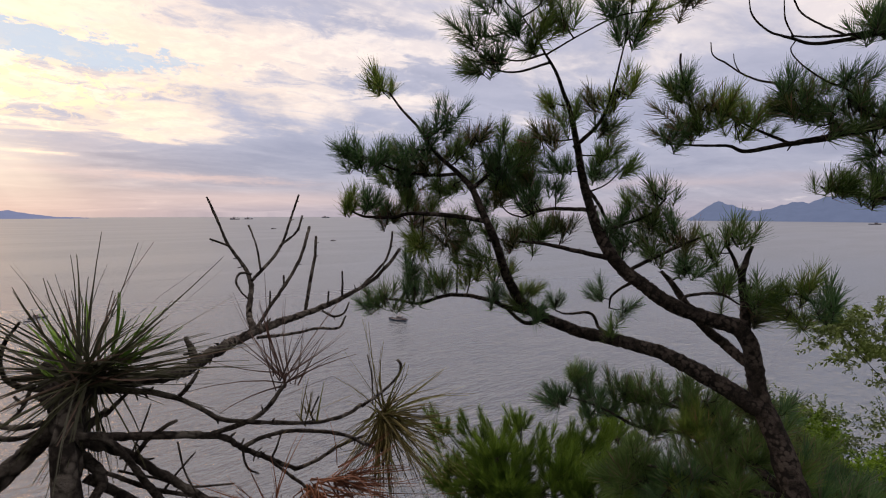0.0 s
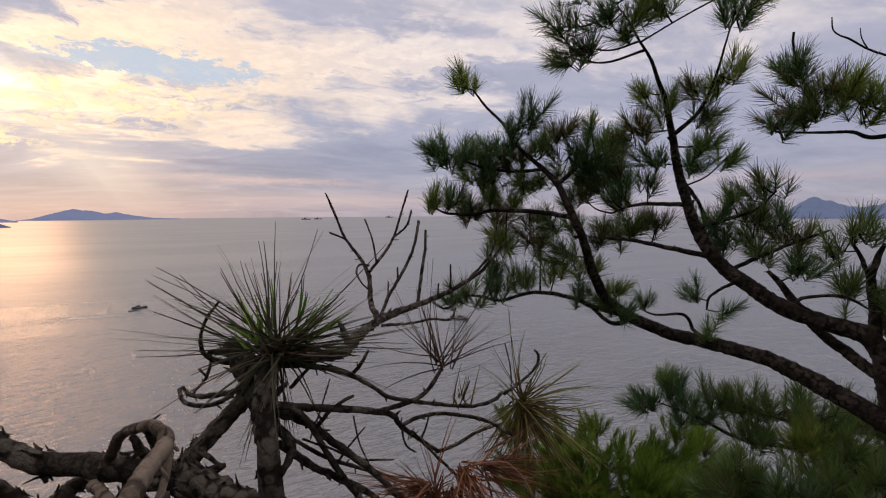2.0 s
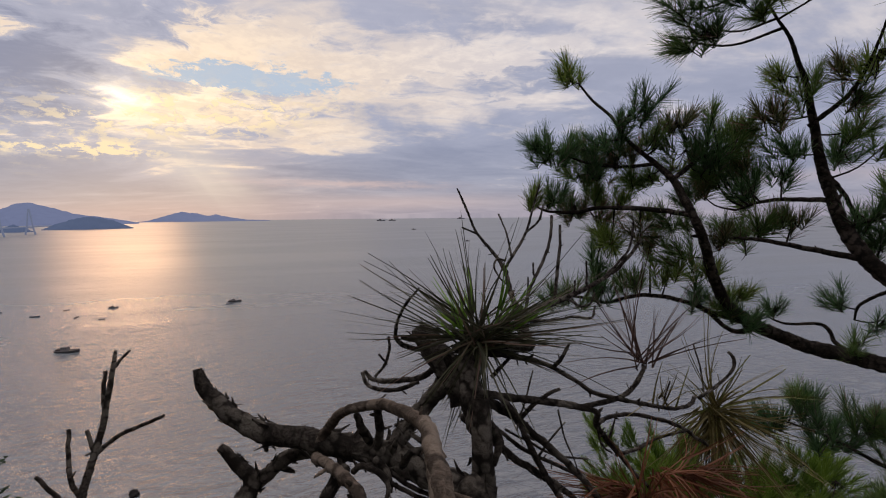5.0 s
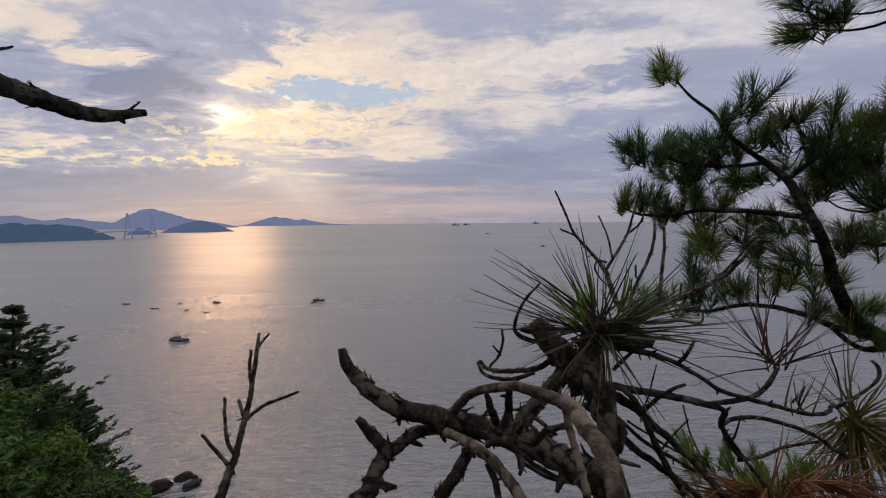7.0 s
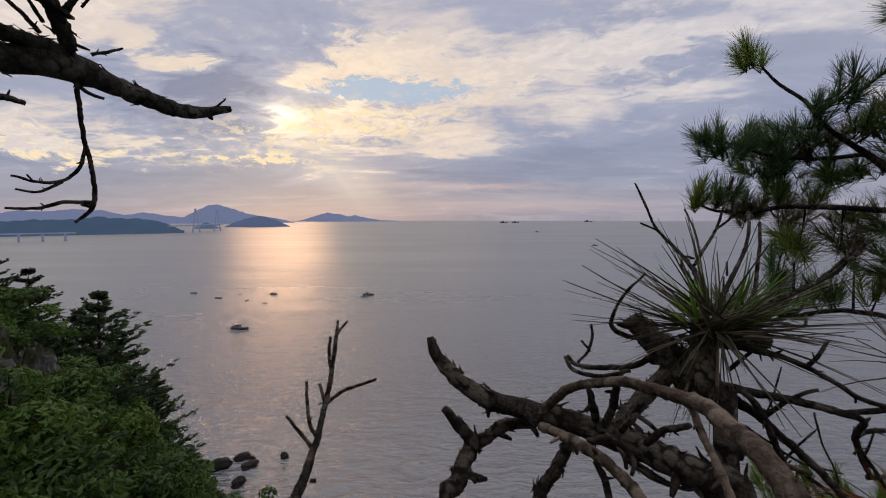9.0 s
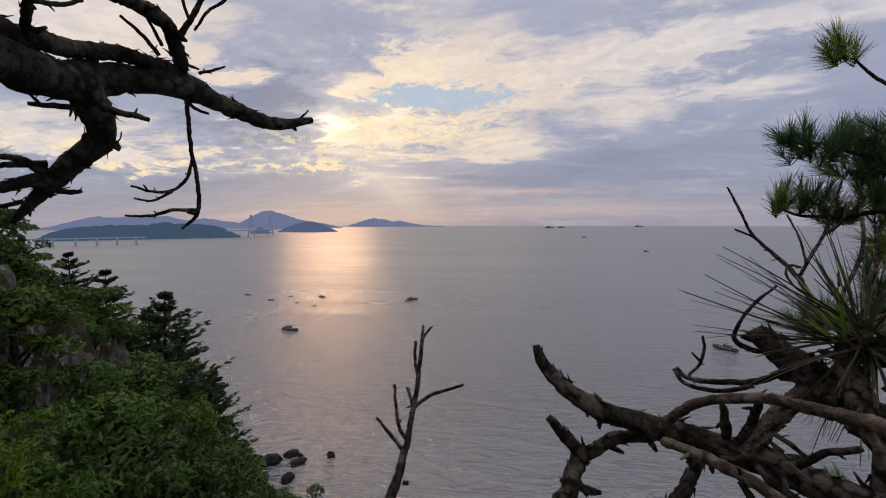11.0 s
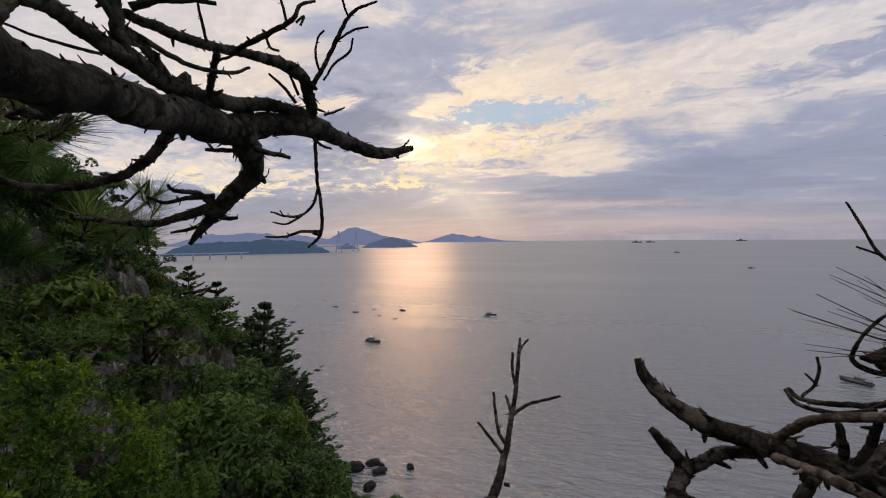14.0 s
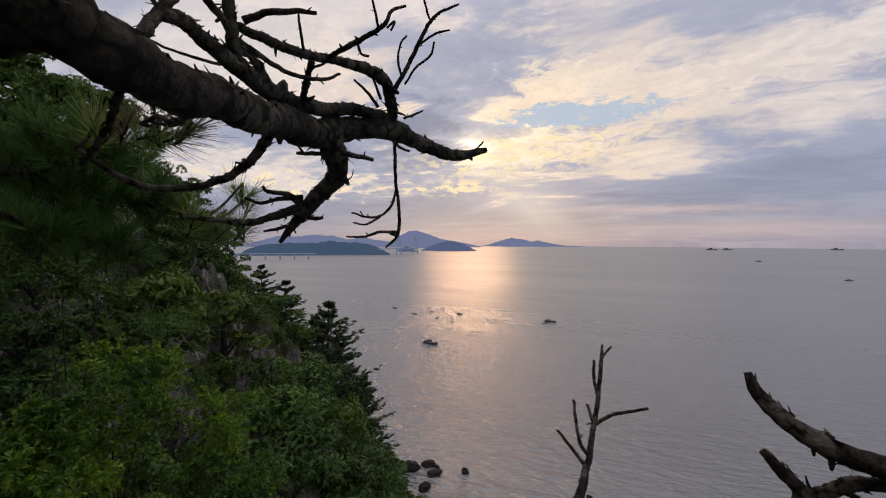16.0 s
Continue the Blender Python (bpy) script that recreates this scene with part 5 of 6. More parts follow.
limb(pine_c, "branch", [(2.626, 2.605, 46.383, 0.0115), (2.549, 2.646, 46.405, 0.0078), (2.499, 2.642, 46.493, 0.0054), (2.400, 2.681, 46.562, 0.0044), (2.309, 2.704, 46.639, 0.0035), (2.250, 2.702, 46.702, 0.0028), (2.245, 2.666, 46.739, 0.0024)])
limb(pine_c, "branch", [(2.454, 2.700, 46.417, 0.0075), (2.308, 2.762, 46.552, 0.0064), (2.191, 2.812, 46.599, 0.0051), (2.111, 2.833, 46.641, 0.0041), (2.038, 2.842, 46.693, 0.0040), (1.974, 2.846, 46.733, 0.0031), (1.946, 2.823, 46.787, 0.0024)])
limb(pine_c, "branch", [(2.091, 2.811, 46.634, 0.0031), (2.059, 2.808, 46.687, 0.0023), (2.045, 2.798, 46.724, 0.0016)])
limb(pine_c, "branch", [(1.987, 2.950, 46.430, 0.0044), (1.905, 2.949, 46.591, 0.0044), (1.861, 2.932, 46.701, 0.0053), (1.846, 2.910, 46.764, 0.0054)])
limb(pine_c, "branch", [(2.345, 2.787, 46.287, 0.0078), (2.222, 2.855, 46.368, 0.0062), (2.107, 2.906, 46.450, 0.0044), (2.006, 2.940, 46.530, 0.0027)])
limb(pine_c, "branch", [(3.30, 2.30, 45.95, 0.03), (2.863, 2.535, 45.965, 0.0118), (2.656, 2.609, 46.012, 0.0087), (2.564, 2.672, 46.037, 0.0063), (2.492, 2.713, 46.053, 0.0045), (2.452, 2.724, 46.075, 0.0026)])
clump(pine_c, [(1.86, 3.02, 46.38, 0.12), (1.90, 3.00, 46.44, 0.14), (1.99, 2.95, 46.42, 0.14), (2.01, 2.93, 46.52, 0.12), (1.87, 2.96, 46.58, 0.10), (1.89, 2.93, 46.64, 0.09), (1.82, 2.97, 46.63, 0.07), (2.07, 2.90, 46.52, 0.14), (2.13, 2.89, 46.43, 0.14), (2.22, 2.85, 46.45, 0.15), (2.29, 2.79, 46.49, 0.16), (2.30, 2.76, 46.56, 0.14)])
clump(pine_c, [(2.38, 2.76, 46.43, 0.17), (2.39, 2.73, 46.52, 0.15), (2.50, 2.67, 46.48, 0.18), (2.47, 2.64, 46.58, 0.11), (2.58, 2.63, 46.45, 0.18), (2.61, 2.63, 46.35, 0.14), (2.48, 2.70, 46.39, 0.15), (2.50, 2.58, 46.79, 0.13), (2.54, 2.56, 46.79, 0.13), (2.62, 2.62, 46.24, 0.11), (2.48, 2.70, 46.09, 0.12), (2.52, 2.67, 46.09, 0.09)])
clump(pine_c, [(2.62, 2.63, 46.06, 0.15), (2.64, 2.62, 46.14, 0.11), (2.70, 2.60, 46.07, 0.17), (2.72, 2.57, 46.39, 0.19), (2.68, 2.57, 46.51, 0.19), (2.78, 2.55, 46.06, 0.17)])

# half-dead pine in front: trunk and the limbs on its far side
limb(pine_a, "trunk", [(0.26, 0.99, 44.05, 0.055), (0.265, 1.0, 44.9, 0.042), (0.288, 0.973, 45.661, 0.0118), (0.280, 0.984, 45.688, 0.0118), (0.269, 1.000, 45.720, 0.0116), (0.262, 1.014, 45.746, 0.0111), (0.258, 1.026, 45.765, 0.0092), (0.258, 1.033, 45.781, 0.0059)])
limb(pine_a, "branch", [(0.261, 1.024, 45.770, 0.0067), (0.297, 1.048, 45.757, 0.0072), (0.321, 1.088, 45.750, 0.0080), (0.307, 1.162, 45.739, 0.0084), (0.290, 1.268, 45.728, 0.0083), (0.278, 1.396, 45.715, 0.0083), (0.295, 1.492, 45.712, 0.0080), (0.343, 1.576, 45.718, 0.0069), (0.407, 1.641, 45.744, 0.0054), (0.456, 1.686, 45.772, 0.0046), (0.495, 1.718, 45.812, 0.0047), (0.521, 1.735, 45.848, 0.0042)])
limb(pine_a, "branch", [(0.306, 1.161, 45.739, 0.0055), (0.296, 1.162, 45.759, 0.0046), (0.290, 1.162, 45.774, 0.0023)])
limb(pine_a, "branch", [(0.278, 1.396, 45.715, 0.0069), (0.242, 1.453, 45.737, 0.0059), (0.214, 1.528, 45.783, 0.0052), (0.178, 1.572, 45.819, 0.0042), (0.131, 1.599, 45.865, 0.0034), (0.113, 1.606, 45.898, 0.0030), (0.092, 1.611, 45.945, 0.0030), (0.074, 1.616, 45.980, 0.0021)])
limb(pine_a, "twig", [(0.131, 1.599, 45.865, 0.0028), (0.110, 1.589, 45.875, 0.0023), (0.096, 1.581, 45.882, 0.0023)])
limb(pine_a, "twig", [(0.214, 1.532, 45.808, 0.0026), (0.196, 1.516, 45.811, 0.0025), (0.193, 1.503, 45.793, 0.0023), (0.207, 1.498, 45.772, 0.0019), (0.223, 1.494, 45.758, 0.0020)])
limb(pine_a, "twig", [(0.215, 1.530, 45.793, 0.0038), (0.231, 1.598, 45.832, 0.0036), (0.248, 1.626, 45.870, 0.0032), (0.262, 1.651, 45.931, 0.0028), (0.275, 1.673, 45.988, 0.0023)])
limb(pine_a, "twig", [(0.247, 1.629, 45.867, 0.0028), (0.275, 1.651, 45.897, 0.0028), (0.285, 1.666, 45.936, 0.0023)])
limb(pine_a, "twig", [(0.223, 1.559, 45.813, 0.0025), (0.211, 1.570, 45.861, 0.0021), (0.199, 1.578, 45.889, 0.0021), (0.187, 1.584, 45.914, 0.0021)])
limb(pine_a, "twig", [(0.275, 1.406, 45.715, 0.0037), (0.272, 1.491, 45.747, 0.0037), (0.286, 1.537, 45.782, 0.0038), (0.304, 1.582, 45.834, 0.0035), (0.308, 1.619, 45.878, 0.0036), (0.306, 1.651, 45.908, 0.0037)])
limb(pine_a, "twig", [(0.274, 1.562, 45.771, 0.0025), (0.272, 1.566, 45.801, 0.0021)])
limb(pine_a, "twig", [(0.270, 1.489, 45.741, 0.0020), (0.269, 1.496, 45.777, 0.0016)])
limb(pine_a, "twig", [(0.322, 1.558, 45.717, 0.0043), (0.326, 1.591, 45.787, 0.0040), (0.329, 1.616, 45.837, 0.0036), (0.327, 1.636, 45.886, 0.0032)])
limb(pine_a, "twig", [(0.283, 1.395, 45.704, 0.0034), (0.331, 1.457, 45.695, 0.0028), (0.365, 1.501, 45.694, 0.0030), (0.401, 1.541, 45.684, 0.0027), (0.410, 1.580, 45.702, 0.0023)])
limb(pine_a, "twig", [(0.355, 1.579, 45.715, 0.0027), (0.378, 1.589, 45.699, 0.0028), (0.399, 1.602, 45.703, 0.0024), (0.410, 1.617, 45.728, 0.0019)])
limb(pine_a, "twig", [(0.391, 1.625, 45.740, 0.0028), (0.391, 1.631, 45.773, 0.0024), (0.390, 1.635, 45.801, 0.0019)])
limb(pine_a, "twig", [(0.364, 1.594, 45.724, 0.0023), (0.365, 1.601, 45.758, 0.0018)])
limb(pine_a, "twig", [(0.437, 1.671, 45.763, 0.0035), (0.483, 1.700, 45.815, 0.0031), (0.496, 1.719, 45.850, 0.0031), (0.501, 1.736, 45.894, 0.0026)])
limb(pine_a, "branch", [(0.273, 0.997, 45.720, 0.0047), (0.306, 1.008, 45.714, 0.0043), (0.336, 1.016, 45.711, 0.0042), (0.381, 1.039, 45.700, 0.0040), (0.402, 1.047, 45.692, 0.0034), (0.403, 1.081, 45.662, 0.0034), (0.418, 1.126, 45.621, 0.0031), (0.435, 1.170, 45.581, 0.0029)])
limb(pine_a, "branch", [(0.383, 1.040, 45.699, 0.0032), (0.419, 1.051, 45.707, 0.0028), (0.439, 1.065, 45.717, 0.0027), (0.451, 1.078, 45.734, 0.0025), (0.453, 1.091, 45.737, 0.0021)])
limb(pine_a, "branch", [(0.267, 1.023, 45.757, 0.0051), (0.310, 1.030, 45.753, 0.0036), (0.341, 1.037, 45.747, 0.0027), (0.369, 1.042, 45.733, 0.0026), (0.398, 1.044, 45.716, 0.0025), (0.424, 1.054, 45.708, 0.0025), (0.455, 1.074, 45.697, 0.0024), (0.486, 1.102, 45.684, 0.0023), (0.512, 1.139, 45.675, 0.0025), (0.527, 1.176, 45.673, 0.0025)])
limb(pine_a, "branch", [(0.403, 1.081, 45.662, 0.0028), (0.416, 1.100, 45.664, 0.0026), (0.449, 1.124, 45.661, 0.0026), (0.500, 1.154, 45.642, 0.0025), (0.531, 1.172, 45.618, 0.0023), (0.557, 1.187, 45.597, 0.0018)])
limb(pine_a, "twig", [(0.529, 1.166, 45.675, 0.0022), (0.556, 1.188, 45.688, 0.0020), (0.576, 1.203, 45.705, 0.0020), (0.579, 1.213, 45.718, 0.0023), (0.573, 1.215, 45.725, 0.0020)])
limb(pine_a, "twig", [(0.486, 1.102, 45.684, 0.0013), (0.479, 1.104, 45.692, 0.0012), (0.486, 1.115, 45.712, 0.0010)])
limb(pine_a, "twig", [(0.541, 1.188, 45.669, 0.0011), (0.538, 1.201, 45.701, 0.0011), (0.530, 1.211, 45.734, 0.0011)])
limb(pine_a, "twig", [(0.356, 1.039, 45.744, 0.0025), (0.361, 1.043, 45.749, 0.0023), (0.368, 1.050, 45.761, 0.0019), (0.372, 1.052, 45.768, 0.0012)])
limb(pine_a, "branch", [(0.298, 1.003, 45.717, 0.0031), (0.315, 1.007, 45.699, 0.0034), (0.327, 1.013, 45.671, 0.0034), (0.343, 1.025, 45.631, 0.0039), (0.365, 1.037, 45.589, 0.0037)])
limb(pine_a, "branch", [(0.288, 0.993, 45.691, 0.0022), (0.306, 1.013, 45.667, 0.0022), (0.327, 1.032, 45.642, 0.0023), (0.362, 1.056, 45.617, 0.0023), (0.392, 1.100, 45.579, 0.0017)])
limb(pine_a, "twig", [(0.310, 1.011, 45.689, 0.0014), (0.323, 1.012, 45.697, 0.0011), (0.333, 1.028, 45.740, 0.0008)])
limb(pine_a, "twig", [(0.361, 1.026, 45.699, 0.0010), (0.368, 1.023, 45.671, 0.0010), (0.379, 1.023, 45.646, 0.0008), (0.383, 1.025, 45.632, 0.0008)])
limb(pine_a, "twig", [(0.368, 1.045, 45.677, 0.0011), (0.351, 1.035, 45.657, 0.0013), (0.337, 1.026, 45.637, 0.0013)])
limb(pine_a, "twig", [(0.418, 1.126, 45.621, 0.0015), (0.424, 1.131, 45.636, 0.0013), (0.429, 1.138, 45.656, 0.0010)])
limb(pine_a, "twig", [(0.404, 1.080, 45.661, 0.0017), (0.406, 1.078, 45.648, 0.0014), (0.411, 1.078, 45.637, 0.0012), (0.421, 1.082, 45.629, 0.0010)])
limb(pine_a, "branch", [(0.411, 1.110, 45.640, 0.0019), (0.454, 1.146, 45.571, 0.0021), (0.497, 1.157, 45.531, 0.0019)])
limb(pine_a, "branch", [(0.431, 1.169, 45.581, 0.0029), (0.459, 1.182, 45.586, 0.0025), (0.488, 1.198, 45.599, 0.0022), (0.529, 1.204, 45.614, 0.0017)])

# dead limbs on the near side
limb(pine_a, "branch", [(-0.061, 0.944, 45.729, 0.0050), (-0.053, 0.944, 45.712, 0.0082), (-0.041, 0.947, 45.695, 0.0098), (-0.007, 0.949, 45.672, 0.0114), (0.038, 0.958, 45.654, 0.0127), (0.083, 0.968, 45.648, 0.0139), (0.138, 0.971, 45.648, 0.0145), (0.191, 0.965, 45.646, 0.0150), (0.241, 0.954, 45.644, 0.0153), (0.280, 0.935, 45.639, 0.0155), (0.308, 0.920, 45.627, 0.0148), (0.40, 0.90, 45.25, 0.03), (0.28, 0.99, 44.9, 0.03)])
limb(pine_a, "branch", [(-0.049, 0.959, 45.624, 0.0052), (-0.035, 0.962, 45.612, 0.0072), (-0.018, 0.965, 45.596, 0.0085), (-0.003, 0.966, 45.581, 0.0111), (-0.002, 0.943, 45.566, 0.0114), (0.001, 0.916, 45.548, 0.0110), (0.006, 0.897, 45.522, 0.0106), (0.10, 1.00, 45.15, 0.026), (0.25, 1.0, 44.8, 0.026)])
limb(pine_a, "branch", [(-0.003, 0.966, 45.581, 0.0093), (0.039, 0.976, 45.614, 0.0083), (0.091, 0.969, 45.641, 0.0072)])
limb(pine_a, "branch", [(-0.002, 0.926, 45.564, 0.0040), (0.021, 0.927, 45.562, 0.0051), (0.039, 0.928, 45.565, 0.0028)])
limb(pine_a, "branch", [(0.094, 0.963, 45.650, 0.0056), (0.113, 0.961, 45.675, 0.0059), (0.144, 0.942, 45.706, 0.0050), (0.192, 0.923, 45.727, 0.0053), (0.236, 0.896, 45.737, 0.0057), (0.272, 0.854, 45.748, 0.0065), (0.296, 0.804, 45.752, 0.0068), (0.312, 0.771, 45.749, 0.0065), (0.320, 0.753, 45.738, 0.0062), (0.324, 0.742, 45.722, 0.0059), (0.36, 0.86, 45.3, 0.022), (0.30, 0.98, 44.8, 0.026)], bark="peeled")
limb(pine_a, "branch", [(0.105, 0.942, 45.647, 0.0057), (0.157, 0.910, 45.657, 0.0061), (0.204, 0.871, 45.663, 0.0055), (0.234, 0.840, 45.658, 0.0055), (0.253, 0.821, 45.641, 0.0052)], bark="peeled")
limb(pine_a, "branch", [(0.142, 0.944, 45.641, 0.0057), (0.134, 0.915, 45.622, 0.0071), (0.124, 0.892, 45.596, 0.0075), (0.121, 0.871, 45.572, 0.0074)])
limb(pine_a, "branch", [(0.254, 1.020, 45.693, 0.0137), (0.238, 1.032, 45.718, 0.0155), (0.214, 1.054, 45.737, 0.0164), (0.193, 1.069, 45.752, 0.0143), (0.176, 1.073, 45.765, 0.0097)])
limb(pine_a, "twig", [(0.084, 1.095, 45.689, 0.0027), (0.102, 1.097, 45.676, 0.0034), (0.142, 1.092, 45.682, 0.0039), (0.180, 1.076, 45.697, 0.0040), (0.212, 1.060, 45.723, 0.0044)])
limb(pine_a, "twig", [(0.100, 1.098, 45.680, 0.0022), (0.112, 1.109, 45.698, 0.0023), (0.115, 1.116, 45.717, 0.0023), (0.112, 1.121, 45.735, 0.0019)])
limb(pine_a, "twig", [(0.114, 1.110, 45.698, 0.0019), (0.101, 1.109, 45.711, 0.0015)])
limb(pine_a, "twig", [(0.082, 1.093, 45.687, 0.0027), (0.098, 1.083, 45.673, 0.0030), (0.138, 1.076, 45.674, 0.0031), (0.177, 1.073, 45.691, 0.0030)])
limb(pine_a, "twig", [(0.198, 1.028, 45.827, 0.0015), (0.179, 1.030, 45.805, 0.0019), (0.162, 1.039, 45.776, 0.0023), (0.158, 1.053, 45.751, 0.0031), (0.179, 1.067, 45.738, 0.0037), (0.208, 1.075, 45.741, 0.0040)])
limb(pine_a, "branch", [(0.233, 1.031, 45.718, 0.0104), (0.207, 1.006, 45.685, 0.0098), (0.184, 0.977, 45.650, 0.0101)])
limb(pine_a, "branch", [(0.192, 0.922, 45.724, 0.0043), (0.186, 0.941, 45.693, 0.0047), (0.171, 0.964, 45.656, 0.0043)])
limb(pine_a, "branch", [(0.161, 0.937, 45.706, 0.0037), (0.163, 0.950, 45.681, 0.0053), (0.161, 0.971, 45.654, 0.0043)])
limb(pine_a, "twig", [(0.178, 0.943, 45.657, 0.0034), (0.197, 0.938, 45.647, 0.0028), (0.204, 0.927, 45.635, 0.0022)])
limb(pine_a, "branch", [(0.161, 0.933, 45.651, 0.0031), (0.184, 0.946, 45.647, 0.0030), (0.216, 0.951, 45.629, 0.0027), (0.250, 0.970, 45.608, 0.0020), (0.277, 0.996, 45.604, 0.0013)])
limb(pine_a, "branch", [(0.173, 0.908, 45.663, 0.0032), (0.189, 0.898, 45.677, 0.0029), (0.206, 0.901, 45.671, 0.0030), (0.216, 0.898, 45.660, 0.0025), (0.215, 0.891, 45.650, 0.0017)])
limb(pine_a, "branch", [(0.203, 0.931, 45.642, 0.0024), (0.219, 0.940, 45.629, 0.0023), (0.242, 0.951, 45.618, 0.0020), (0.266, 0.966, 45.616, 0.0012)])
limb(pine_a, "twig", [(0.203, 0.973, 45.676, 0.0026), (0.220, 0.973, 45.666, 0.0026), (0.233, 0.972, 45.659, 0.0020)])
limb(pine_a, "branch", [(0.224, 0.910, 45.677, 0.0037), (0.241, 0.892, 45.701, 0.0033), (0.262, 0.882, 45.717, 0.0029)])
limb(pine_a, "branch", [(0.264, 0.870, 45.737, 0.0031), (0.273, 0.853, 45.723, 0.0032), (0.285, 0.828, 45.714, 0.0031), (0.294, 0.809, 45.700, 0.0033)], bark="peeled")
limb(pine_a, "twig", [(0.183, 0.884, 45.658, 0.0035), (0.192, 0.880, 45.645, 0.0035), (0.201, 0.872, 45.629, 0.0034)])
limb(pine_a, "twig", [(0.316, 1.017, 45.682, 0.0030), (0.336, 1.016, 45.706, 0.0024), (0.350, 1.021, 45.717, 0.0022), (0.363, 1.023, 45.724, 0.0017)])
limb(pine_a, "twig", [(0.287, 1.022, 45.729, 0.0026), (0.296, 1.026, 45.739, 0.0024), (0.309, 1.031, 45.753, 0.0018)])
limb(pine_a, "branch", [(0.273, 1.012, 45.706, 0.0075), (0.310, 1.020, 45.690, 0.0049), (0.346, 1.028, 45.657, 0.0043), (0.381, 1.043, 45.621, 0.0040), (0.410, 1.054, 45.583, 0.0039)])
limb(pine_a, "branch", [(0.282, 1.000, 45.675, 0.0046), (0.317, 1.018, 45.638, 0.0043), (0.358, 1.045, 45.601, 0.0038), (0.394, 1.059, 45.568, 0.0032)])
limb(pine_a, "twig", [(0.305, 1.013, 45.674, 0.0014), (0.328, 1.034, 45.653, 0.0014), (0.358, 1.053, 45.631, 0.0014), (0.394, 1.076, 45.620, 0.0011)])
limb(pine_a, "branch", [(0.260, 1.016, 45.695, 0.0066), (0.300, 1.000, 45.672, 0.0050), (0.300, 0.971, 45.657, 0.0039)])
near_tuft(pine_a, (0.27, 1.02, 45.782))
needles(pine_a, "brown_needles", (0.453, 1.09, 45.735), 11, 0.115, (-0.45, 0.0, 1.0), 0.30, 0.0, NEEDLE_BROWN, 20, 0.0019)
needles(pine_a, "brown_needles", (0.453, 1.09, 45.735), 11, 0.11, (0.75, 0.2, 0.9), 0.28, 0.0, NEEDLE_BROWN, 21, 0.0019)
needles(pine_a, "brown_needles", (0.453, 1.09, 45.735), 5, 0.10, (-1.0, 0.0, 0.15), 0.3, 0.1, NEEDLE_BROWN, 22, 0.0019)
needles(pine_a, "dry_needles", (0.475, 1.10, 45.685), 8, 0.05, (0.1, 0.0, 1.0), 0.3, 0.0, NEEDLE_DRY, 23, 0.0024)
DRY = (0.555, 1.20, 45.645)
for seed, aim, n, l, spread, droop in ((30, (-0.35, 0.0, 1.0), 9, 0.15, 0.16, 0.0), (31, (0.9, 0.2, 0.7), 15, 0.14, 0.30, 0.2), (32, (0.1, 0.0, 0.8), 10, 0.07, 0.5, 0.0),
                                       (33, (0.5, -0.1, -0.8), 60, 0.125, 0.45, 0.35), (34, (-0.15, -0.2, -1.0), 46, 0.13, 0.36, 0.15), (35, (1.0, 0.0, -0.2), 30, 0.12, 0.40, 0.5)):
    needles(pine_a, "dry_needles", DRY, n, l * 0.85, aim, spread, droop, NEEDLE_DRY, seed, 0.0026, curl=0.28)
for seed, at, aim, n, l in ((40, (0.445, 1.06, 45.60), (-0.8, -0.2, -0.25), 46, 0.10), (41, (0.465, 1.07, 45.59), (0.1, -0.4, -0.8), 50, 0.09), (42, (0.475, 1.10, 45.60), (0.6, -0.2, -0.5), 44, 0.10),
                            (43, (0.450, 1.06, 45.585), (-0.3, -0.2, 0.5), 30, 0.075), (44, (0.505, 1.12, 45.60), (0.8, 0.0, -0.1), 40, 0.10), (45, (0.420, 1.04, 45.585), (-0.6, -0.3, -0.6), 40, 0.09)):
    needles(pine_a, "withered_needles", at, n, l, aim, 0.55, 0.4, NEEDLE_RUST, seed, 0.0024, "rust-red withered needles", 0.3)

# bare sapling standing alone
limb(sapling, "trunk", [(-0.398, 1.078, 45.680, 0.0026), (-0.390, 1.064, 45.644, 0.0040), (-0.379, 1.047, 45.602, 0.0045), (-0.365, 1.014, 45.533, 0.0053), (-0.347, 0.977, 45.484, 0.0064), (-0.331, 0.942, 45.450, 0.0079), (-0.320, 0.906, 45.414, 0.0092), (-0.307, 0.868, 45.365, 0.0100), (-0.28, 0.88, 44.9, 0.015), (-0.25, 0.86, 44.0, 0.02)])
limb(sapling, "twig", [(-0.366, 1.013, 45.531, 0.0041), (-0.343, 1.036, 45.553, 0.0037), (-0.315, 1.056, 45.566, 0.0032), (-0.287, 1.074, 45.579, 0.0027)])
limb(sapling, "twig", [(-0.339, 0.963, 45.465, 0.0043), (-0.367, 0.961, 45.486, 0.0035), (-0.396, 0.957, 45.507, 0.0031), (-0.412, 0.957, 45.516, 0.0031)])
limb(sapling, "twig", [(-0.347, 0.980, 45.478, 0.0036), (-0.373, 0.981, 45.499, 0.0037), (-0.395, 0.993, 45.538, 0.0034), (-0.412, 1.005, 45.569, 0.0029)])
limb(sapling, "twig", [(-0.363, 1.011, 45.524, 0.0033), (-0.375, 1.014, 45.548, 0.0034), (-0.385, 1.015, 45.567, 0.0029)])
limb(sapling, "twig", [(-0.377, 1.041, 45.575, 0.0034), (-0.397, 1.051, 45.604, 0.0035), (-0.412, 1.068, 45.645, 0.0031)])
limb(sapling, "twig", [(-0.395, 1.072, 45.651, 0.0030), (-0.392, 1.086, 45.666, 0.0026), (-0.390, 1.098, 45.675, 0.0021)])
limb(sapling, "twig", [(-0.317, 0.934, 45.433, 0.0034), (-0.309, 0.941, 45.432, 0.0038)])

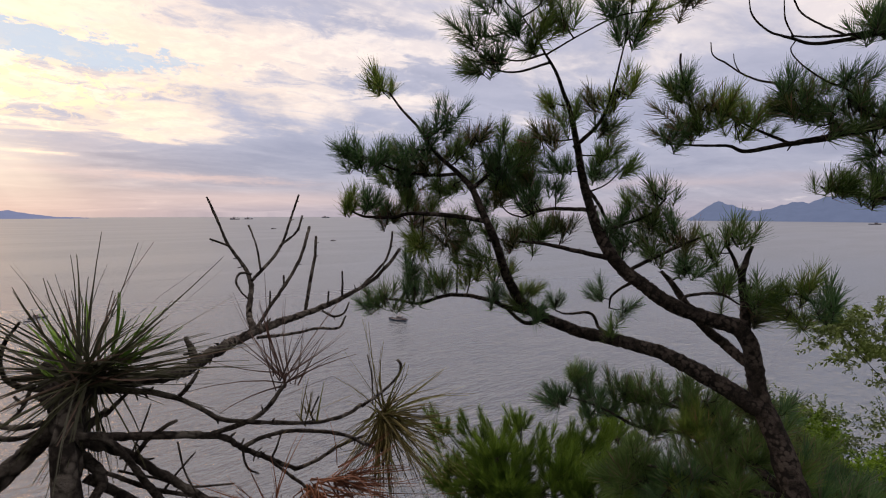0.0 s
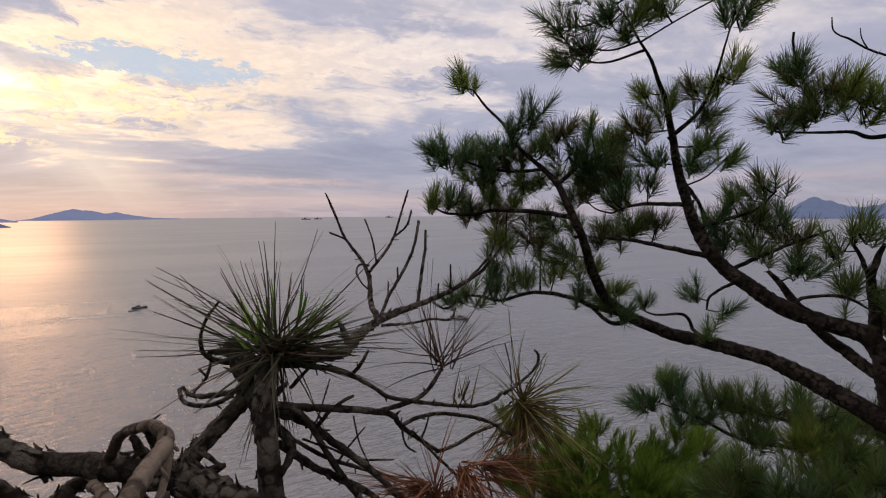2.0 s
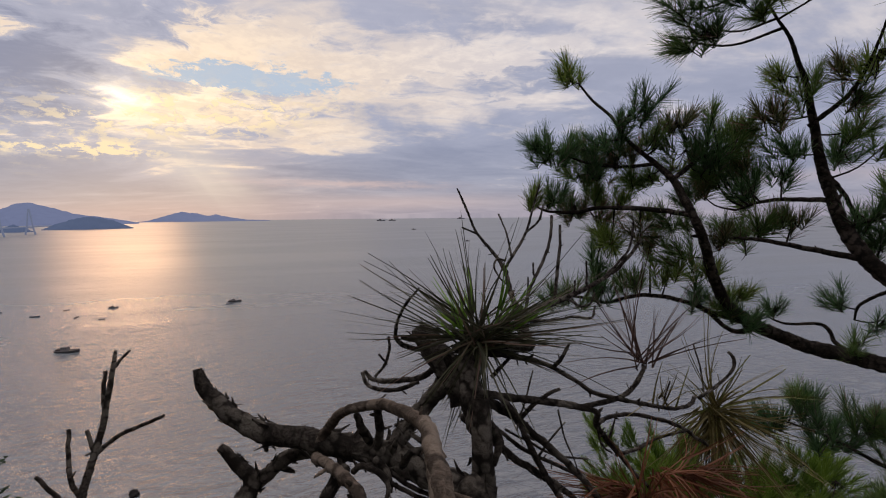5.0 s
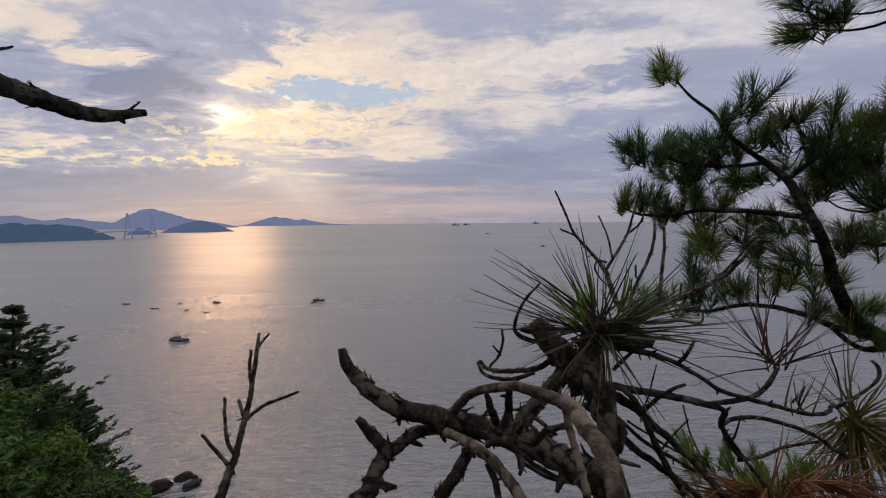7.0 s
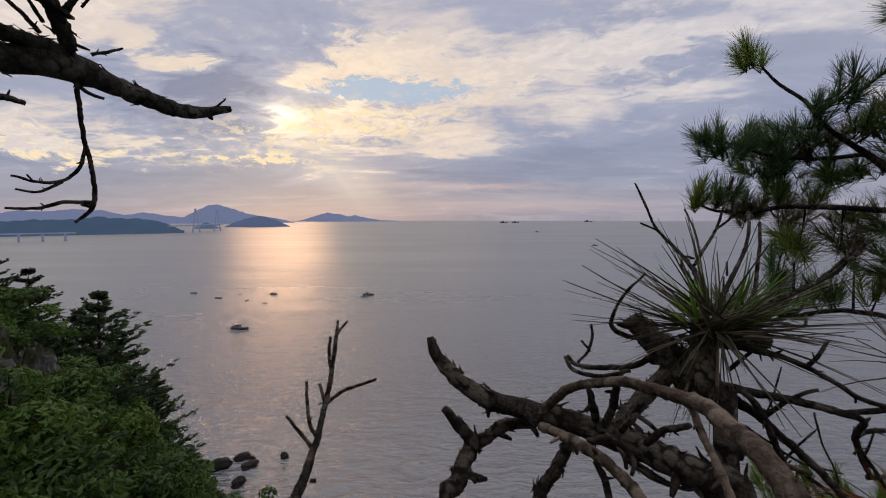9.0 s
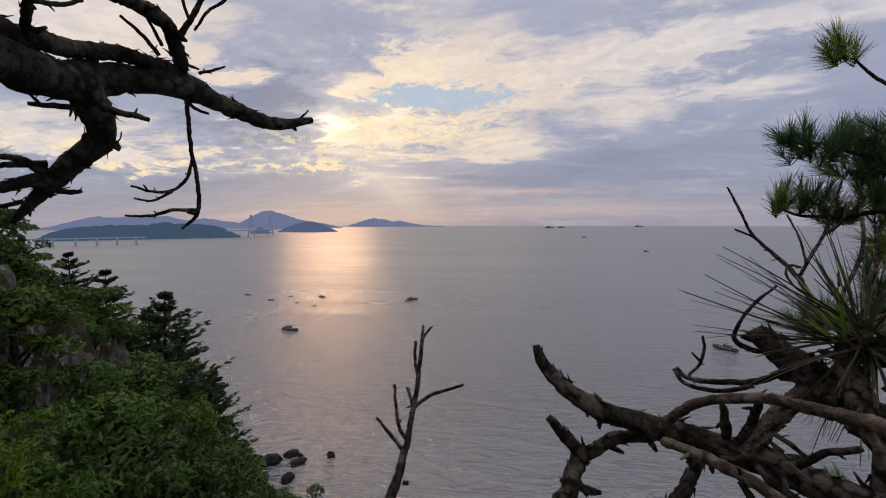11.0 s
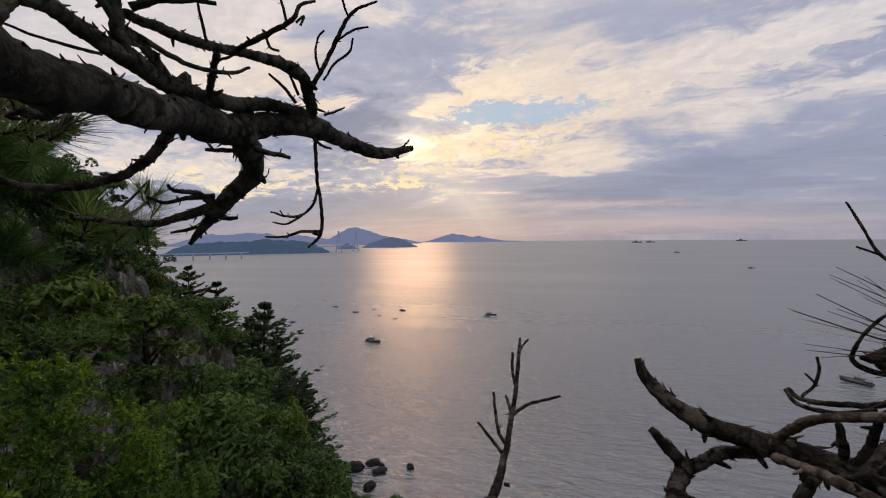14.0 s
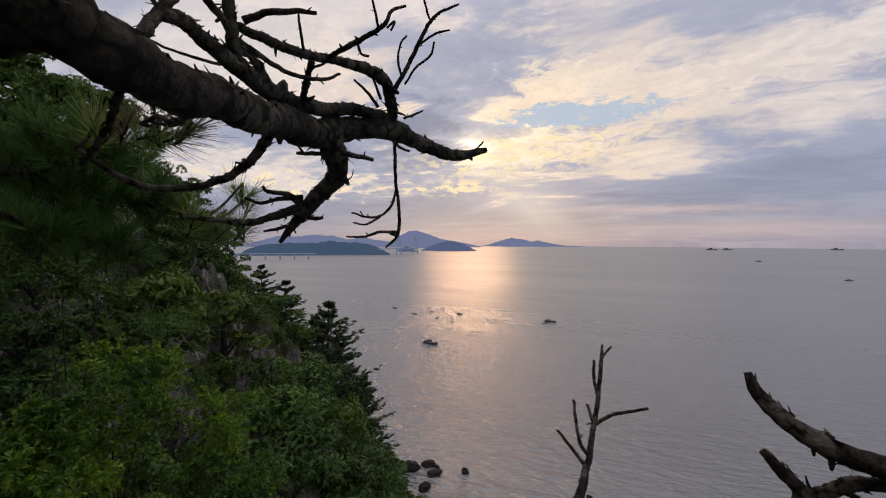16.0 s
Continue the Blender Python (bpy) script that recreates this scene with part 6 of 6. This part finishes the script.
# dead limb overhead and its twigs
limb(pine_f, "branch", [(-0.78, -0.22, 46.05, 0.085), (-0.52, -0.08, 46.12, 0.075), (-0.264, 0.185, 46.092, 0.0330), (-0.264, 0.212, 46.080, 0.0305), (-0.272, 0.241, 46.069, 0.0285), (-0.295, 0.257, 46.070, 0.0275), (-0.317, 0.271, 46.072, 0.0265), (-0.380, 0.317, 46.077, 0.0262), (-0.515, 0.385, 46.101, 0.0278), (-0.701, 0.477, 46.138, 0.0334), (-0.801, 0.579, 46.153, 0.0362), (-0.831, 0.668, 46.184, 0.0284), (-0.840, 0.776, 46.201, 0.0284), (-0.881, 0.862, 46.196, 0.0217), (-0.925, 0.959, 46.185, 0.0206), (-0.942, 1.072, 46.180, 0.0170), (-0.940, 1.172, 46.208, 0.0088)])
limb(pine_f, "branch", [(-0.291, 0.238, 46.082, 0.0086), (-0.326, 0.258, 46.109, 0.0076), (-0.346, 0.274, 46.143, 0.0072), (-0.354, 0.291, 46.176, 0.0060), (-0.353, 0.303, 46.204, 0.0047)])
limb(pine_f, "branch", [(-0.345, 0.277, 46.147, 0.0077), (-0.373, 0.297, 46.158, 0.0087), (-0.436, 0.325, 46.163, 0.0099), (-0.516, 0.368, 46.170, 0.0124), (-0.614, 0.417, 46.181, 0.0155), (-0.706, 0.489, 46.187, 0.0166), (-0.785, 0.587, 46.205, 0.0158), (-0.816, 0.677, 46.227, 0.0149), (-0.826, 0.770, 46.219, 0.0167)])
limb(pine_f, "branch", [(-0.475, 0.352, 46.269, 0.0082), (-0.489, 0.360, 46.239, 0.0087), (-0.503, 0.364, 46.206, 0.0100), (-0.525, 0.373, 46.176, 0.0109), (-0.558, 0.390, 46.167, 0.0111)])
limb(pine_f, "branch", [(-0.470, 0.327, 46.235, 0.0056), (-0.484, 0.343, 46.227, 0.0057), (-0.501, 0.359, 46.213, 0.0059)])
limb(pine_f, "branch", [(-0.515, 0.372, 46.228, 0.0069), (-0.586, 0.440, 46.247, 0.0084), (-0.634, 0.505, 46.261, 0.0086), (-0.683, 0.583, 46.282, 0.0094), (-0.729, 0.660, 46.300, 0.0124), (-0.764, 0.717, 46.298, 0.0151), (-0.792, 0.754, 46.275, 0.0142), (-0.822, 0.776, 46.224, 0.0146)])
limb(pine_f, "branch", [(-0.510, 0.379, 46.237, 0.0062), (-0.499, 0.411, 46.254, 0.0053), (-0.498, 0.450, 46.266, 0.0045), (-0.498, 0.487, 46.273, 0.0030)])
limb(pine_f, "twig", [(-0.625, 0.498, 46.259, 0.0042), (-0.595, 0.485, 46.284, 0.0035), (-0.557, 0.471, 46.298, 0.0029)])
limb(pine_f, "branch", [(-0.658, 0.559, 46.277, 0.0052), (-0.594, 0.578, 46.280, 0.0055), (-0.537, 0.585, 46.274, 0.0047), (-0.499, 0.607, 46.286, 0.0042), (-0.485, 0.614, 46.307, 0.0032), (-0.471, 0.636, 46.315, 0.0023)])
limb(pine_f, "twig", [(-0.507, 0.600, 46.277, 0.0037), (-0.497, 0.588, 46.304, 0.0031), (-0.489, 0.578, 46.326, 0.0025)])
limb(pine_f, "twig", [(-0.499, 0.612, 46.282, 0.0028), (-0.489, 0.622, 46.293, 0.0030), (-0.498, 0.619, 46.279, 0.0030)])
limb(pine_f, "twig", [(-0.570, 0.583, 46.279, 0.0039), (-0.575, 0.593, 46.260, 0.0034), (-0.571, 0.608, 46.257, 0.0032)])
limb(pine_f, "branch", [(-0.790, 0.758, 46.277, 0.0064), (-0.760, 0.784, 46.334, 0.0056), (-0.732, 0.801, 46.387, 0.0056), (-0.708, 0.815, 46.429, 0.0047), (-0.688, 0.835, 46.454, 0.0039), (-0.658, 0.873, 46.473, 0.0025)])
limb(pine_f, "twig", [(-0.769, 0.776, 46.310, 0.0045), (-0.759, 0.760, 46.351, 0.0043), (-0.742, 0.760, 46.387, 0.0034), (-0.730, 0.770, 46.401, 0.0033)])
limb(pine_f, "twig", [(-0.770, 0.784, 46.298, 0.0035), (-0.745, 0.803, 46.336, 0.0042), (-0.720, 0.829, 46.362, 0.0042), (-0.704, 0.831, 46.391, 0.0036)])
limb(pine_f, "twig", [(-0.722, 0.802, 46.386, 0.0040), (-0.695, 0.831, 46.408, 0.0039), (-0.676, 0.858, 46.415, 0.0032)])
limb(pine_f, "twig", [(-0.700, 0.818, 46.434, 0.0036), (-0.693, 0.799, 46.465, 0.0036), (-0.683, 0.788, 46.490, 0.0028)])
limb(pine_f, "twig", [(-0.799, 0.769, 46.271, 0.0082), (-0.830, 0.786, 46.183, 0.0070), (-0.853, 0.799, 46.068, 0.0063), (-0.860, 0.812, 46.000, 0.0064), (-0.869, 0.814, 45.923, 0.0065), (-0.887, 0.786, 45.885, 0.0041)])
limb(pine_f, "twig", [(-0.854, 0.802, 46.045, 0.0055), (-0.864, 0.794, 46.004, 0.0055), (-0.876, 0.774, 45.977, 0.0048), (-0.891, 0.740, 45.967, 0.0048), (-0.908, 0.695, 45.979, 0.0032)])
limb(pine_f, "twig", [(-0.874, 0.816, 45.928, 0.0058), (-0.892, 0.772, 45.928, 0.0057), (-0.909, 0.731, 45.915, 0.0049), (-0.924, 0.686, 45.915, 0.0032)])
limb(pine_f, "twig", [(-0.882, 0.768, 45.971, 0.0048), (-0.896, 0.734, 45.949, 0.0040), (-0.908, 0.700, 45.953, 0.0032)])
limb(pine_f, "twig", [(-0.898, 0.727, 45.967, 0.0032), (-0.900, 0.717, 45.983, 0.0024)])
limb(pine_f, "twig", [(-0.875, 0.813, 45.919, 0.0058), (-0.882, 0.796, 45.925, 0.0058)])
limb(pine_f, "branch", [(-0.796, 0.600, 46.150, 0.0310), (-0.830, 0.631, 46.099, 0.0264), (-0.848, 0.629, 46.056, 0.0227), (-0.860, 0.600, 46.021, 0.0214), (-0.873, 0.562, 45.979, 0.0170), (-0.881, 0.533, 45.941, 0.0107), (-0.887, 0.506, 45.898, 0.0040)])
limb(pine_f, "branch", [(-0.873, 0.557, 45.993, 0.0108), (-0.866, 0.518, 46.013, 0.0063), (-0.859, 0.475, 46.017, 0.0048), (-0.846, 0.462, 46.027, 0.0032)])
limb(pine_f, "branch", [(-0.876, 0.551, 45.980, 0.0128), (-0.849, 0.484, 45.959, 0.0094), (-0.876, 0.436, 45.944, 0.0081), (-0.911, 0.374, 45.949, 0.0060), (-0.963, 0.302, 45.958, 0.0047)])
limb(pine_f, "branch", [(-0.872, 0.557, 46.010, 0.0071), (-0.875, 0.507, 46.004, 0.0055), (-0.877, 0.460, 45.991, 0.0041), (-0.874, 0.426, 46.002, 0.0027)])
limb(pine_f, "twig", [(-0.875, 0.557, 45.962, 0.0080), (-0.863, 0.587, 45.958, 0.0073), (-0.854, 0.602, 45.960, 0.0044)])
limb(pine_f, "twig", [(-0.777, 0.623, 46.110, 0.0103), (-0.757, 0.656, 46.102, 0.0083), (-0.737, 0.686, 46.093, 0.0062)])
limb(pine_f, "twig", [(-0.798, 0.590, 46.107, 0.0081), (-0.807, 0.555, 46.105, 0.0067), (-0.813, 0.528, 46.105, 0.0047)])
limb(pine_f, "twig", [(-0.809, 0.543, 46.106, 0.0040), (-0.809, 0.531, 46.120, 0.0033), (-0.809, 0.520, 46.131, 0.0027)])
limb(pine_f, "twig", [(-0.850, 0.624, 46.051, 0.0095), (-0.837, 0.648, 46.051, 0.0074), (-0.829, 0.660, 46.043, 0.0052)])
limb(pine_f, "twig", [(-0.864, 0.594, 46.003, 0.0085), (-0.853, 0.611, 46.011, 0.0071), (-0.845, 0.617, 46.018, 0.0049)])
limb(pine_f, "twig", [(-0.883, 0.523, 45.939, 0.0063), (-0.888, 0.497, 45.930, 0.0056), (-0.892, 0.470, 45.925, 0.0035)])
limb(pine_f, "twig", [(-0.822, 0.521, 45.939, 0.0038), (-0.821, 0.529, 45.920, 0.0026)])
limb(pine_f, "twig", [(-0.788, 0.626, 46.040, 0.0020), (-0.779, 0.647, 46.054, 0.0020), (-0.775, 0.651, 46.071, 0.0013)])
limb(pine_f, "branch", [(-0.690, 0.450, 46.116, 0.0120), (-0.711, 0.430, 46.079, 0.0101), (-0.720, 0.400, 46.042, 0.0088), (-0.716, 0.363, 46.017, 0.0079), (-0.709, 0.312, 45.999, 0.0068), (-0.708, 0.249, 45.996, 0.0061), (-0.701, 0.201, 46.016, 0.0051), (-0.691, 0.157, 46.049, 0.0043)])
limb(pine_f, "branch", [(-0.522, 0.369, 46.212, 0.0049), (-0.552, 0.402, 46.210, 0.0047), (-0.616, 0.472, 46.210, 0.0042), (-0.659, 0.543, 46.228, 0.0039), (-0.663, 0.581, 46.248, 0.0028)])
limb(pine_f, "branch", [(-0.523, 0.376, 46.208, 0.0058), (-0.586, 0.410, 46.203, 0.0074), (-0.640, 0.439, 46.188, 0.0079)])
limb(pine_f, "branch", [(-0.535, 0.388, 46.203, 0.0041), (-0.609, 0.421, 46.194, 0.0051), (-0.671, 0.453, 46.184, 0.0055)])
limb(pine_f, "twig", [(-0.393, 0.305, 46.163, 0.0024), (-0.415, 0.319, 46.162, 0.0026), (-0.485, 0.352, 46.173, 0.0034)])
limb(pine_f, "twig", [(-0.393, 0.305, 46.163, 0.0021), (-0.407, 0.316, 46.165, 0.0018), (-0.421, 0.326, 46.164, 0.0018), (-0.433, 0.340, 46.168, 0.0015)])
limb(pine_f, "twig", [(-0.481, 0.345, 46.153, 0.0032), (-0.424, 0.291, 46.138, 0.0025), (-0.382, 0.262, 46.131, 0.0019)])
limb(pine_f, "branch", [(-0.721, 0.519, 46.188, 0.0067), (-0.686, 0.520, 46.229, 0.0070), (-0.654, 0.520, 46.258, 0.0063)])
limb(pine_f, "twig", [(-0.679, 0.521, 46.250, 0.0042), (-0.668, 0.545, 46.261, 0.0037), (-0.663, 0.555, 46.268, 0.0026)])
limb(pine_f, "twig", [(-0.701, 0.515, 46.221, 0.0043), (-0.695, 0.530, 46.229, 0.0038)])
limb(pine_f, "twig", [(-0.813, 0.731, 46.243, 0.0060), (-0.814, 0.698, 46.279, 0.0052), (-0.816, 0.667, 46.301, 0.0036)])
limb(pine_f, "twig", [(-0.805, 0.734, 46.262, 0.0052), (-0.773, 0.701, 46.295, 0.0043), (-0.741, 0.667, 46.319, 0.0041)])
limb(pine_f, "twig", [(-0.845, 0.819, 46.236, 0.0054), (-0.837, 0.849, 46.250, 0.0046), (-0.833, 0.872, 46.263, 0.0031)])
limb(pine_f, "twig", [(-0.844, 0.777, 46.184, 0.0055), (-0.843, 0.809, 46.155, 0.0056), (-0.838, 0.835, 46.148, 0.0040)])
limb(pine_f, "twig", [(-0.931, 0.992, 46.179, 0.0083), (-0.926, 1.009, 46.160, 0.0074), (-0.918, 1.019, 46.166, 0.0045)])
limb(pine_f, "twig", [(-0.945, 1.118, 46.193, 0.0058), (-0.932, 1.144, 46.220, 0.0039), (-0.933, 1.156, 46.233, 0.0029)])
limb(pine_f, "branch", [(-0.386, 0.306, 46.054, 0.0048), (-0.447, 0.289, 46.055, 0.0042), (-0.495, 0.270, 46.070, 0.0038), (-0.544, 0.249, 46.070, 0.0025)])
limb(pine_f, "branch", [(-0.303, 0.244, 46.044, 0.0043), (-0.368, 0.227, 46.018, 0.0039), (-0.449, 0.196, 45.993, 0.0035)])
clump(pine_f, [(-1.17, 0.48, 46.04, 0.07), (-1.17, 0.46, 46.07, 0.06), (-0.96, 0.38, 45.96, 0.06), (-0.98, 0.33, 45.97, 0.06), (-0.91, 0.43, 45.95, 0.05), (-0.54, 0.31, 46.08, 0.04), (-0.59, 0.27, 46.09, 0.04), (-0.69, 0.22, 46.11, 0.05), (-0.73, 0.18, 46.12, 0.05), (-1.01, 0.40, 45.98, 0.06)], "sparse")

# pine on the slope behind the dead limb
limb(pine_g, "branch", [(-3.05, -1.05, 46.15, 0.06), (-2.272, -0.417, 46.182, 0.0271), (-2.312, -0.260, 46.178, 0.0232), (-2.442, -0.112, 46.167, 0.0192), (-2.567, 0.071, 46.136, 0.0140), (-2.681, 0.268, 46.047, 0.0088), (-2.781, 0.440, 45.956, 0.0054)])
limb(pine_g, "branch", [(-2.319, -0.226, 46.177, 0.0133), (-2.229, -0.079, 46.280, 0.0103), (-2.234, 0.057, 46.347, 0.0078), (-2.245, 0.161, 46.331, 0.0042)])
limb(pine_g, "branch", [(-3.05, -1.05, 45.85, 0.04), (-2.196, -0.367, 45.999, 0.0158), (-2.234, -0.210, 45.959, 0.0131), (-2.361, -0.062, 45.914, 0.0093), (-2.478, 0.100, 45.888, 0.0046)])
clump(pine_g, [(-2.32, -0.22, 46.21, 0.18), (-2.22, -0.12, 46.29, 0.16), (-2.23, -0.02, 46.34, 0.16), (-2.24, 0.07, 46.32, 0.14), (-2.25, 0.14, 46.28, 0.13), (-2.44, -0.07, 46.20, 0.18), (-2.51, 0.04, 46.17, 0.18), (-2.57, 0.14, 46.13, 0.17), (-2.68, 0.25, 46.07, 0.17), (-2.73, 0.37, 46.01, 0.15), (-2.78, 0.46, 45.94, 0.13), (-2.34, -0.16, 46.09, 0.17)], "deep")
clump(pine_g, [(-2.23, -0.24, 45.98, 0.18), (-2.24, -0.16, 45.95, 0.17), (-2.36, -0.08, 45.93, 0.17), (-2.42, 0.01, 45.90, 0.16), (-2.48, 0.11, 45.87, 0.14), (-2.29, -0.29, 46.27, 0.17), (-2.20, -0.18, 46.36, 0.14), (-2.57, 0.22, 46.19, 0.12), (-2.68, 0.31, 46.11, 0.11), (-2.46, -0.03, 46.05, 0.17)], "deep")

# ---- young pines lower down ----


def young_pine(at, label, tops, r):
    x, y = at
    g = ground_height(x, y)
    t = pine((x, y, g), label, "pine", 0.12, 0.0, 0.3)
    zt = max(q[2] for q in tops)
    limb(t, "trunk", [(x, y + 0.5, g - 0.9, r), (x, y + 0.5, (g + zt) / 2 - 0.4, r * 0.8), (x + 0.02, y + 0.4, zt - 0.75, r * 0.35)])
    clump(t, tops, "light")


rng_y = random.Random(3)
young_pine((1.35, 4.45), "young bright green pine on the slope below", [(1.48 + rng_y.uniform(-0.9, 1.0), 4.4 + rng_y.uniform(-0.5, 0.5), 43.70 + rng_y.uniform(-0.7, 0.16), rng_y.uniform(0.18, 0.28)) for _ in range(60)], 0.03)
